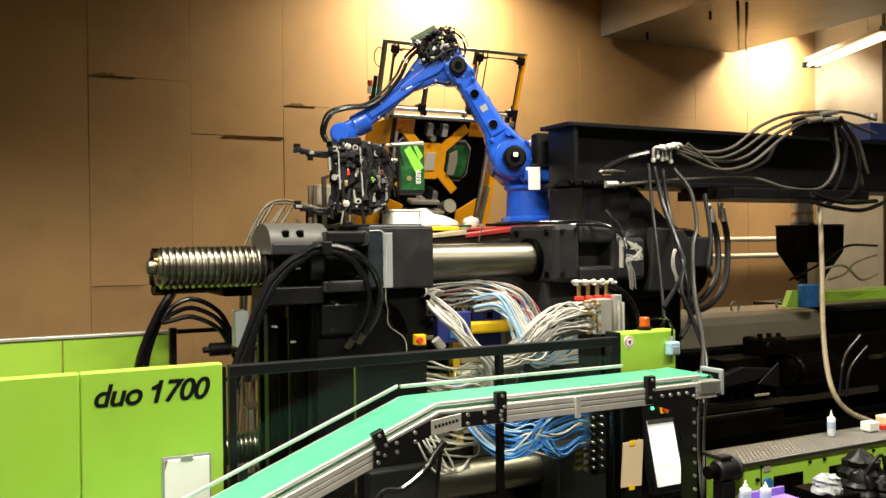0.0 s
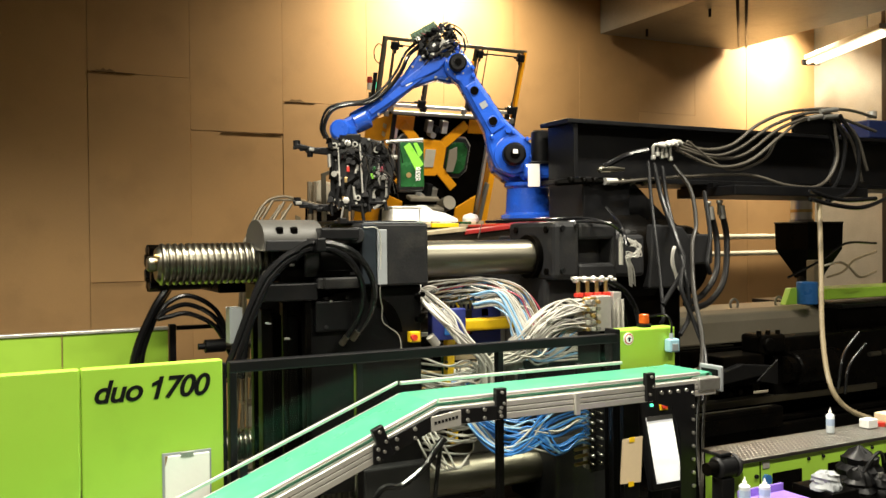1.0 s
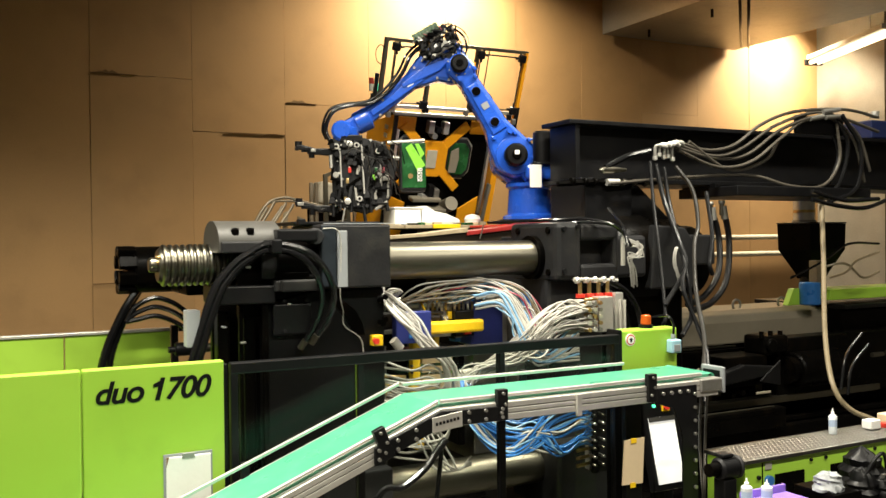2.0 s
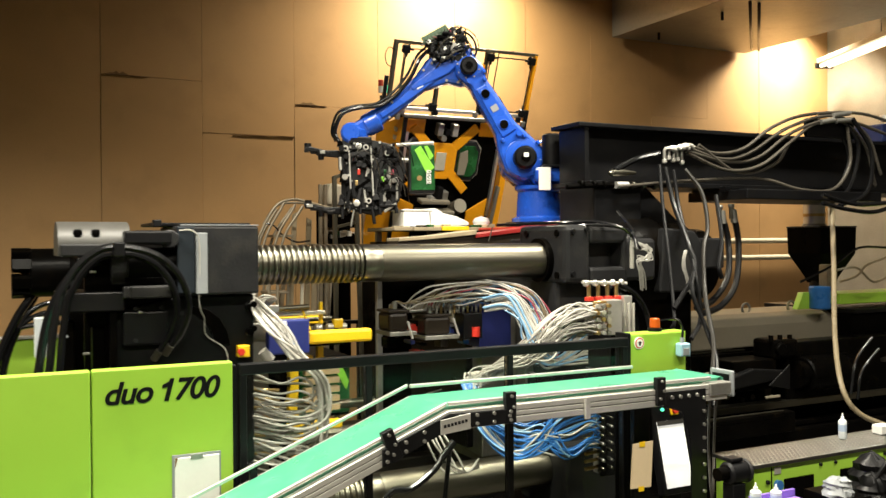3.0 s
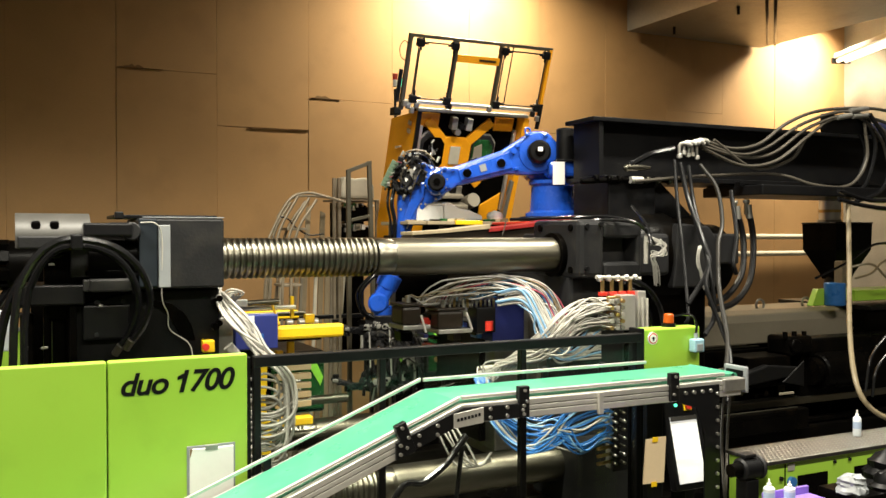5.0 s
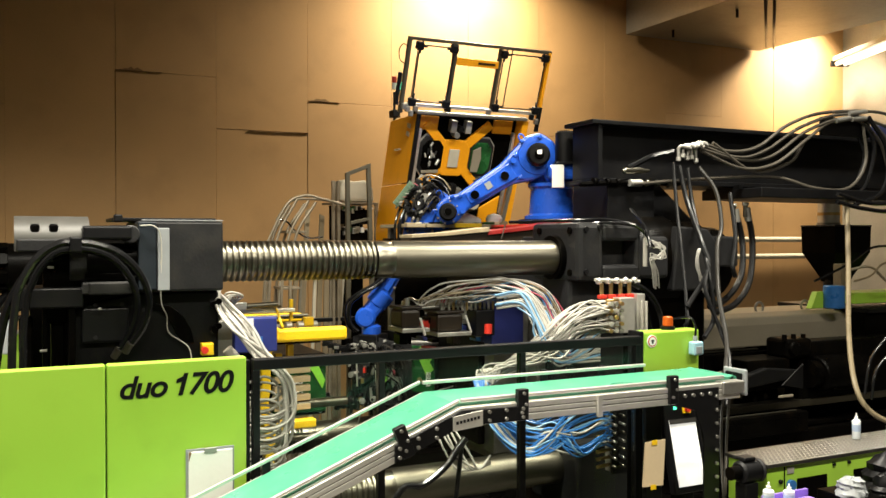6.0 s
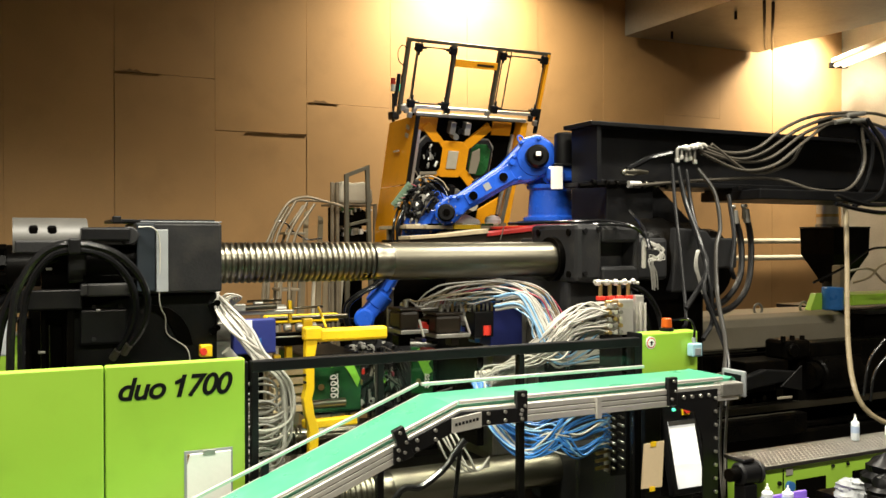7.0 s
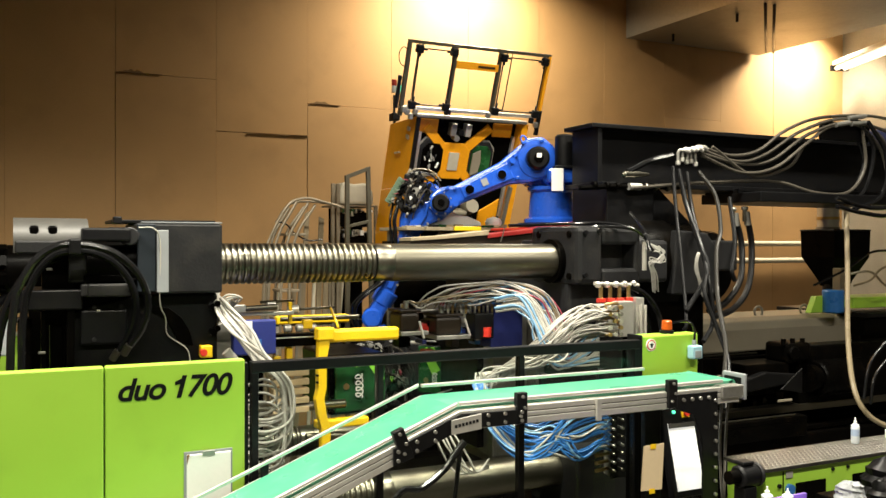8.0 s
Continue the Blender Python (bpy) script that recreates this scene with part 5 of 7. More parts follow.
fore = part("forearm", prism(B(), [(-0.1, -0.1), (-0.13, 0.02), (-0.12, 0.18), (-0.04, 0.25), (0.14, 0.27), (0.28, 0.23), (0.42, 0.16), (0.62, 0.11), (1.0, 0.07), (1.15, 0.07), (1.15, -0.07), (1.0, -0.08), (0.6, -0.02), (0.4, 0.02), (0.2, -0.02), (0.1, -0.1), (0.0, -0.13)], -0.1, 0.06, 0.035), M_blue, robot, local=True)
part("wrist_hub", rod(B(), (1.13, -0.1, 0), (1.13, 0.1, 0), 0.088, bevel=0.02), M_blue, fore)
part("wrist_sleeve", rod(B(), (0.86, -0.02, -0.004), (1.0, -0.02, 0.0), 0.1, 0.095, segs=28, bevel=0.012), M_blue, fore)
part("casting_web", prism(B(), [(0.3, 0.04), (0.62, 0.0), (0.84, -0.02), (0.84, 0.03), (0.62, 0.06), (0.34, 0.12)], 0.058, 0.075, 0.008), M_blue, fore)
part("forearm_label", box(B(), 0.4, 0.46, 0.076, 0.08, 0.05, 0.075, 0), M_paper, fore)
for x, z in ((0.24, 0.19), (0.33, 0.17), (0.2, 0.0), (0.12, -0.06), (0.7, 0.06), (0.78, -0.04)):
    part("bolt", rod(B(), (x, 0.058, z), (x, 0.072, z), 0.011, segs=8), M_steel, fore)
part("side_rib", prism(B(), [(0.02, 0.08), (0.1, 0.16), (0.5, 0.1), (0.5, 0.06), (0.15, 0.04)], 0.055, 0.085, 0.012), M_blue, fore)
for x, z, r, l in ((-0.03, 0.2, 0.05, 0.2), (0.09, 0.23, 0.056, 0.23), (0.02, 0.3, 0.046, 0.21), (0.16, 0.3, 0.04, 0.19)):
    wm = part("wrist_motor", rod(B(), (x, -0.12, z), (x, -0.12 + l, z), r, segs=20, bevel=0.01), M_black, fore, "black wrist motor")
    part("motor_cap", rod(B(), (x, -0.12 + l, z), (x, -0.112 + l, z), r * 0.72, segs=20, bevel=0.002), M_char, wm)
    part("motor_sticker", box(B(), x - 0.016, x + 0.012, -0.112 + l, -0.110 + l, z - 0.004, z + 0.022, 0), M_paper, wm)
for x, z, w, h, t in ((-0.09, 0.26, 0.035, 0.05, 20), (0.07, 0.33, 0.07, 0.03, -12), (0.19, 0.22, 0.03, 0.05, 8), (-0.04, 0.34, 0.045, 0.03, 25), (0.03, 0.12, 0.09, 0.03, 0)):
    part("drive_cover", box(B(), -w, w, -0.06, 0.075, -h, h, 0.012, Matrix.Translation((x, 0, z)) @ Matrix.Rotation(radians(t), 4, "Y")), M_black, fore)
part("bright_ring", lathe(B(), [(0, 0.05), (0.006, 0.05), (0.006, 0.034)], (0.03, 0.1, 0.22), (0.03, 0.112, 0.22), 24), M_steel, fore, "bright machined ring")
part("mount_rail", box(B(), -0.13, 0.24, 0.02, 0.05, 0.355, 0.372, 0.003), M_steel, fore, "bright mounting rail")
rnd = random.Random(3)
for k in range(40):
    x, z = rnd.uniform(-0.12, 0.22), rnd.uniform(0.12, 0.36)
    l, w, t = rnd.uniform(0.01, 0.035), rnd.uniform(0.005, 0.014), rnd.choice((0, 20, -30, 60, 90))
    m = Matrix.Translation((x, 0.08, z)) @ Matrix.Rotation(radians(t), 4, "Y")
    part("fitting", box(B(), -l, l, -0.02, 0.02 + 0.05 * rnd.random(), -w, w, 0.003, m) if k % 3 else rod(B(), (x, 0.06, z), (x, 0.11 + 0.03 * rnd.random(), z), w + 0.004, segs=12), (M_black, M_char, M_black, M_steel, M_black, M_deep, M_black, M_char, M_deep, M_black, M_alu)[k % 11], fore)
for k in range(6):
    a, b = rnd.uniform(-0.12, 0.08), rnd.uniform(0.1, 0.24)
    z = rnd.uniform(0.16, 0.34)
    part("loop_cable", hose(B(), [(a, 0.06, z - 0.08), (a - 0.02, 0.11, z), ((a + b) / 2, 0.13, z + 0.03 * rnd.random()), (b, 0.1, z - 0.02), (b + 0.04, 0.06, z - 0.04)], 0.0055), (M_rubber, M_rubber, M_greyhose)[k % 3], fore)
part("loop_cable", hose(B(), [(-0.1, 0.05, 0.34), (-0.15, 0.06, 0.27), (-0.17, 0.08, 0.18), (-0.13, 0.1, 0.08), (-0.06, 0.12, 0.04)], 0.009), M_rubber, fore, "black cable past the elbow")
part("loop_cable", hose(B(), [(-0.08, 0.05, 0.37), (-0.16, 0.06, 0.31), (-0.2, 0.08, 0.2), (-0.17, 0.1, 0.09)], 0.006), M_conduit, fore, "tan cable past the elbow")
part("terminal_strip", box(B(), -0.02, 0.22, 0.085, 0.1, 0.355, 0.415, 0.003), M_pcb, fore, "grey-green terminal strip")
for k in range(7):
    part("terminal", box(B(), -0.012 + 0.032 * k, 0.008 + 0.032 * k, 0.101, 0.108, 0.37, 0.4, 0.002), M_pcb, fore)
    part("terminal_wire", hose(B(), [(-0.012 + 0.036 * k, 0.07, 0.39), (-0.02 + 0.036 * k, 0.11, 0.37), (-0.03 + 0.03 * k, 0.1, 0.33)], 0.0035), (M_redhose, M_greyhose, M_rubber, M_white)[k % 4], fore)
part("dress_hose", hose(B(), [(0.18, 0.08, 0.3), (0.32, 0.12, 0.26), (0.45, 0.12, 0.17), (0.62, 0.1, 0.1), (0.8, 0.1, 0.08), (0.98, 0.12, 0.15), (1.12, 0.1, 0.17), (1.24, 0.08, 0.08), (1.26, 0.08, -0.02)], 0.017), M_rubber, fore, "thick black dress hose")
part("dress_hose", hose(B(), [(0.2, 0.04, 0.34), (0.34, 0.1, 0.29), (0.47, 0.1, 0.2), (0.64, 0.1, 0.13), (0.82, 0.1, 0.11), (1.0, 0.1, 0.18), (1.14, 0.08, 0.2), (1.26, 0.06, 0.1), (1.28, 0.06, 0.0)], 0.011), M_rubber, fore, "thin black dress hose")

# ---- gripper with its label holders ----
grip = part("gripper", box(B(), -0.13, 0.06, -0.1, 0.1, -0.12, -0.06, 0.01), M_black, robot, "black gripper crowded with cylinders and clamps", local=True)
part("wrist_cup", lathe(B(), [(0, 0.06), (0.02, 0.085), (0.12, 0.08), (0.16, 0.06)], (-0.02, 0, 0.02), (-0.02, 0, -0.15), 28), M_blue, grip, "blue wrist cup")
part("side_plate", prism(B(), [(0.12, -0.08), (-0.02, -0.06), (-0.3, -0.12), (-0.42, -0.3), (-0.36, -0.6), (-0.16, -0.72), (0.08, -0.66), (0.14, -0.4)], 0.06, 0.075, 0.004), M_char, grip)
part("side_plate", prism(B(), [(0.12, -0.08), (-0.02, -0.06), (-0.3, -0.12), (-0.42, -0.3), (-0.36, -0.6), (-0.16, -0.72), (0.08, -0.66), (0.14, -0.4)], -0.3, -0.285, 0.004), M_char, grip)
part("cross_beam", box(B(), 0.08, 0.13, -0.3, 0.08, -0.62, -0.12, 0.006), M_black, grip)
for z in (-0.2, -0.68):
    part("outrigger", prism(B(), [(0.08, z - 0.04), (0.28, z - 0.02), (0.42, z + 0.03), (0.44, z + 0.06), (0.38, z + 0.06), (0.26, z + 0.03), (0.08, z + 0.03)], 0.02, 0.06, 0.008), M_black, grip, "black outrigger arm")
    part("suction_mount", rod(B(), (0.41, 0.03, z + 0.02), (0.41, 0.03, z + 0.09), 0.03, segs=16), M_black, grip)
    part("foot_pad", rod(B(), (0.3, 0.04, z - 0.05), (0.3, 0.04, z + 0.0), 0.025, segs=16), M_rubber, grip)
rnd = random.Random(21)
for k in range(90):
    x, z = rnd.uniform(-0.36, 0.14), rnd.uniform(-0.68, -0.1)
    c = (M_black, M_char, M_black, M_char, M_steel, M_deep, M_black)[k % 7]
    if k % 4 == 0:
        l = rnd.uniform(0.06, 0.18)
        part("cylinder", rod(B(), (x, 0.09, z), (x + rnd.uniform(-0.03, 0.03), 0.1, z - l), rnd.uniform(0.008, 0.017), segs=12), (M_black, M_steel, M_black)[k % 3], grip)
    elif k % 4 == 1:
        part("knob", rod(B(), (x, 0.075, z), (x, 0.1 + 0.06 * rnd.random(), z), rnd.uniform(0.01, 0.028), segs=14, bevel=0.003), c, grip)
    elif k % 4 == 2:
        l, w, t = rnd.uniform(0.03, 0.09), rnd.uniform(0.006, 0.014), radians(rnd.choice((0, 35, -40, 90, 80)))
        part("bracket", box(B(), -l, l, 0.0, rnd.uniform(0.02, 0.05), -w, w, 0.003, Matrix.Translation((x, 0.078, z)) @ Matrix.Rotation(t, 4, "Y")), c, grip)
    else:
        l = rnd.uniform(0.02, 0.035)
        part("clamp", prism(B(), [(x - l, z - 0.02), (x + l, z - 0.025), (x + l * 0.7, z + 0.012), (x + 0.2 * l, z + 0.03), (x - 0.6 * l, z + 0.02)], 0.076, 0.1 + 0.04 * rnd.random(), 0.004), c, grip)
for x, z, c in ((-0.02, -0.36, M_red), (0.0, -0.45, M_brass), (-0.22, -0.42, M_limegreen), (-0.3, -0.36, M_redhose), (-0.24, -0.36, M_trayg), (0.02, -0.6, M_brass)):
    part("marker", box(B(), x - 0.012, x + 0.012, 0.11, 0.13, z - 0.022, z + 0.022, 0.004), c, grip)
for x, z in ((-0.08, -0.15), (-0.1, -0.6), (0.09, -0.16), (-0.26, -0.2)):
    part("roller_ring", rod(B(), (x, 0.09, z), (x, 0.13, z), 0.024, segs=18), M_alu, grip, "bright roller ring")
    part("roller_hub", rod(B(), (x, 0.13, z), (x, 0.136, z), 0.012, segs=14), M_deep, grip)
for k in range(12):
    x = rnd.uniform(-0.3, 0.1)
    z = rnd.uniform(-0.5, -0.15)
    part("air_line", hose(B(), [(x, 0.1, z), (x - 0.05, 0.18, z + 0.08), (x - 0.16, 0.16, z + 0.02), (x - 0.2, 0.1, z - 0.12)], 0.004), M_greyhose if k % 3 == 2 else M_rubber, grip)


def label_holder(x, z, y):
    """A printed green film on a box-shaped holder."""
    t = part("label_holder", box(B(), x - 0.1, x + 0.12, y - 0.3, y, z - 0.22, z + 0.2, 0.02), M_char, grip)
    part("green_film", box(B(), x - 0.1, x + 0.1, y + 0.001, y + 0.008, z - 0.19, z + 0.19, 0.003), M_trayg, t, "printed green film")
    part("film_stripe", prism(B(), [(x - 0.098, z + 0.0), (x - 0.03, z - 0.05), (x + 0.07, z + 0.15), (x + 0.02, z + 0.185)], y + 0.008, y + 0.010, 0), M_limegreen, t, "lime green stripe")
    part("film_stripe", prism(B(), [(x - 0.09, z + 0.1), (x - 0.06, z + 0.06), (x - 0.01, z + 0.18), (x - 0.04, z + 0.185)], y + 0.008, y + 0.010, 0), M_limegreen, t)
    part("film_mark", squiggle(x - 0.05, y + 0.011, z - 0.08, 0.8), M_paper, t, "white looped mark")
    part("film_crest", rod(B(), (x + 0.03, y + 0.008, z - 0.09), (x + 0.03, y + 0.012, z - 0.09), 0.022), M_brass, t)
    return t


# jagged claw tips on the outriggers and a run of bright screws
rnd = random.Random(77)
for z in (-0.2, -0.68):
    for k in range(9):
        x, dz, w = 0.2 + 0.028 * k, 0.006 * k - 0.01 + rnd.uniform(-0.014, 0.014), rnd.uniform(0.016, 0.026)
        part("claw_piece", box(B(), x - w, x + w, 0.0, 0.05 + 0.03 * rnd.random(), z + dz - 0.014, z + dz + 0.014, 0.004, None), (M_black, M_black, M_char, M_steel)[k % 4], grip)
for k in range(22):
    x, z = rnd.uniform(-0.38, 0.13), rnd.uniform(-0.68, -0.1)
    part("screw", rod(B(), (x, 0.07, z), (x, 0.1 + 0.03 * rnd.random(), z), rnd.uniform(0.005, 0.011), segs=8), (M_alu, M_steel)[k % 2], grip)
part("guide_rod", rod(B(), (-0.12, 0.12, -0.14), (-0.14, 0.12, -0.56), 0.008, segs=12), M_alu, grip, "bright guide rod")
part("guide_rod", rod(B(), (0.06, 0.12, -0.2), (0.05, 0.12, -0.5), 0.007, segs=12), M_alu, grip, "bright guide rod")
for x, z in ((-0.02, -0.14), (0.0, -0.62)):
    part("white_clamp", lathe(B(), [(0, 0.026), (0.01, 0.03), (0.02, 0.03), (0.024, 0.014)], (x, 0.11, z), (x, 0.14, z), 6), M_alu, grip, "pale square clamp")

label_holder(-0.56, -0.32, 0.1)
part("holder_bar", rod(B(), (-0.3, 0.02, -0.25), (-0.5, 0.02, -0.25), 0.02), M_alu, grip)
part("holder_bar", rod(B(), (-0.34, 0.02, -0.12), (-0.66, 0.02, -0.1), 0.016), M_alu, grip)

# ---- orange label cabinet behind the robot, leaning forward ----
CAB = Matrix.Translation((3.18, 7.9, 2.69)) @ Matrix.Rotation(radians(20.8), 4, "X")
cab = thing("label_cabinet", "orange and black label magazine cabinet leaning forward", "cabinet", CAB)


def cp(name, bm, mat, label="", parent=None):
    return part(name, bm, mat, parent or cab, label, local=parent is None)


cp("side_panel", prism(B(), [(0.03, 0.37), (0.03, 1.05), (0.63, 1.05 - 0.228), (0.63, 0.37 - 0.228)], -0.245, -0.225, 0.004, Matrix.Rotation(radians(90), 4, "Z")), M_orange)
cp("side_panel", prism(B(), [(0.03, -0.6), (0.03, 0.36), (0.63, 0.36 - 0.228), (0.63, -0.6 - 0.228)], -0.245, -0.225, 0.004, Matrix.Rotation(radians(90), 4, "Z")), M_orange)
cp("front_edge", box(B(), 0.225, 0.262, 0.0, 0.03, -0.6, 1.05, 0.004), M_black)
cp("side_column", box(B(), 1.37, 1.44, 0.0, 0.2, -0.6, 1.05, 0.008), M_orange)
cp("back_panel", box(B(), 0.247, 1.368, 0.12, 0.2, -0.6, 1.045, 0.006), M_deep, "black recessed back")
cp("slide_rail", box(B(), 0.285, 0.315, 0.05, 0.118, 0.2, 0.9, 0.004), M_alu, "aluminium slide rail")
cp("slide_rail", box(B(), 1.33, 1.36, 0.08, 0.12, 0.05, 0.9, 0.004), M_alu, "aluminium slide rail")
cp("handle", rod(B(), (0.2, 0.25, 0.64), (0.2, 0.36, 0.6), 0.01), M_alu)
for z in (0.8, 0.88):
    cp("latch", box(B(), 0.21, 0.224, 0.12, 0.18, z, z + 0.04, 0.003), M_alu)
cxx, cz = 0.7, 0.63
cp("centre_plate", prism(B(), [(cxx - 0.17, cz - 0.1), (cxx - 0.1, cz - 0.19), (cxx + 0.1, cz - 0.19), (cxx + 0.17, cz - 0.1), (cxx + 0.17, cz + 0.1), (cxx + 0.1, cz + 0.17), (cxx - 0.1, cz + 0.17), (cxx - 0.17, cz + 0.1)], 0.07, 0.11, 0.006), M_orange)
for sx, sz, l in ((-1, 1, 0.46), (1, 1, 0.5), (-1, -1, 0.42), (1, -1, 0.45)):
    m = Matrix.Translation((cxx, 0.09, cz)) @ Matrix.Rotation(math.atan2(-sz * 0.95, sx), 4, "Y")
    cp("cross_arm", box(B(), 0.14, l, -0.018, 0.018, -0.045, 0.045, 0.006, m), M_orange)
cp("white_plate", box(B(), cxx - 0.055, cxx + 0.055, 0.06, 0.07, cz - 0.1, cz + 0.08, 0.003), M_sack, "pale square plate")
for x in (0.47, 1.0):
    o = 0.012
    cp("pale_rim", prism(B(), [(x - 0.14 - o, cz - 0.12 - o), (x - 0.08, cz - 0.2 - o), (x + 0.08, cz - 0.2 - o), (x + 0.14 + o, cz - 0.12 - o), (x + 0.14 + o, cz + 0.12 + o), (x + 0.08, cz + 0.2 + o), (x - 0.08, cz + 0.2 + o), (x - 0.14 - o, cz + 0.12 + o)], 0.098, 0.1195, 0.003), M_alu)
    t = cp("octagon_frame", prism(B(), [(x - 0.14, cz - 0.12), (x - 0.08, cz - 0.2), (x + 0.08, cz - 0.2), (x + 0.14, cz - 0.12), (x + 0.14, cz + 0.12), (x + 0.08, cz + 0.2), (x - 0.08, cz + 0.2), (x - 0.14, cz + 0.12)], 0.08, 0.119, 0.008), M_char, "dark octagonal frame with a pale rim")
    cp("label_pad", prism(B(), [(x - 0.11, cz - 0.1), (x - 0.06, cz - 0.16), (x + 0.06, cz - 0.16), (x + 0.11, cz - 0.1), (x + 0.11, cz + 0.1), (x + 0.06, cz + 0.16), (x - 0.06, cz + 0.16), (x - 0.11, cz + 0.1)], 0.066, 0.079, 0.006), M_trayg if x > 0.7 else M_deep, parent=t)
    cp("stack_edge", prism(B(), [(x - 0.1, cz - 0.14), (x - 0.02, cz - 0.14), (x + 0.0, cz + 0.0), (x - 0.02, cz + 0.12), (x - 0.1, cz + 0.08)] if x > 0.7 else [(x - 0.1, cz - 0.17), (x + 0.08, cz - 0.16), (x + 0.08, cz - 0.13), (x - 0.1, cz - 0.14)], 0.052, 0.064, 0.004), M_beige, parent=t)
rnd = random.Random(61)
for k in range(14):
    # cups and springs of the label lifter before the dark pad
    x, z, l = rnd.uniform(0.38, 0.52), rnd.uniform(0.52, 0.74), rnd.uniform(0.02, 0.06)
    cp("lifter_piece", rod(B(), (x, 0.035, z), (x + rnd.uniform(-0.03, 0.03), 0.05, z + l), rnd.uniform(0.006, 0.015), segs=12), (M_alu, M_steel, M_black)[k % 3])
for x, w in ((0.3, 0.2), (1.1, 0.22)):
    cp("corner_patch", box(B(), x, x + w, 0.1, 0.118, 0.88, 1.02, 0.03), M_orange)
    cp("corner_patch", prism(B(), [(x, -0.3), (x + w, -0.3), (x + w, 0.16), (x + (w if x > 0.7 else 0), 0.24), (x, 0.1)], 0.1, 0.118, 0.02), M_orange)
for k, (x, z) in enumerate(((0.64, 0.94), (0.72, 0.92), (0.8, 0.94), (0.68, 0.86), (0.74, 0.3), (0.66, 0.24), (0.8, 0.26))):
    cp("label_gripper", rod(B(), (x, 0.02, z), (x, 0.11, z), 0.03, segs=14) if k % 2 else box(B(), x - 0.03, x + 0.03, 0.03, 0.11, z - 0.06, z + 0.06, 0.006), (M_steel, M_black, M_alu)[k % 3])
cp("clear_tray", box(B(), 0.52, 0.84, -0.02, 0.09, 0.2, 0.24, 0.01), M_beige)
cp("clear_tray", box(B(), 0.5, 0.9, -0.04, 0.08, 0.1, 0.14, 0.01), M_beige)
cp("roller", rod(B(), (0.95, -0.03, 0.2), (0.95, 0.1, 0.12), 0.07), M_beige)
cp("prop", prism(B(), [(1.3, -0.3), (1.36, -0.3), (1.4, 0.4), (1.36, 0.4)], 0.0, 0.05, 0.008), M_steel)
cp("head_rail", box(B(), 0.2, 1.4, -0.03, 0.02, 1.055, 1.085, 0.006), M_steel, "aluminium head rail")
# open profile frame on top
top = 1.735
for z in (1.13, top):
    cp("frame_bar", box(B(), 0.03, 1.55, 0.0, 0.04, z - 0.015, z + 0.015, 0.004), M_alu if z < 1.5 else M_profile)
for x in (0.03, 0.5, 0.98, 1.515):
    cp("frame_post", box(B(), x, x + 0.035, -0.002, 0.042, 1.05 if x in (0.03, 1.515) else 1.13, top, 0.004), (M_profile, M_profile, M_profile, M_orange)[(0.03, 0.5, 0.98, 1.515).index(x)])
cp("frame_post", box(B(), 1.505, 1.55, -0.02, -0.003, 0.95, 1.2, 0.004), M_black)
for x in (0.1, 1.08):
    cp("thin_post", rod(B(), (x + 0.04, 0.02, 1.15), (x + 0.04, 0.02, top), 0.006), M_profile)
for x in (0.12, 0.47, 1.0, 1.46):
    for z in (1.16, top - 0.06):
        cp("corner_clamp", box(B(), x - 0.015, x + 0.055, -0.04, 0.02, z - 0.035, z + 0.04, 0.012), M_black, "black corner clamp")
def bay(x0, x1, z0, z1):
    """A rounded rectangle of thin black rod that holds the label film, with a spider at each corner."""
    r, pts = 0.05, []
    for cx, cz, a0 in ((x1 - r, z1 - r, 0), (x0 + r, z1 - r, 90), (x0 + r, z0 + r, 180), (x1 - r, z0 + r, 270)):
        pts += [(cx + r * math.cos(radians(a0 + d)), -0.012, cz + r * math.sin(radians(a0 + d))) for d in (0, 30, 60, 90)]
    cp("film_rod", hose(B(), pts + pts[:1], 0.0065, 6, 2), M_black, "thin black rod loop")
    for cx, cz in ((x0, z0), (x1, z0), (x0, z1), (x1, z1)):
        sx, sz = (1 if cx == x0 else -1), (1 if cz == z0 else -1)
        for dx, dz in ((0.075 * sx, 0.012 * sz), (0.012 * sx, 0.075 * sz), (-0.045 * sx, 0.02 * sz), (0.03 * sx, -0.04 * sz)):
            cp("spider_leg", rod(B(), (cx, -0.018, cz), (cx + dx, -0.014, cz + dz), 0.014, 0.008, segs=10), M_black)


bay(0.14, 0.49, 1.17, top - 0.05)
bay(1.02, 1.48, 1.17, top - 0.05)
for x, z in ((0.1, 1.1), (0.14, 1.06), (0.06, 1.12), (0.18, 1.11), (1.44, 1.1), (1.5, 1.06), (0.95, 1.12), (0.52, 1.12)):
    cp("hinge_piece", box(B(), x - 0.022, x + 0.022, -0.04, 0.0, z - 0.03, z + 0.025, 0.008), M_black if x * 50 % 2 < 1 else M_steel)
cp("loose_cable", hose(B(), [(0.03, 0.0, 1.66), (-0.03, -0.02, 1.68), (-0.06, -0.02, 1.62), (-0.04, -0.02, 1.54), (0.02, 0.0, 1.5)], 0.004), M_rubber)
cp("side_bar", box(B(), -0.02, 0.012, 0.0, 0.03, 1.12, 1.42, 0.004), M_black)
cp("orange_bar", box(B(), 0.535, 0.98, -0.01, 0.005, top - 0.2, top - 0.13, 0.004), M_orange)
cp("print_bar", box(B(), 0.76, 0.94, -0.015, -0.01, top - 0.175, top - 0.155, 0), M_brown)
cp("chain_link", hose(B(), [(0.5, 0.05, 1.14), (0.52, 0.03, 1.08), (0.49, 0.03, 1.04)], 0.012), M_black)
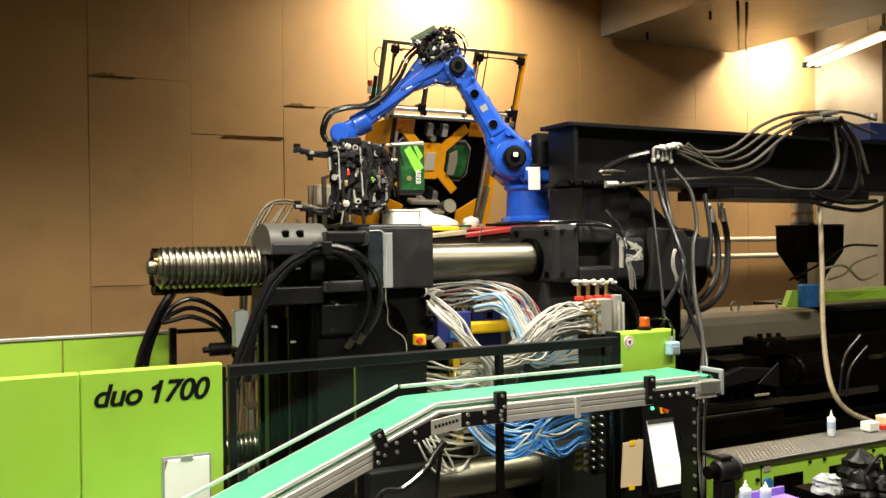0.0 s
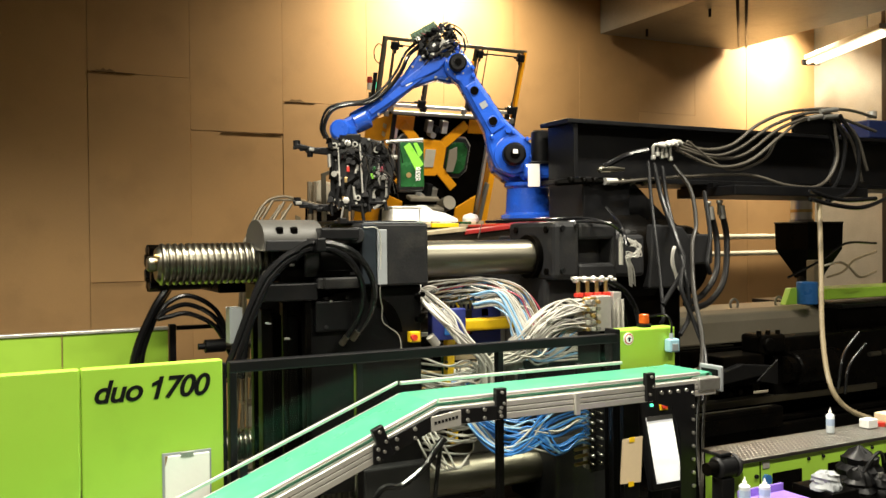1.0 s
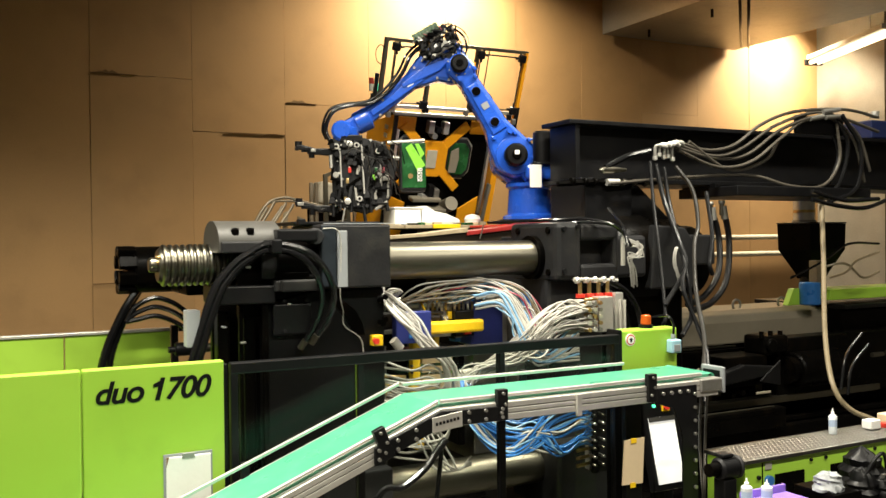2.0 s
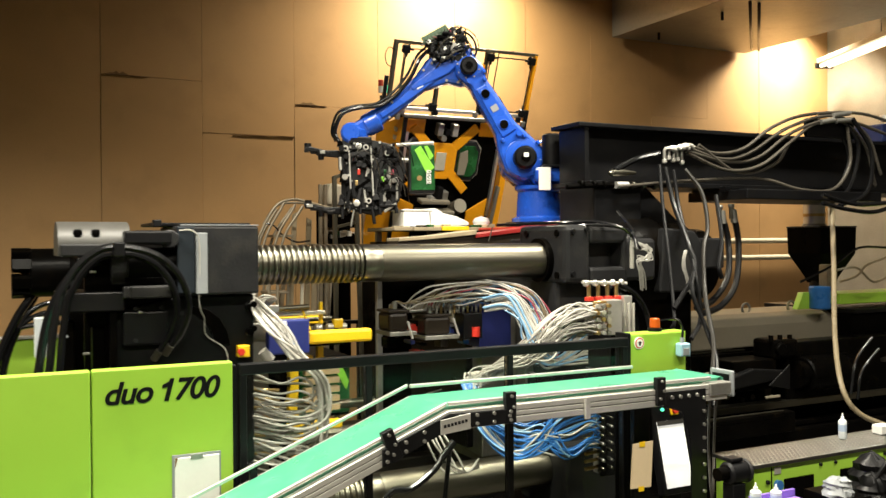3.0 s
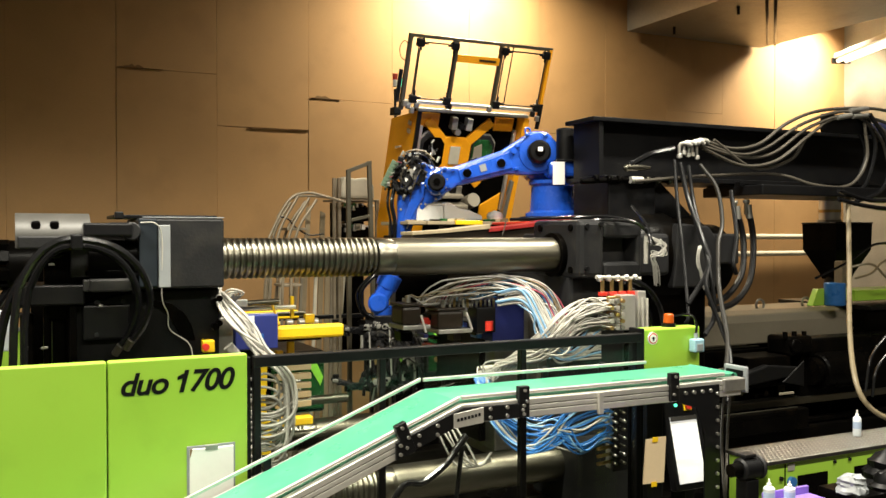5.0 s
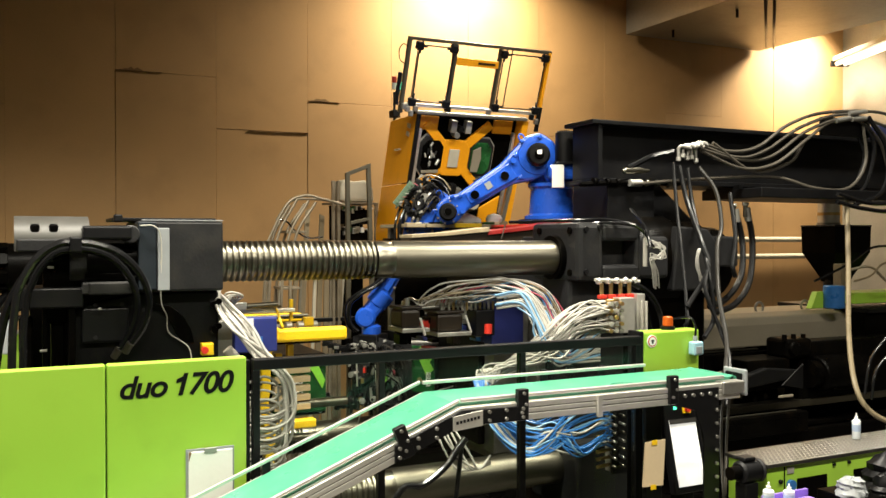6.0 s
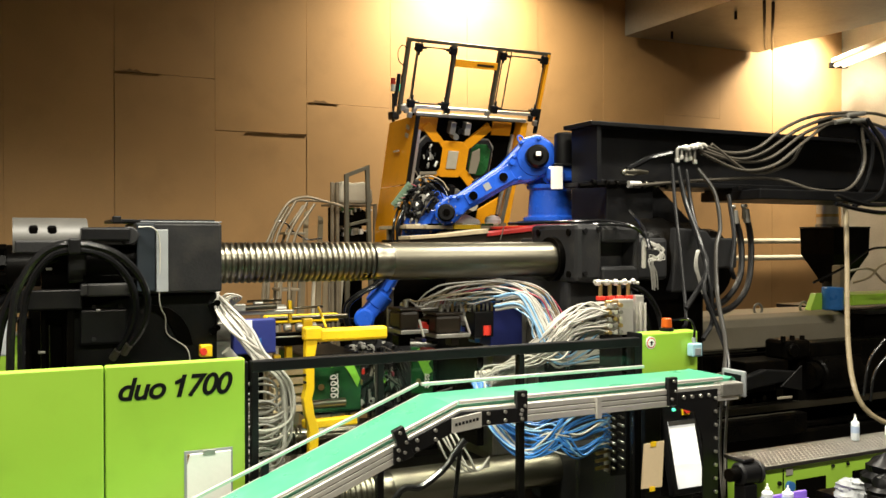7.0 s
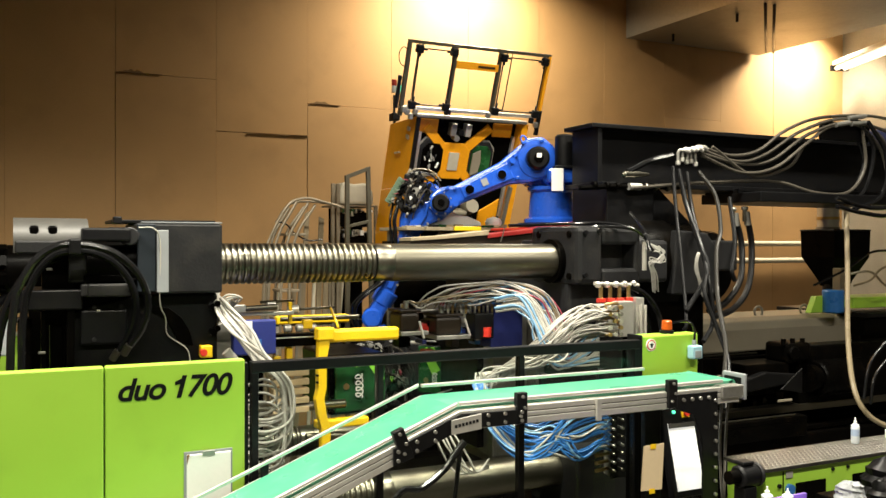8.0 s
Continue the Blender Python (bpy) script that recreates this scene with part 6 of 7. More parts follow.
for x in (0.1, 1.4):
    cp("stand_leg", box(B(), x + 0.2 if x < 1 else x - 0.1, x + 0.3 if x < 1 else x, 0.1, 0.3, -2.88, -0.6, 0.006), M_black)

tower = thing("signal_tower", "slim signal tower with red and green lenses", "signal lamp", pose(3.45, 8.6, 0))
part("mast", rod(B(), (3.617, 8.6, 0.0), (3.617, 8.6, 4.051), 0.014), M_black, tower)
part("mast_bracket", box(B(), 3.579, 3.663, 8.54, 8.66, 3.78, 3.86, 0.01), M_black, tower)
part("red_lens", rod(B(), (3.617, 8.6, 4.152), (3.617, 8.6, 4.212), 0.026), M_red, tower)
part("white_lens", rod(B(), (3.617, 8.6, 4.08), (3.617, 8.6, 4.146), 0.026), M_paper, tower)
part("green_lens", rod(B(), (3.699, 8.58, 4.083), (3.699, 8.58, 4.155), 0.026), M_pgreen, tower, "lit green lens")

# work table between platen and cabinet
table = thing("work_table", "pale work shelf with a yellow edge", "table", pose(3.5, 7.0, 2.6))
part("tabletop", box(B(), 2.95, 4.3, 6.75, 7.35, 2.6, 2.63, 0.005), M_board2, table)
part("yellow_edge", box(B(), 3.38, 3.64, 6.71, 6.748, 2.6, 2.637, 0.004), M_yellow, table)
part("tan_edge", box(B(), 3.12, 3.375, 6.72, 6.748, 2.6, 2.63, 0.004), M_board2, table)
for x, y in ((3.0, 7.3), (4.2, 7.3)):
    part("leg", box(B(), x, x + 0.05, y - 0.05, y, 0, 2.6, 0.004), M_steel, table)
solo("red_tray", box(B(), 3.75, 4.3, 6.17, 6.75, 2.6, 2.622, 0.006), M_red, "thin red tray under the robot's foot", "tray")
solo("red_sheet", prism(B(), [(3.274, 2.563), (3.748, 2.615), (4.053, 2.668), (4.053, 2.64), (3.748, 2.583), (3.274, 2.532)], 5.93, 6.16, 0.003), M_deepred, "sagging red sheet over the platen edge", "sheet")
solo("plywood_sheet", prism(B(), [(2.628, 2.534), (2.925, 2.552), (3.283, 2.593), (3.283, 2.558), (2.925, 2.527), (2.629, 2.509)], 5.93, 6.16, 0.003), M_board2, "warped plywood sheet on the platen edge", "sheet")
part("sloping_arm", prism(B(), [(2.613, 2.471), (2.64, 2.513), (3.266, 2.554), (4.057, 2.636), (4.09, 2.453)], 5.95, 6.15, 0.006), M_brown, fixed, "dark sloping arm of the platen")
part("cable_tail", hose(B(), [(3.402, 5.9, 2.615), (3.388, 5.9, 2.563), (3.368, 5.9, 2.507)], 0.005), M_greyhose, fixed)
solo("drip_tray", prism(B(), [(3.7, 2.59), (4.3, 2.59), (4.3, 2.6), (3.7, 2.6)], 6.17, 6.74, 0), M_deep, "dark drip tray under the robot", "tray")
rnd = random.Random(23)
for k in range(13):
    x, y, w, h = 3.0 + 0.075 * k + rnd.uniform(-0.02, 0.02), rnd.uniform(6.76, 6.82), rnd.uniform(0.02, 0.06), rnd.uniform(0.008, 0.03)
    solo("loose_offcut", box(B(), -w, w, -0.02, 0.02, 0, h, 0.004, pose(x, y, 2.631, 0, 0, rnd.uniform(-30, 30))), (M_board2, M_sack, M_palegrey, M_deep, M_trayg, M_tan)[k % 6], "small plastic or card offcut on the work shelf", "offcut", "offcuts on the shelf")
for k, (x0, x1, h) in enumerate(((3.082, 3.348, 0.14),)):
    bx = thing("white_tub", "white plastic tub on the work shelf", "tub", pose(x0, 7.0, 2.63))
    part("tub_body", box(B(), x0, x1, 6.85, 7.1, 2.63, 2.63 + h, 0.012), M_paper, bx)
    part("tub_lid", box(B(), x0 - 0.008, x1 + 0.008, 6.842, 7.108, 2.63 + h, 2.645 + h, 0.006), M_paper, bx)
bm = B()
prism(bm, [(3.313, 2.635), (3.715, 2.635), (3.721, 2.68), (3.59, 2.73), (3.478, 2.75), (3.395, 2.8), (3.302, 2.79)], 6.85, 7.08, 0.02)
solo("white_bag", bm, M_paper, "crumpled white plastic bag on the work shelf", "bag")
solo("domed_cover", lathe(B(), [(0, 0.02), (0.02, 0.07), (0.05, 0.075), (0.08, 0.06), (0.1, 0.0)], (3.837, 6.85, 2.632), (3.837, 6.85, 2.74)), M_paper, "white domed plastic cover on the shelf", "cover")

# ---- steps and racks behind the machine ----
st = thing("step_ladder", "worn steel step ladder with slanting tube rails", "ladder", pose(2.4, 8.2, 0))
part("rail", hose(B(), [(2.44, 8.2, 2.887), (2.237, 8.2, 2.482), (2.161, 8.2, 1.8), (2.181, 8.2, 0.02)], 0.0135), M_rail, st)
part("rail", hose(B(), [(2.552, 8.2, 2.873), (2.346, 8.2, 2.482), (2.281, 8.2, 1.796), (2.301, 8.2, 0.02)], 0.0135), M_rail, st)
part("rail", hose(B(), [(2.625, 8.2, 2.859), (2.413, 8.2, 2.482), (2.369, 8.2, 1.793), (2.389, 8.2, 0.02)], 0.0135), M_rail, st)
part("rail", hose(B(), [(2.411, 8.35, 2.832), (2.234, 8.35, 2.481), (2.157, 8.35, 1.788), (2.177, 8.35, 0.02)], 0.0135), M_rail, st)
part("rail", hose(B(), [(2.605, 8.5, 2.852), (2.387, 8.5, 2.481), (2.308, 8.5, 1.772), (2.328, 8.5, 0.02)], 0.0135), M_rail, st)
part("handrail", hose(B(), [(2.155, 8.2, 2.482), (2.258, 8.2, 2.696), (2.346, 8.2, 2.837), (2.423, 8.2, 2.898), (2.552, 8.2, 2.922), (2.671, 8.2, 2.898), (2.878, 8.2, 2.847)], 0.013), M_rail, st, "bent tube handrail")
part("handrail", hose(B(), [(2.319, 8.5, 2.686), (2.455, 8.5, 2.872), (2.663, 8.5, 2.904), (2.911, 8.5, 2.881), (3.044, 8.5, 2.838)], 0.012), M_rail, st, "bent tube handrail")
part("cross_tube", hose(B(), [(2.261, 8.25, 2.697), (2.36, 8.25, 2.666), (2.427, 8.25, 2.591), (2.568, 8.25, 2.515), (2.71, 8.25, 2.526)], 0.008), M_rubber, st)
for k in range(9):
    # treads climb between the rails
    part("tread", box(B(), 2.1 + 0.03 * k, 2.3 + 0.03 * k, 8.22, 8.48, 0.4 + 0.27 * k, 0.425 + 0.27 * k, 0.004), M_rail, st)
gate = thing("gate_frame", "grey steel tube gate frame standing behind the machine", "gate", pose(3.0, 8.0, 0))
for (x0, z0), (x1, z1) in (((2.9, 0.0), (2.884, 3.127)), ((3.19, 0.0), (3.097, 3.227))):
    part("upright", prism(B(), [(x0 - 0.02, z0), (x0 + 0.02, z0), (x1 + 0.02, z1), (x1 - 0.02, z1)], 8.0, 8.04, 0.004), M_profile, gate)
part("top_bar", prism(B(), [(2.864, 3.1), (3.117, 3.2), (3.117, 3.238), (2.864, 3.138)], 7.998, 8.042, 0.003), M_profile, gate)
part("mid_bar", prism(B(), [(2.91, 2.64), (3.1, 2.685), (3.1, 2.715), (2.91, 2.67)], 8.0, 8.04, 0.003), M_profile, gate)
rack = thing("tool_rack", "steel rack with dark bins and a pale sack on top", "rack", pose(3.2, 8.8, 0))
for x in (2.93, 2.985, 3.4):
    part("upright", box(B(), x, x + 0.032, 8.6, 8.64, 0, 3.1 if x < 3.2 else 2.88, 0.004), M_rail, rack)
part("shelf", box(B(), 2.95, 3.43, 8.6, 9.0, 2.865, 2.885, 0.004), M_rail, rack)
part("shelf", box(B(), 2.95, 3.43, 8.6, 9.0, 2.42, 2.44, 0.004), M_rail, rack)
part("back_sheet", box(B(), 3.02, 3.4, 8.96, 8.98, 1.2, 2.86, 0.004), M_deep, rack, "dark back sheet")
for z in (2.45, 2.66):
    part("bin", box(B(), 3.03, 3.38, 8.66, 8.9, z, z + 0.15, 0.01), M_deep, rack, "dark bin")
rnd = random.Random(12)
for k in range(26):
    x, z = rnd.uniform(3.05, 3.34), (2.605, 2.82)[k % 2]
    part("bin_piece", box(B(), x, x + rnd.uniform(0.015, 0.05), 8.62, 8.7, z - rnd.uniform(0.0, 0.06), z + 0.03 * rnd.random(), 0.004), (M_beige, M_trayg, M_paper, M_deep, M_steel)[k % 5], rack)
solo("pale_sack", prism(B(), [(3.02, 2.89), (3.4, 2.89), (3.39, 3.04), (3.31, 3.12), (3.18, 3.1), (3.06, 3.125), (3.01, 3.02)], 8.62, 8.9, 0.03), M_sack, "pale folded sack lying on the rack", "sack")
lean = thing("leaning_planks", "pale planks and profiles leaning behind the machine", "planks", pose(2.6, 8.8, 0))
rnd = random.Random(9)
for k in range(15):
    # boards of uneven width, each with its own lean
    x, w, tilt, h = 2.25 + 0.066 * k, rnd.uniform(0.025, 0.06), rnd.uniform(0.04, 0.3), (2.5, 2.2, 2.82, 2.35, 2.74)[k % 5] if k > 5 else rnd.uniform(2.0, 2.45)
    y = 8.72 + 0.03 * (k % 4)
    part("plank", prism(B(), [(x - tilt, 0), (x - tilt + w, 0), (x + w, h), (x, h + rnd.uniform(-0.03, 0.03))], y, y + 0.025, 0.003), (M_board2, M_beige, M_board2, M_sack, M_conduit)[k % 5], lean)

# added cabinet, a dark backdrop behind the mould
rc = thing("backdrop_cabinet", "black cabinet added as a dark backdrop behind the mould", "cabinet", pose(3.7, 8.1, 0))
part("body", box(B(), 3.305, 4.275, 7.9, 8.4, 0, 2.33, 0.012), M_deep, rc)
for a, b in ((3.325, 3.761), (3.786, 4.244)):
    part("cabinet_door", box(B(), a, b, 7.885, 7.898, 0.1, 2.3, 0.004), M_deep, rc)
    part("handle", box(B(), b - 0.06, b - 0.04, 7.865, 7.884, 1.55, 1.7, 0.004), M_steel, rc, "steel handle")

# ---- hoses over the beam ----
hs = thing("hydraulic_hose_set", "grey hydraulic hoses looping over the black beam", "hoses", pose(5.1, 5.6, 3.2))
rnd = random.Random(44)
for k in range(5):
    # each union: a drop leg, hexagon nuts and an elbow towards its hose
    x, j = 4.76 + 0.045 * k, rnd.uniform(-0.012, 0.012)
    low, top = 3.12 + 0.025 * (k % 2) + j, 3.225 + 0.01 * k - abs(j)
    part("union", rod(B(), (x, 5.5, low), (x + j, 5.5, top), 0.014, segs=12), M_steel, hs, "bright steel hose union")
    part("hex_nut", rod(B(), (x, 5.5, low + 0.005), (x, 5.5, low + 0.035), 0.021, segs=6, bevel=0.002), M_alu, hs)
    part("elbow", hose(B(), [(x + j, 5.5, top - 0.01), (x + j + 0.015, 5.492, top + 0.014), (x + j + 0.05, 5.475, top + 0.012), (x + 0.09, 5.46, top + j)], 0.014), M_alu if k % 2 else M_steel, hs)
    part("hex_nut", rod(B(), (x + 0.05, 5.475, top + 0.012), (x + 0.08, 5.463, top + 0.004), 0.02, segs=6, bevel=0.002), M_steel, hs)
for f, g in (((6.556, 5.38, 3.591), (6.771, 5.38, 3.624)), ((6.591, 5.38, 3.544), (6.792, 5.38, 3.565)), ((6.402, 5.38, 3.522), (6.57, 5.38, 3.552))):
    part("ferrule", rod(B(), f, g, 0.021, segs=14), M_steel, hs, "bright hose ferrule")
lines = [
    [(4.971, 5.5, 3.261), (5.364, 5.5, 3.177), (5.628, 5.45, 3.231), (6.03, 5.4, 3.46), (6.58, 5.4, 3.59), (7.017, 5.4, 3.439), (7.205, 5.4, 3.09)],
    [(4.971, 5.5, 3.23), (5.426, 5.5, 3.156), (5.724, 5.45, 3.197), (6.097, 5.4, 3.43), (6.616, 5.4, 3.557), (6.979, 5.4, 3.361), (7.129, 5.4, 2.985)],
    [(5, 5.5, 3.208), (5.426, 5.5, 3.086), (5.756, 5.45, 3.132), (6.063, 5.4, 3.342), (6.37, 5.4, 3.513), (6.796, 5.4, 3.553), (7.32, 5.4, 3.455)],
    [(4.971, 5.5, 3.284), (5.302, 5.5, 3.221), (5.564, 5.45, 3.266), (5.832, 5.4, 3.449), (6.232, 5.4, 3.578), (6.869, 5.4, 3.633), (7.32, 5.4, 3.584)],
    [(4.358, 5.55, 2.928), (5.106, 5.55, 2.995), (5.809, 5.5, 3.023), (6.164, 5.4, 2.935), (6.58, 5.4, 2.946), (6.796, 5.4, 3.177), (6.759, 5.4, 3.501)],
    [(5.119, 5.5, 3.282), (5.552, 5.5, 3.067), (5.974, 5.5, 3.154), (6.142, 5.5, 3.331)],
]
for l in lines:
    part("hose", hose(B(), l, 0.0145), M_greyhose, hs)
for l in ([(6.723, 5.4, 3.549), (6.906, 5.4, 3.332), (6.796, 5.4, 2.976), (6.58, 5.4, 2.847)], [(6.769, 5.35, 3.57), (7.011, 5.35, 3.282), (6.952, 5.35, 2.928), (6.59, 5.35, 2.796)], [(6.713, 5.45, 3.519), (6.844, 5.45, 3.233), (6.727, 5.45, 2.977)], [(6.32, 5.3, 2.814), (6.67, 5.3, 2.761), (7.034, 5.3, 2.751), (7.492, 5.3, 2.886)], [(6.201, 5.2, 2.879), (6.614, 5.2, 2.805), (7.049, 5.2, 2.823)]):
    part("hose", hose(B(), l, 0.019), M_rubber, hs, "black rubber hose")
part("clamp_plate", box(B(), 6.29, 6.895, 5.43, 5.47, 3.4, 3.56, 0.01), M_black, hs)
# falling hoses in front of the fixed platen
for l, r, mm in (
    ([(4.709, 5.5, 3.106), (4.652, 5.4, 2.787), (4.534, 5.2, 2.393), (4.412, 5, 1.944), (4.386, 5, 1.863)], 0.014, M_braid),
    ([(4.766, 5.5, 3.085), (4.765, 5.4, 2.789), (4.636, 5.1, 2.479), (4.61, 5, 2.271), (4.412, 5, 2.006)], 0.02, M_braid),
    ([(4.971, 5.5, 3.079), (5.056, 5.4, 2.885), (5.021, 5.3, 2.611), (4.886, 5.2, 2.435), (4.615, 4.9, 2.109), (4.505, 4.7, 1.766), (4.288, 4.5, 1.533)], 0.017, M_darkhose),
    ([(4.853, 5.5, 3.066), (4.822, 5.4, 2.745), (4.6, 5, 2.312), (4.572, 4.9, 1.946), (4.39, 4.8, 1.801)], 0.017, M_braid),
    ([(5.302, 5.5, 2.872), (5.169, 5.3, 2.523), (5.042, 5.2, 2.302), (5.071, 5.2, 2.204)], 0.018, M_braid),
    ([(5.461, 5.6, 2.738), (5.537, 5.6, 2.476), (5.426, 5.5, 2.195), (5.175, 5.4, 2.021), (4.904, 5.3, 1.969)], 0.026, M_braid),
    ([(5.588, 5.6, 2.754), (5.652, 5.6, 2.476), (5.52, 5.5, 2.146), (5.266, 5.4, 1.973), (4.945, 5.3, 1.919)], 0.026, M_braid),
    ([(4.554, 4.95, 2.273), (4.497, 4.9, 2.112), (4.547, 4.8, 1.834), (4.434, 4.6, 1.663), (4.217, 4.4, 1.404)], 0.016, M_braid),
):
    part("falling_hose", hose(B(), l, r), mm, hs)
part("ferrule", rod(B(), (5.474, 5.6, 2.643), (5.461, 5.6, 2.752), 0.03, segs=16), M_steel, hs, "bright hose ferrule")
part("ferrule", rod(B(), (5.607, 5.6, 2.653), (5.588, 5.6, 2.763), 0.03, segs=16), M_steel, hs, "bright hose ferrule")
for a, b in (((5.439, 5.6, 2.768), (5.446, 5.6, 2.683)), ((5.572, 5.6, 2.78), (5.572, 5.6, 2.684))):
    part("hose_fitting", rod(B(), a, b, 0.02, segs=12), M_bare, hs, "bright hose fitting")
    part("fitting_nut", rod(B(), a, Vector(a) + Vector((0, 0, 0.03)), 0.028, segs=6), M_steel, hs)
# pipes lying along the lower flange
for x in (4.0, 4.12, 4.22, 4.5, 4.6, 4.72):
    part("pipe_nut", rod(B(), (x, 5.59, 2.942), (x + 0.035, 5.59, 2.943), 0.03, segs=6), M_bare if x > 4.3 else M_deep, hs)
part("cone", lathe(B(), [(0, 0.012), (0.02, 0.028), (0.12, 0.03), (0.2, 0.02), (0.26, 0.012)], (4.287, 5.6, 3.035), (4.65, 5.6, 3.048)), M_bare, hs, "steel hose cone")
part("flange_pipe", hose(B(), [(3.888, 5.6, 2.918), (4.233, 5.6, 2.941), (4.481, 5.6, 2.944), (4.853, 5.6, 2.949)], 0.02), M_deep, hs)
part("white_sleeve", rod(B(), (4.33, 5.57, 2.94), (4.445, 5.57, 2.941), 0.028), M_alu, hs, "pale sleeve")
part("dark_pipe", hose(B(), [(4.342, 5.6, 3.055), (4.565, 5.6, 3.153), (4.752, 5.55, 3.202)], 0.025), M_rubber, hs)
wp = thing("cable_coil", "small coil of pale cable tied to the platen", "cable", pose(4.15, 5.1, 2.3))
rnd = random.Random(8)
for k in range(12):
    a, c = rnd.uniform(-0.025, 0.025), rnd.uniform(-0.03, 0.03)
    part("strand", hose(B(), [(4.1, 5.11, 2.5 + a), (4.15 + a, 5.06, 2.46 + c), (4.22 + c, 5.05, 2.45 + a), (4.23 + a, 5.05, 2.38 + c), (4.14 + c, 5.06, 2.37 + a), (4.17 + a, 5.07, 2.29 + c), (4.21 + a, 5.1, 2.16 + c)], 0.0045), M_clearhose, wp)
part("strap", box(B(), 4.1, 4.12, 5.09, 5.12, 2.3, 2.5, 0.003), M_white, wp)
for k in range(6):
    a = rnd.uniform(-0.02, 0.02)
    part("strand", hose(B(), [(4.636, 5.1, 2.415), (4.6 + a, 5.08, 2.42), (4.58 + a, 5.08, 2.32 + a), (4.63 + a, 5.08, 2.2 - 0.02 * k)], 0.0045), M_clearhose, wp)
bc = thing("black_cable", "black cables across the top of the fixed platen", "cable", pose(4.0, 5.3, 2.62))
part("cable", hose(B(), [(3.44, 5.9, 2.631), (3.625, 5.4, 2.636), (3.83, 5.2, 2.642), (4.005, 5.1, 2.601), (4.116, 5.08, 2.52)], 0.012), M_rubber, bc)
part("cable", hose(B(), [(3.655, 5.3, 2.602), (3.818, 5.15, 2.617), (4.055, 5.1, 2.581), (4.142, 5.05, 2.439)], 0.012), M_rubber, bc)
part("cable", hose(B(), [(4.214, 5.4, 2.727), (4.106, 5.1, 2.582), (4.092, 5.02, 2.439)], 0.014), M_rubber, bc)

# tan conduit in front of the hopper
solo("conduit", hose(B(), [(6.583, 5.42, 2.872), (6.458, 5.3, 2.281), (6.228, 5.1, 1.681), (6.068, 4.9, 1.302), (6.138, 4.8, 1.11), (6.371, 4.7, 0.995)], 0.021), M_conduit, "tan flexible conduit hanging in front of the hopper", "conduit")
for l, mm, n in (([(6.29, 4.8, 1.708), (6.106, 4.8, 1.538), (6.041, 4.8, 1.274)], M_rubber, "black"), ([(6.371, 4.8, 1.613), (6.171, 4.8, 1.444), (6.119, 4.8, 1.223)], M_rubber, "black"), ([(6.735, 5.9, 2.104), (7.068, 5.8, 2.261), (7.417, 5.8, 2.419), (7.862, 5.8, 2.417)], M_rubber, "black"), ([(7.068, 5.8, 2.207), (7.25, 5.7, 2.234), (7.485, 5.7, 2.096), (7.726, 5.7, 2.146)], M_conduit, "tan"), ([(7.144, 5.8, 2.099), (7.25, 5.7, 2.155), (7.406, 5.7, 2.259), (7.726, 5.7, 2.337)], M_conduit, "tan")):
    solo("loose_cable", hose(B(), l, 0.012), mm, n + " cable looping beside the hopper", "cable", "loose cables")

# blue lamp housing and dark column at the far right
bl = thing("blue_unit", "blue steel drive unit above the hoses", "machine part", pose(7.4, 5.9, 3.45))
part("body", box(B(), 7.7, 8.6, 5.75, 6.1, 3.45, 3.63, 0.015), M_darkblue, bl)
part("knob", rod(B(), (7.8, 5.8, 3.66), (7.8, 5.8, 3.72), 0.05), M_alu, bl)
solo("dark_column", box(B(), 13.02, 13.29, 9.2, 9.5, 0, 7.2, 0.02), M_brown, "dark brown steel column by the wall", "column", kind="structure")

# ---- operator side ----
plat = thing("service_platform", "green machine base topped with steel tread plate", "platform", pose(4.4, 3.7, 0))
PZ = 1.295
part("body", box(B(), 3.615, 7.0, 3.475, 3.484, 0.1, PZ - 0.02, 0.006), M_green, plat, "green front panel with dark openings")
part("end_panel", box(B(), 3.615, 3.645, 3.485, 3.76, 0.1, PZ - 0.02, 0.006), M_green, plat)
part("tread_plate", box(B(), 3.6, 7.0, 3.455, 3.775, PZ - 0.02, PZ, 0.003), M_tread, plat, "steel tread plate")
lug = B()
for i in range(112):
    for j in range(16):
        # rows stagger, and each leans the other way
        x, y = 3.612 + 0.03 * i + 0.015 * (j % 2), 3.466 + 0.0195 * j
        a = radians(40 if j % 2 else -40)
        q = [Vector((0.0125 * math.cos(a), 0.0125 * math.sin(a), 0)), Vector((-0.0045 * math.sin(a), 0.0045 * math.cos(a), 0))]
        c = Vector((x, y, PZ))
        vs = [lug.verts.new(c + q[0]), lug.verts.new(c + q[1]), lug.verts.new(c - q[0]), lug.verts.new(c - q[1]), lug.verts.new(c + Vector((0, 0, 0.0025)))]
        for k in range(4):
            lug.faces.new((vs[k], vs[(k + 1) % 4], vs[4]))
part("tread_pattern", lug, M_lug, plat, "raised tread lugs", kind="stuff")
part("panel_joint", box(B(), 3.738, 3.744, 3.471, 3.476, 0.1, PZ - 0.03, 0), M_deep, plat)
part("data_plate", box(B(), 3.76, 3.81, 3.469, 3.475, 1.225, 1.262, 0.002), M_alu, plat)
for x in (4.12, 4.24, 4.66):
    part("screw", rod(B(), (x, 3.465, 1.238), (x, 3.476, 1.238), 0.01, segs=10), M_black, plat)
for x0, x1 in ((3.835, 4.065), (4.28, 4.56), (4.75, 5.1)):
    part("opening", box(B(), x0, x1, 3.467, 3.477, 0.75, 1.192, 0.008), M_deep, plat, "dark opening")
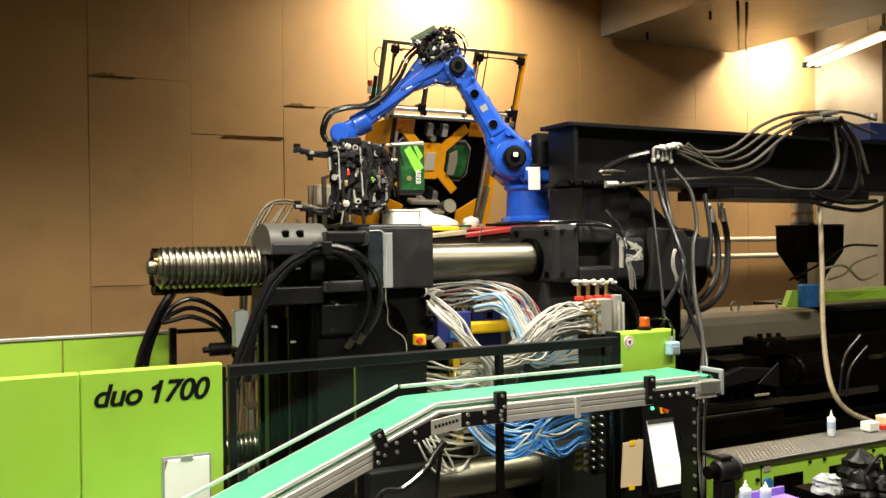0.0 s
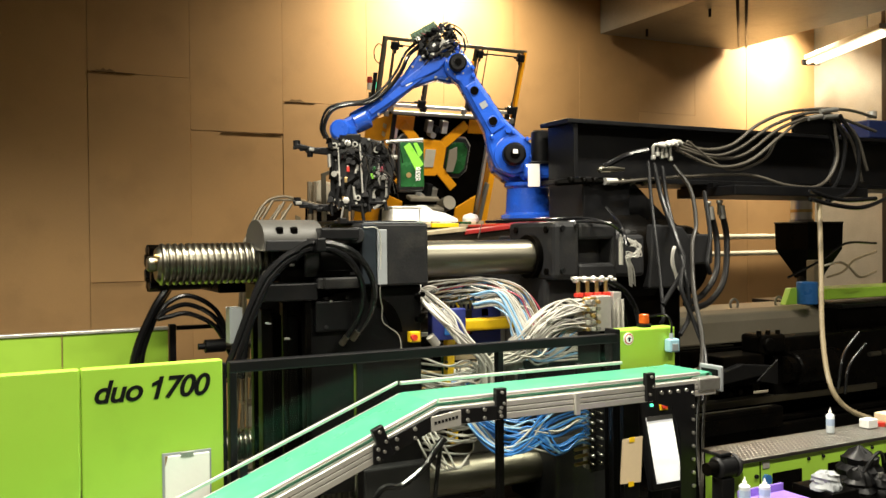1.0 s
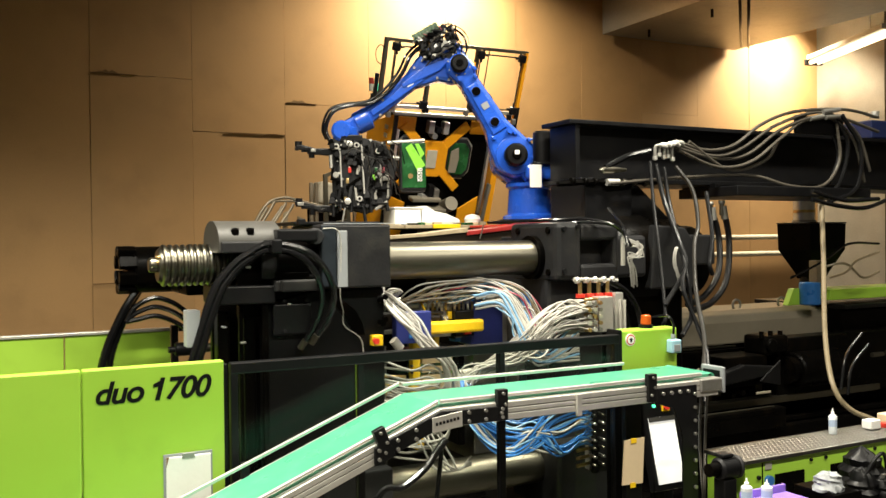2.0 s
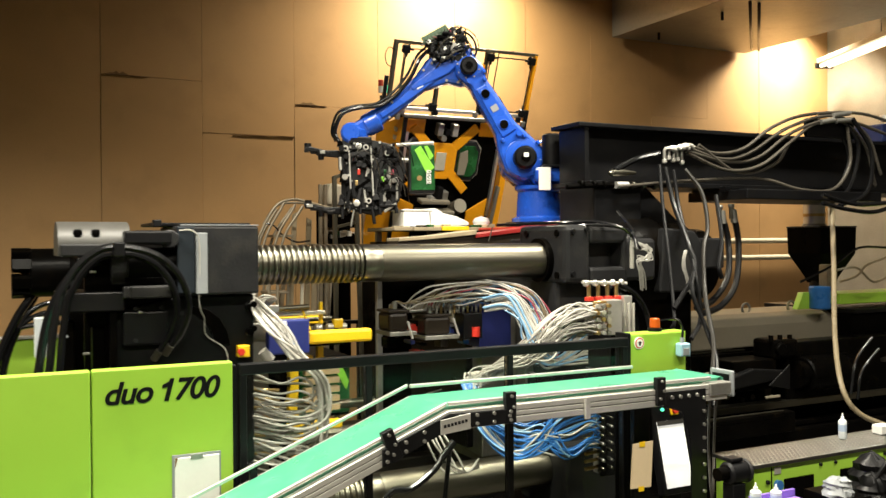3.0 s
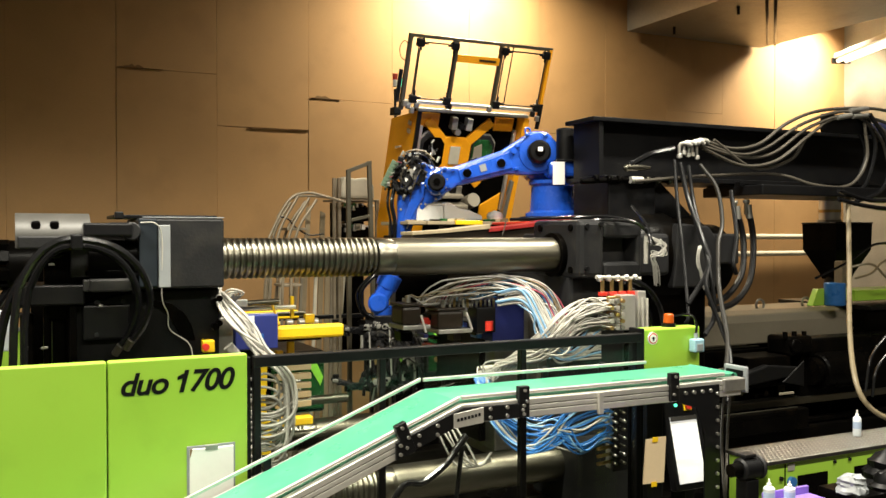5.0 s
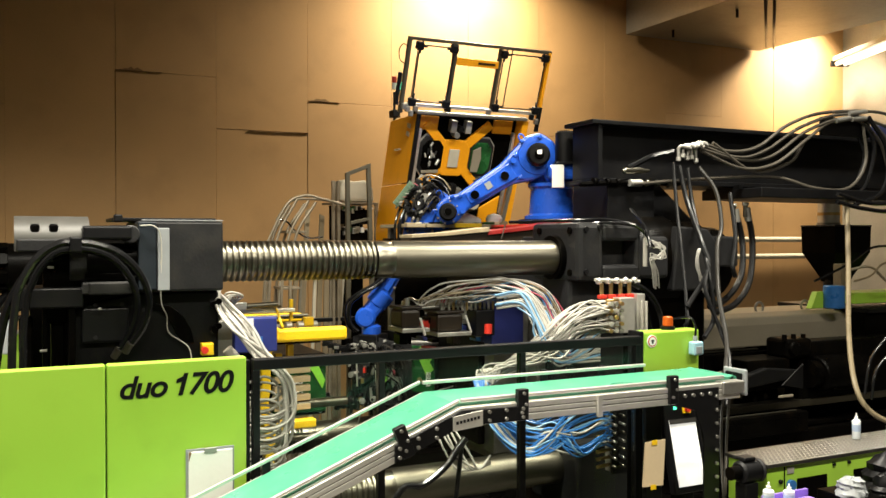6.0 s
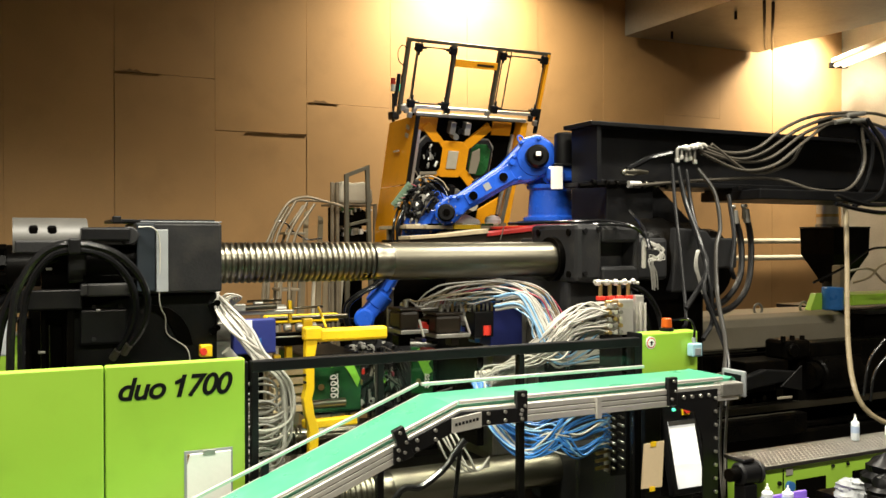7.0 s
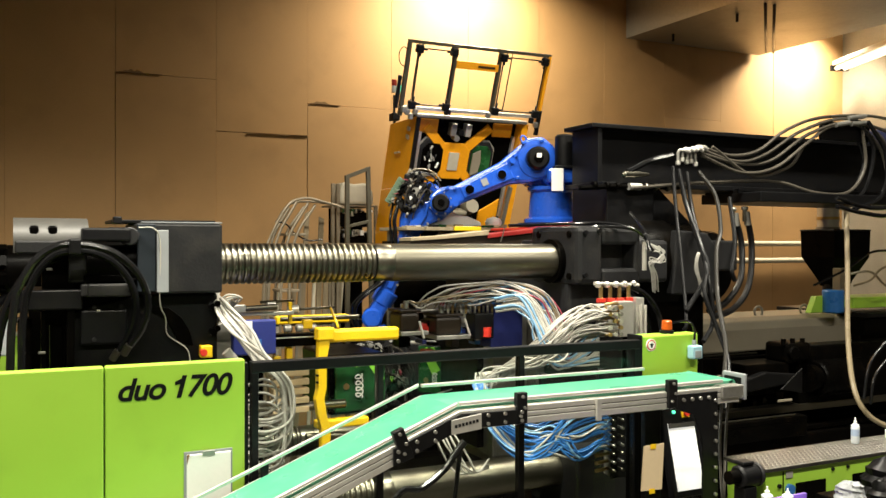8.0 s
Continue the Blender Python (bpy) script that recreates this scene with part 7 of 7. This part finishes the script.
part("knob", rod(B(), (3.785, 3.455, 1.165), (3.785, 3.475, 1.165), 0.028), M_bluehose, plat)
for z in (1.13, 1.02):
    part("screw", rod(B(), (3.71, 3.462, z + 0.06), (3.71, 3.476, z + 0.06), 0.012, segs=10), M_black, plat)


def bottle(x, y, z, h, r, label):
    b = thing("squeeze_bottle", label, "bottle", pose(x, y, z), "squeeze bottles")
    part("bottle_body", lathe(B(), [(0, r * 0.92), (0.006, r), (h * 0.68, r), (h * 0.74, r * 0.75), (h * 0.77, r * 0.42)], (x, y, z), (x, y, z + h), 20), M_bottle, b, "pale plastic")
    part("bottle_print", lathe(B(), [(0, r * 1.01), (h * 0.26, r * 1.01)], (x, y, z + h * 0.3), (x, y, z + h * 0.56), 20), M_skyprint, b, "pale blue print")
    part("nozzle", lathe(B(), [(0, r * 0.42), (h * 0.08, r * 0.4), (h * 0.1, r * 0.22), (h * 0.23, r * 0.14)], (x, y, z + h * 0.77), (x, y, z + h), 16), M_paper, b)
    return b


bottle(4.545, 3.67, PZ + 0.004, 0.155, 0.024, "pale squeeze bottle standing on the tread plate")
solo("white_box", box(B(), 4.83, 4.92, 3.62, 3.69, PZ + 0.004, PZ + 0.06, 0.006), M_paper, "small white carton on the tread plate", "carton")
# a loose red cap, built as a short ring
solo("red_cap", lathe(B(), [(0, 0.012), (0, 0.03), (0.025, 0.03), (0.025, 0.012)], (4.98, 3.65, PZ + 0.004), (4.98, 3.65, PZ + 0.03), 24), M_red, "small red cap lying on the tread plate", "tape")
solo("brown_carton", box(B(), 5.04, 5.28, 3.62, 3.74, PZ + 0.004, PZ + 0.07, 0.006), M_tan, "small brown carton on the tread plate", "carton")
cart = thing("tool_trolley", "small trolley with a purple tray of bottles", "trolley", pose(3.25, 3.0, 0))
part("tray", box(B(), 3.1, 3.5, 2.9, 3.1, 1.225, 1.24, 0.005), M_purple, cart, "purple plastic tray")
part("tray_rim", box(B(), 3.2, 3.5, 3.1, 3.115, 1.23, 1.275, 0.004), M_purple, cart)
for x in (3.12, 3.5):
    part("leg", box(B(), x, x + 0.03, 2.95, 2.98, 0, 1.225, 0.004), M_steel, cart)
bottle(3.13, 3.0, 1.241, 0.135, 0.026, "pale squeeze bottle in the purple tray")
bottle(3.26, 3.0, 1.241, 0.11, 0.026, "pale squeeze bottle in the purple tray")
vac = thing("drive_motor", "black drive motor beside the green base", "motor", pose(3.5, 3.5, 0))
part("motor_body", rod(B(), (3.435, 3.5, 1.265), (3.56, 3.5, 1.265), 0.06, bevel=0.012), M_black, vac)
part("motor_shaft", rod(B(), (3.375, 3.5, 1.265), (3.435, 3.5, 1.265), 0.035), M_deep, vac)
part("end_cover", rod(B(), (3.56, 3.5, 1.265), (3.58, 3.5, 1.265), 0.064, bevel=0.006), M_char, vac)
part("terminal_box", box(B(), 3.45, 3.53, 3.47, 3.54, 1.325, 1.345, 0.006), M_black, vac)
part("mount", box(B(), 3.45, 3.54, 3.46, 3.54, 0, 1.21, 0.006), M_black, vac)
def cloth(profile, a, b, segs, wrinkle, seed):
    """A soft body: turned, then creased unevenly."""
    bm, r = lathe(B(), profile, a, b, segs), random.Random(seed)
    mid = (Vector(a) + Vector(b)) / 2
    for v in bm.verts:
        d = v.co - mid
        v.co += d.normalized() * wrinkle * (math.sin(17 * d.x / 0.1 + seed) * 0.5 + math.sin(11 * d.z / 0.1 + 2 * d.y / 0.1) * 0.5 + r.uniform(-0.35, 0.35))
    return bm


def dome(r, h, n=9):
    """Profile of a sagging rounded heap."""
    return [(h * k / n, r * math.sqrt(max(0.0, 1 - (k / n) ** 2.4)) * (0.9 + 0.1 * math.sin(3 * k))) for k in range(n)] + [(h, 0.002)]


mb = thing("tool_bag", "black soft tool bag on a stand by the platform", "tool bag", pose(3.9, 3.0, 0))
part("bag_body", cloth(dome(0.13, 0.26), (3.93, 3.0, 1.17), (3.93, 3.0, 1.43), 30, 0.012, 4), M_web, mb, "soft black cloth bag")
part("side_pocket", cloth(dome(0.085, 0.17), (3.835, 2.93, 1.18), (3.835, 2.93, 1.35), 24, 0.01, 7), M_web, mb, "bulging side pocket")
part("front_pocket", cloth(dome(0.07, 0.13), (3.93, 2.87, 1.19), (3.93, 2.87, 1.32), 24, 0.009, 9), M_web, mb, "bulging front pocket")
part("carry_strap", hose(B(), [(3.83, 2.9, 1.33), (3.87, 2.88, 1.4), (3.93, 2.88, 1.42), (3.98, 2.9, 1.36)], 0.009), M_black, mb, "black carry strap")
part("buckle", box(B(), 3.9, 3.93, 2.862, 2.872, 1.3, 1.325, 0.003), M_steel, mb)
part("stand", box(B(), 3.75, 4.05, 2.82, 3.14, 0, 1.17, 0.01), M_deep, mb)
solo("grey_rag", cloth(dome(0.075, 0.1), (3.613, 2.95, 1.262), (3.633, 2.95, 1.367), 30, 0.013, 2), M_palegrey, "crumpled pale grey rag beside the tool bag", "rag")
solo("rag_shelf", box(B(), 3.558, 3.748, 2.86, 3.1, 0, 1.267, 0.004), M_deep, "dark stand under the rag beside the bag", "stand")
dh = thing("drain_hose", "black drain hose on a post under the conveyor", "hose", pose(2.0, 4.7, 0))
part("tube", hose(B(), [(1.75, 4.75, 0.0), (1.78, 4.72, 0.5), (1.987, 4.7, 1.016), (2.149, 4.7, 1.055), (2.296, 4.7, 1.144), (2.375, 4.7, 1.236)], 0.02), M_rubber, dh)
part("brass_end", rod(B(), (2.352, 4.7, 1.211), (2.436, 4.7, 1.304), 0.022, segs=14), M_rubber, dh)
part("support", rod(B(), (2.409, 4.7, 1.273), (2.25, 4.7, 0), 0.014), M_black, dh)
# operator's screen under the conveyor
hmi = thing("operator_panel", "tilted operator screen in a black housing", "control panel", pose(3.45, 4.25, 0.4))
tilt = Matrix.Translation((3.735, 4.3, 1.22)) @ Matrix.Rotation(radians(-14), 4, "X")
part("housing", box(B(), -0.09, 0.19, 0.0, 0.06, -0.3, 0.26, 0.012, tilt), M_black, hmi)
part("screen", box(B(), -0.06, 0.15, -0.006, 0.0, -0.26, 0.15, 0.003, tilt), M_screen, hmi, "bright pale screen")
part("screen_bar", box(B(), -0.06, 0.15, -0.010, -0.0065, 0.122, 0.15, 0, tilt), M_greypaint, hmi, "grey bar on the screen")
part("stop_plate", box(B(), 0.06, 0.12, -0.012, 0.0, 0.18, 0.235, 0.003, tilt), M_yellow, hmi, "yellow stop plate")
part("stop_button", rod(B(), tilt @ Vector((0.09, -0.03, 0.207)), tilt @ Vector((0.09, -0.01, 0.207)), 0.02), M_red, hmi)
part("pilot", rod(B(), tilt @ Vector((0.0, -0.012, 0.22)), tilt @ Vector((0.0, 0.0, 0.22)), 0.01), M_pgreen, hmi)
part("pillar", box(B(), 3.735, 3.835, 4.36, 4.39, 0, 1.3, 0.006), M_black, hmi)
card = thing("card_sheet", "tan card taped under the conveyor edge", "card", pose(3.0, 3.75, 1.3))
part("sheet", prism(B(), [(3.001, 1.177), (3.141, 1.172), (3.156, 1.42), (3.019, 1.415)], 3.748, 3.754, 0.001), M_tan, card)
for x, z in ((3.061, 1.409), (3.053, 1.17)):
    part("tape", box(B(), x, x + 0.035, 3.742, 3.746, z - 0.012, z + 0.014, 0), M_yellow, card, "yellow tape")
cab2 = thing("control_column", "dark control column behind the conveyor leg", "cabinet", pose(3.2, 4.5, 0))
part("body", box(B(), 3.468, 3.565, 4.45, 4.49, 0, 1.62, 0.01), M_deep, cab2)
part("green_strip", box(B(), 3.57, 3.628, 4.47, 4.6, 0, 1.6, 0.006), M_greendk, cab2, "green strip")
for l in ([(3.72, 3.83, 1.63), (3.76, 3.9, 1.593), (3.929, 4.1, 1.271), (3.825, 4, 1.032), (3.811, 4, 0.797)], [(3.66, 3.83, 1.63), (3.707, 3.9, 1.58), (3.884, 4.1, 1.241), (3.811, 4, 0.966), (3.834, 4, 0.761)]):
    solo("power_cable", hose(B(), l, 0.008), M_greyhose, "grey cable hanging from the conveyor end", "cable", "power cables")

# ---- what moves ----
def motions():
    # opening stroke: travel of the platen in metres from its open place
    stroke = [(0, 1.515), (0.5, 1.505), (1.0, 1.477), (1.5, 1.388), (1.7, 1.341), (2.0, 1.2), (2.4, 0.87), (2.8, 0.5), (3.0, 0.289), (3.2, 0.1), (3.4, 0.006), (3.5, 0.0), (8.0, 0.0)]
    for ob in (platen, half_a):
        rest = ob.matrix_basis.copy()
        walk(ob, [(t, Matrix.Translation((s, 0, 0)) @ rest) for t, s in stroke])
    for leg_part in hose_legs:
        walk(leg_part, [(t, pose(*LEG, 0, 13.5 * s, 0)) for t, s in stroke])
    # the stripper rides on the mould half, then slides out
    slide = stroke[:-1] + [(5.7, 0.0), (6.0, 0.028), (6.5, 0.188), (7.0, 0.318), (7.4, 0.396), (7.6, 0.4), (8.0, 0.4)]
    rest = stripper.matrix_basis.copy()
    walk(stripper, [(t, Matrix.Translation((s, 0, 0)) @ rest) for t, s in slide])
    # the tub goes with the stripper and is then carried off
    rest = tub.matrix_basis.copy()
    walk(tub, [(t, Matrix.Translation((s, 0, 0)) @ rest) for t, s in stroke[:-1] + [(5.7, 0.0), (6.0, 0.02), (6.5, 0.143), (7.0, 0.29), (7.4, 0.38), (7.6, 0.4), (7.8, 0.425), (8.0, 0.475)]])
    # robot: lift of the upper arm and of the forearm, in degrees
    swing = [(0, 58.6, -29.0), (3.5, 58.6, -29.0), (3.7, 57.0, -32.0), (4.0, 47.1, -46.5), (4.2, 37.6, -56.2), (4.5, 15.8, -66.2), (4.7, 2.3, -68.6), (5.0, -16.5, -64.5), (5.3, -28.5, -56.0), (5.6, -32.2, -52.6), (5.8, -32.4, -52.3), (6.5, -31.7, -52.5), (7.5, -31.8, -52.9), (7.8, -29.5, -55.5), (8.0, -24.9, -59.7)]
    up, low, tool = [], [], []
    for t, a, b in swing:
        ca, sa, cb, sb = math.cos(radians(a)), math.sin(radians(a)), math.cos(radians(b)), math.sin(radians(b))
        up.append((t, pose(0, 0, SH, 0, -a, 0)))
        low.append((t, pose(0.9 * ca, 0, SH + 0.9 * sa, 0, -b, 0)))
        drop = 0.12 * max(0, min(1, (t - 3.9) / 1.5))
        tool.append((t, pose(0.9 * ca + 1.08 * cb, 0, SH + 0.9 * sa + 1.08 * sb - drop, 0, 0, -233.3 * drop)))
    walk(upper, up)
    walk(fore, low)
    walk(grip, tool)


motions()
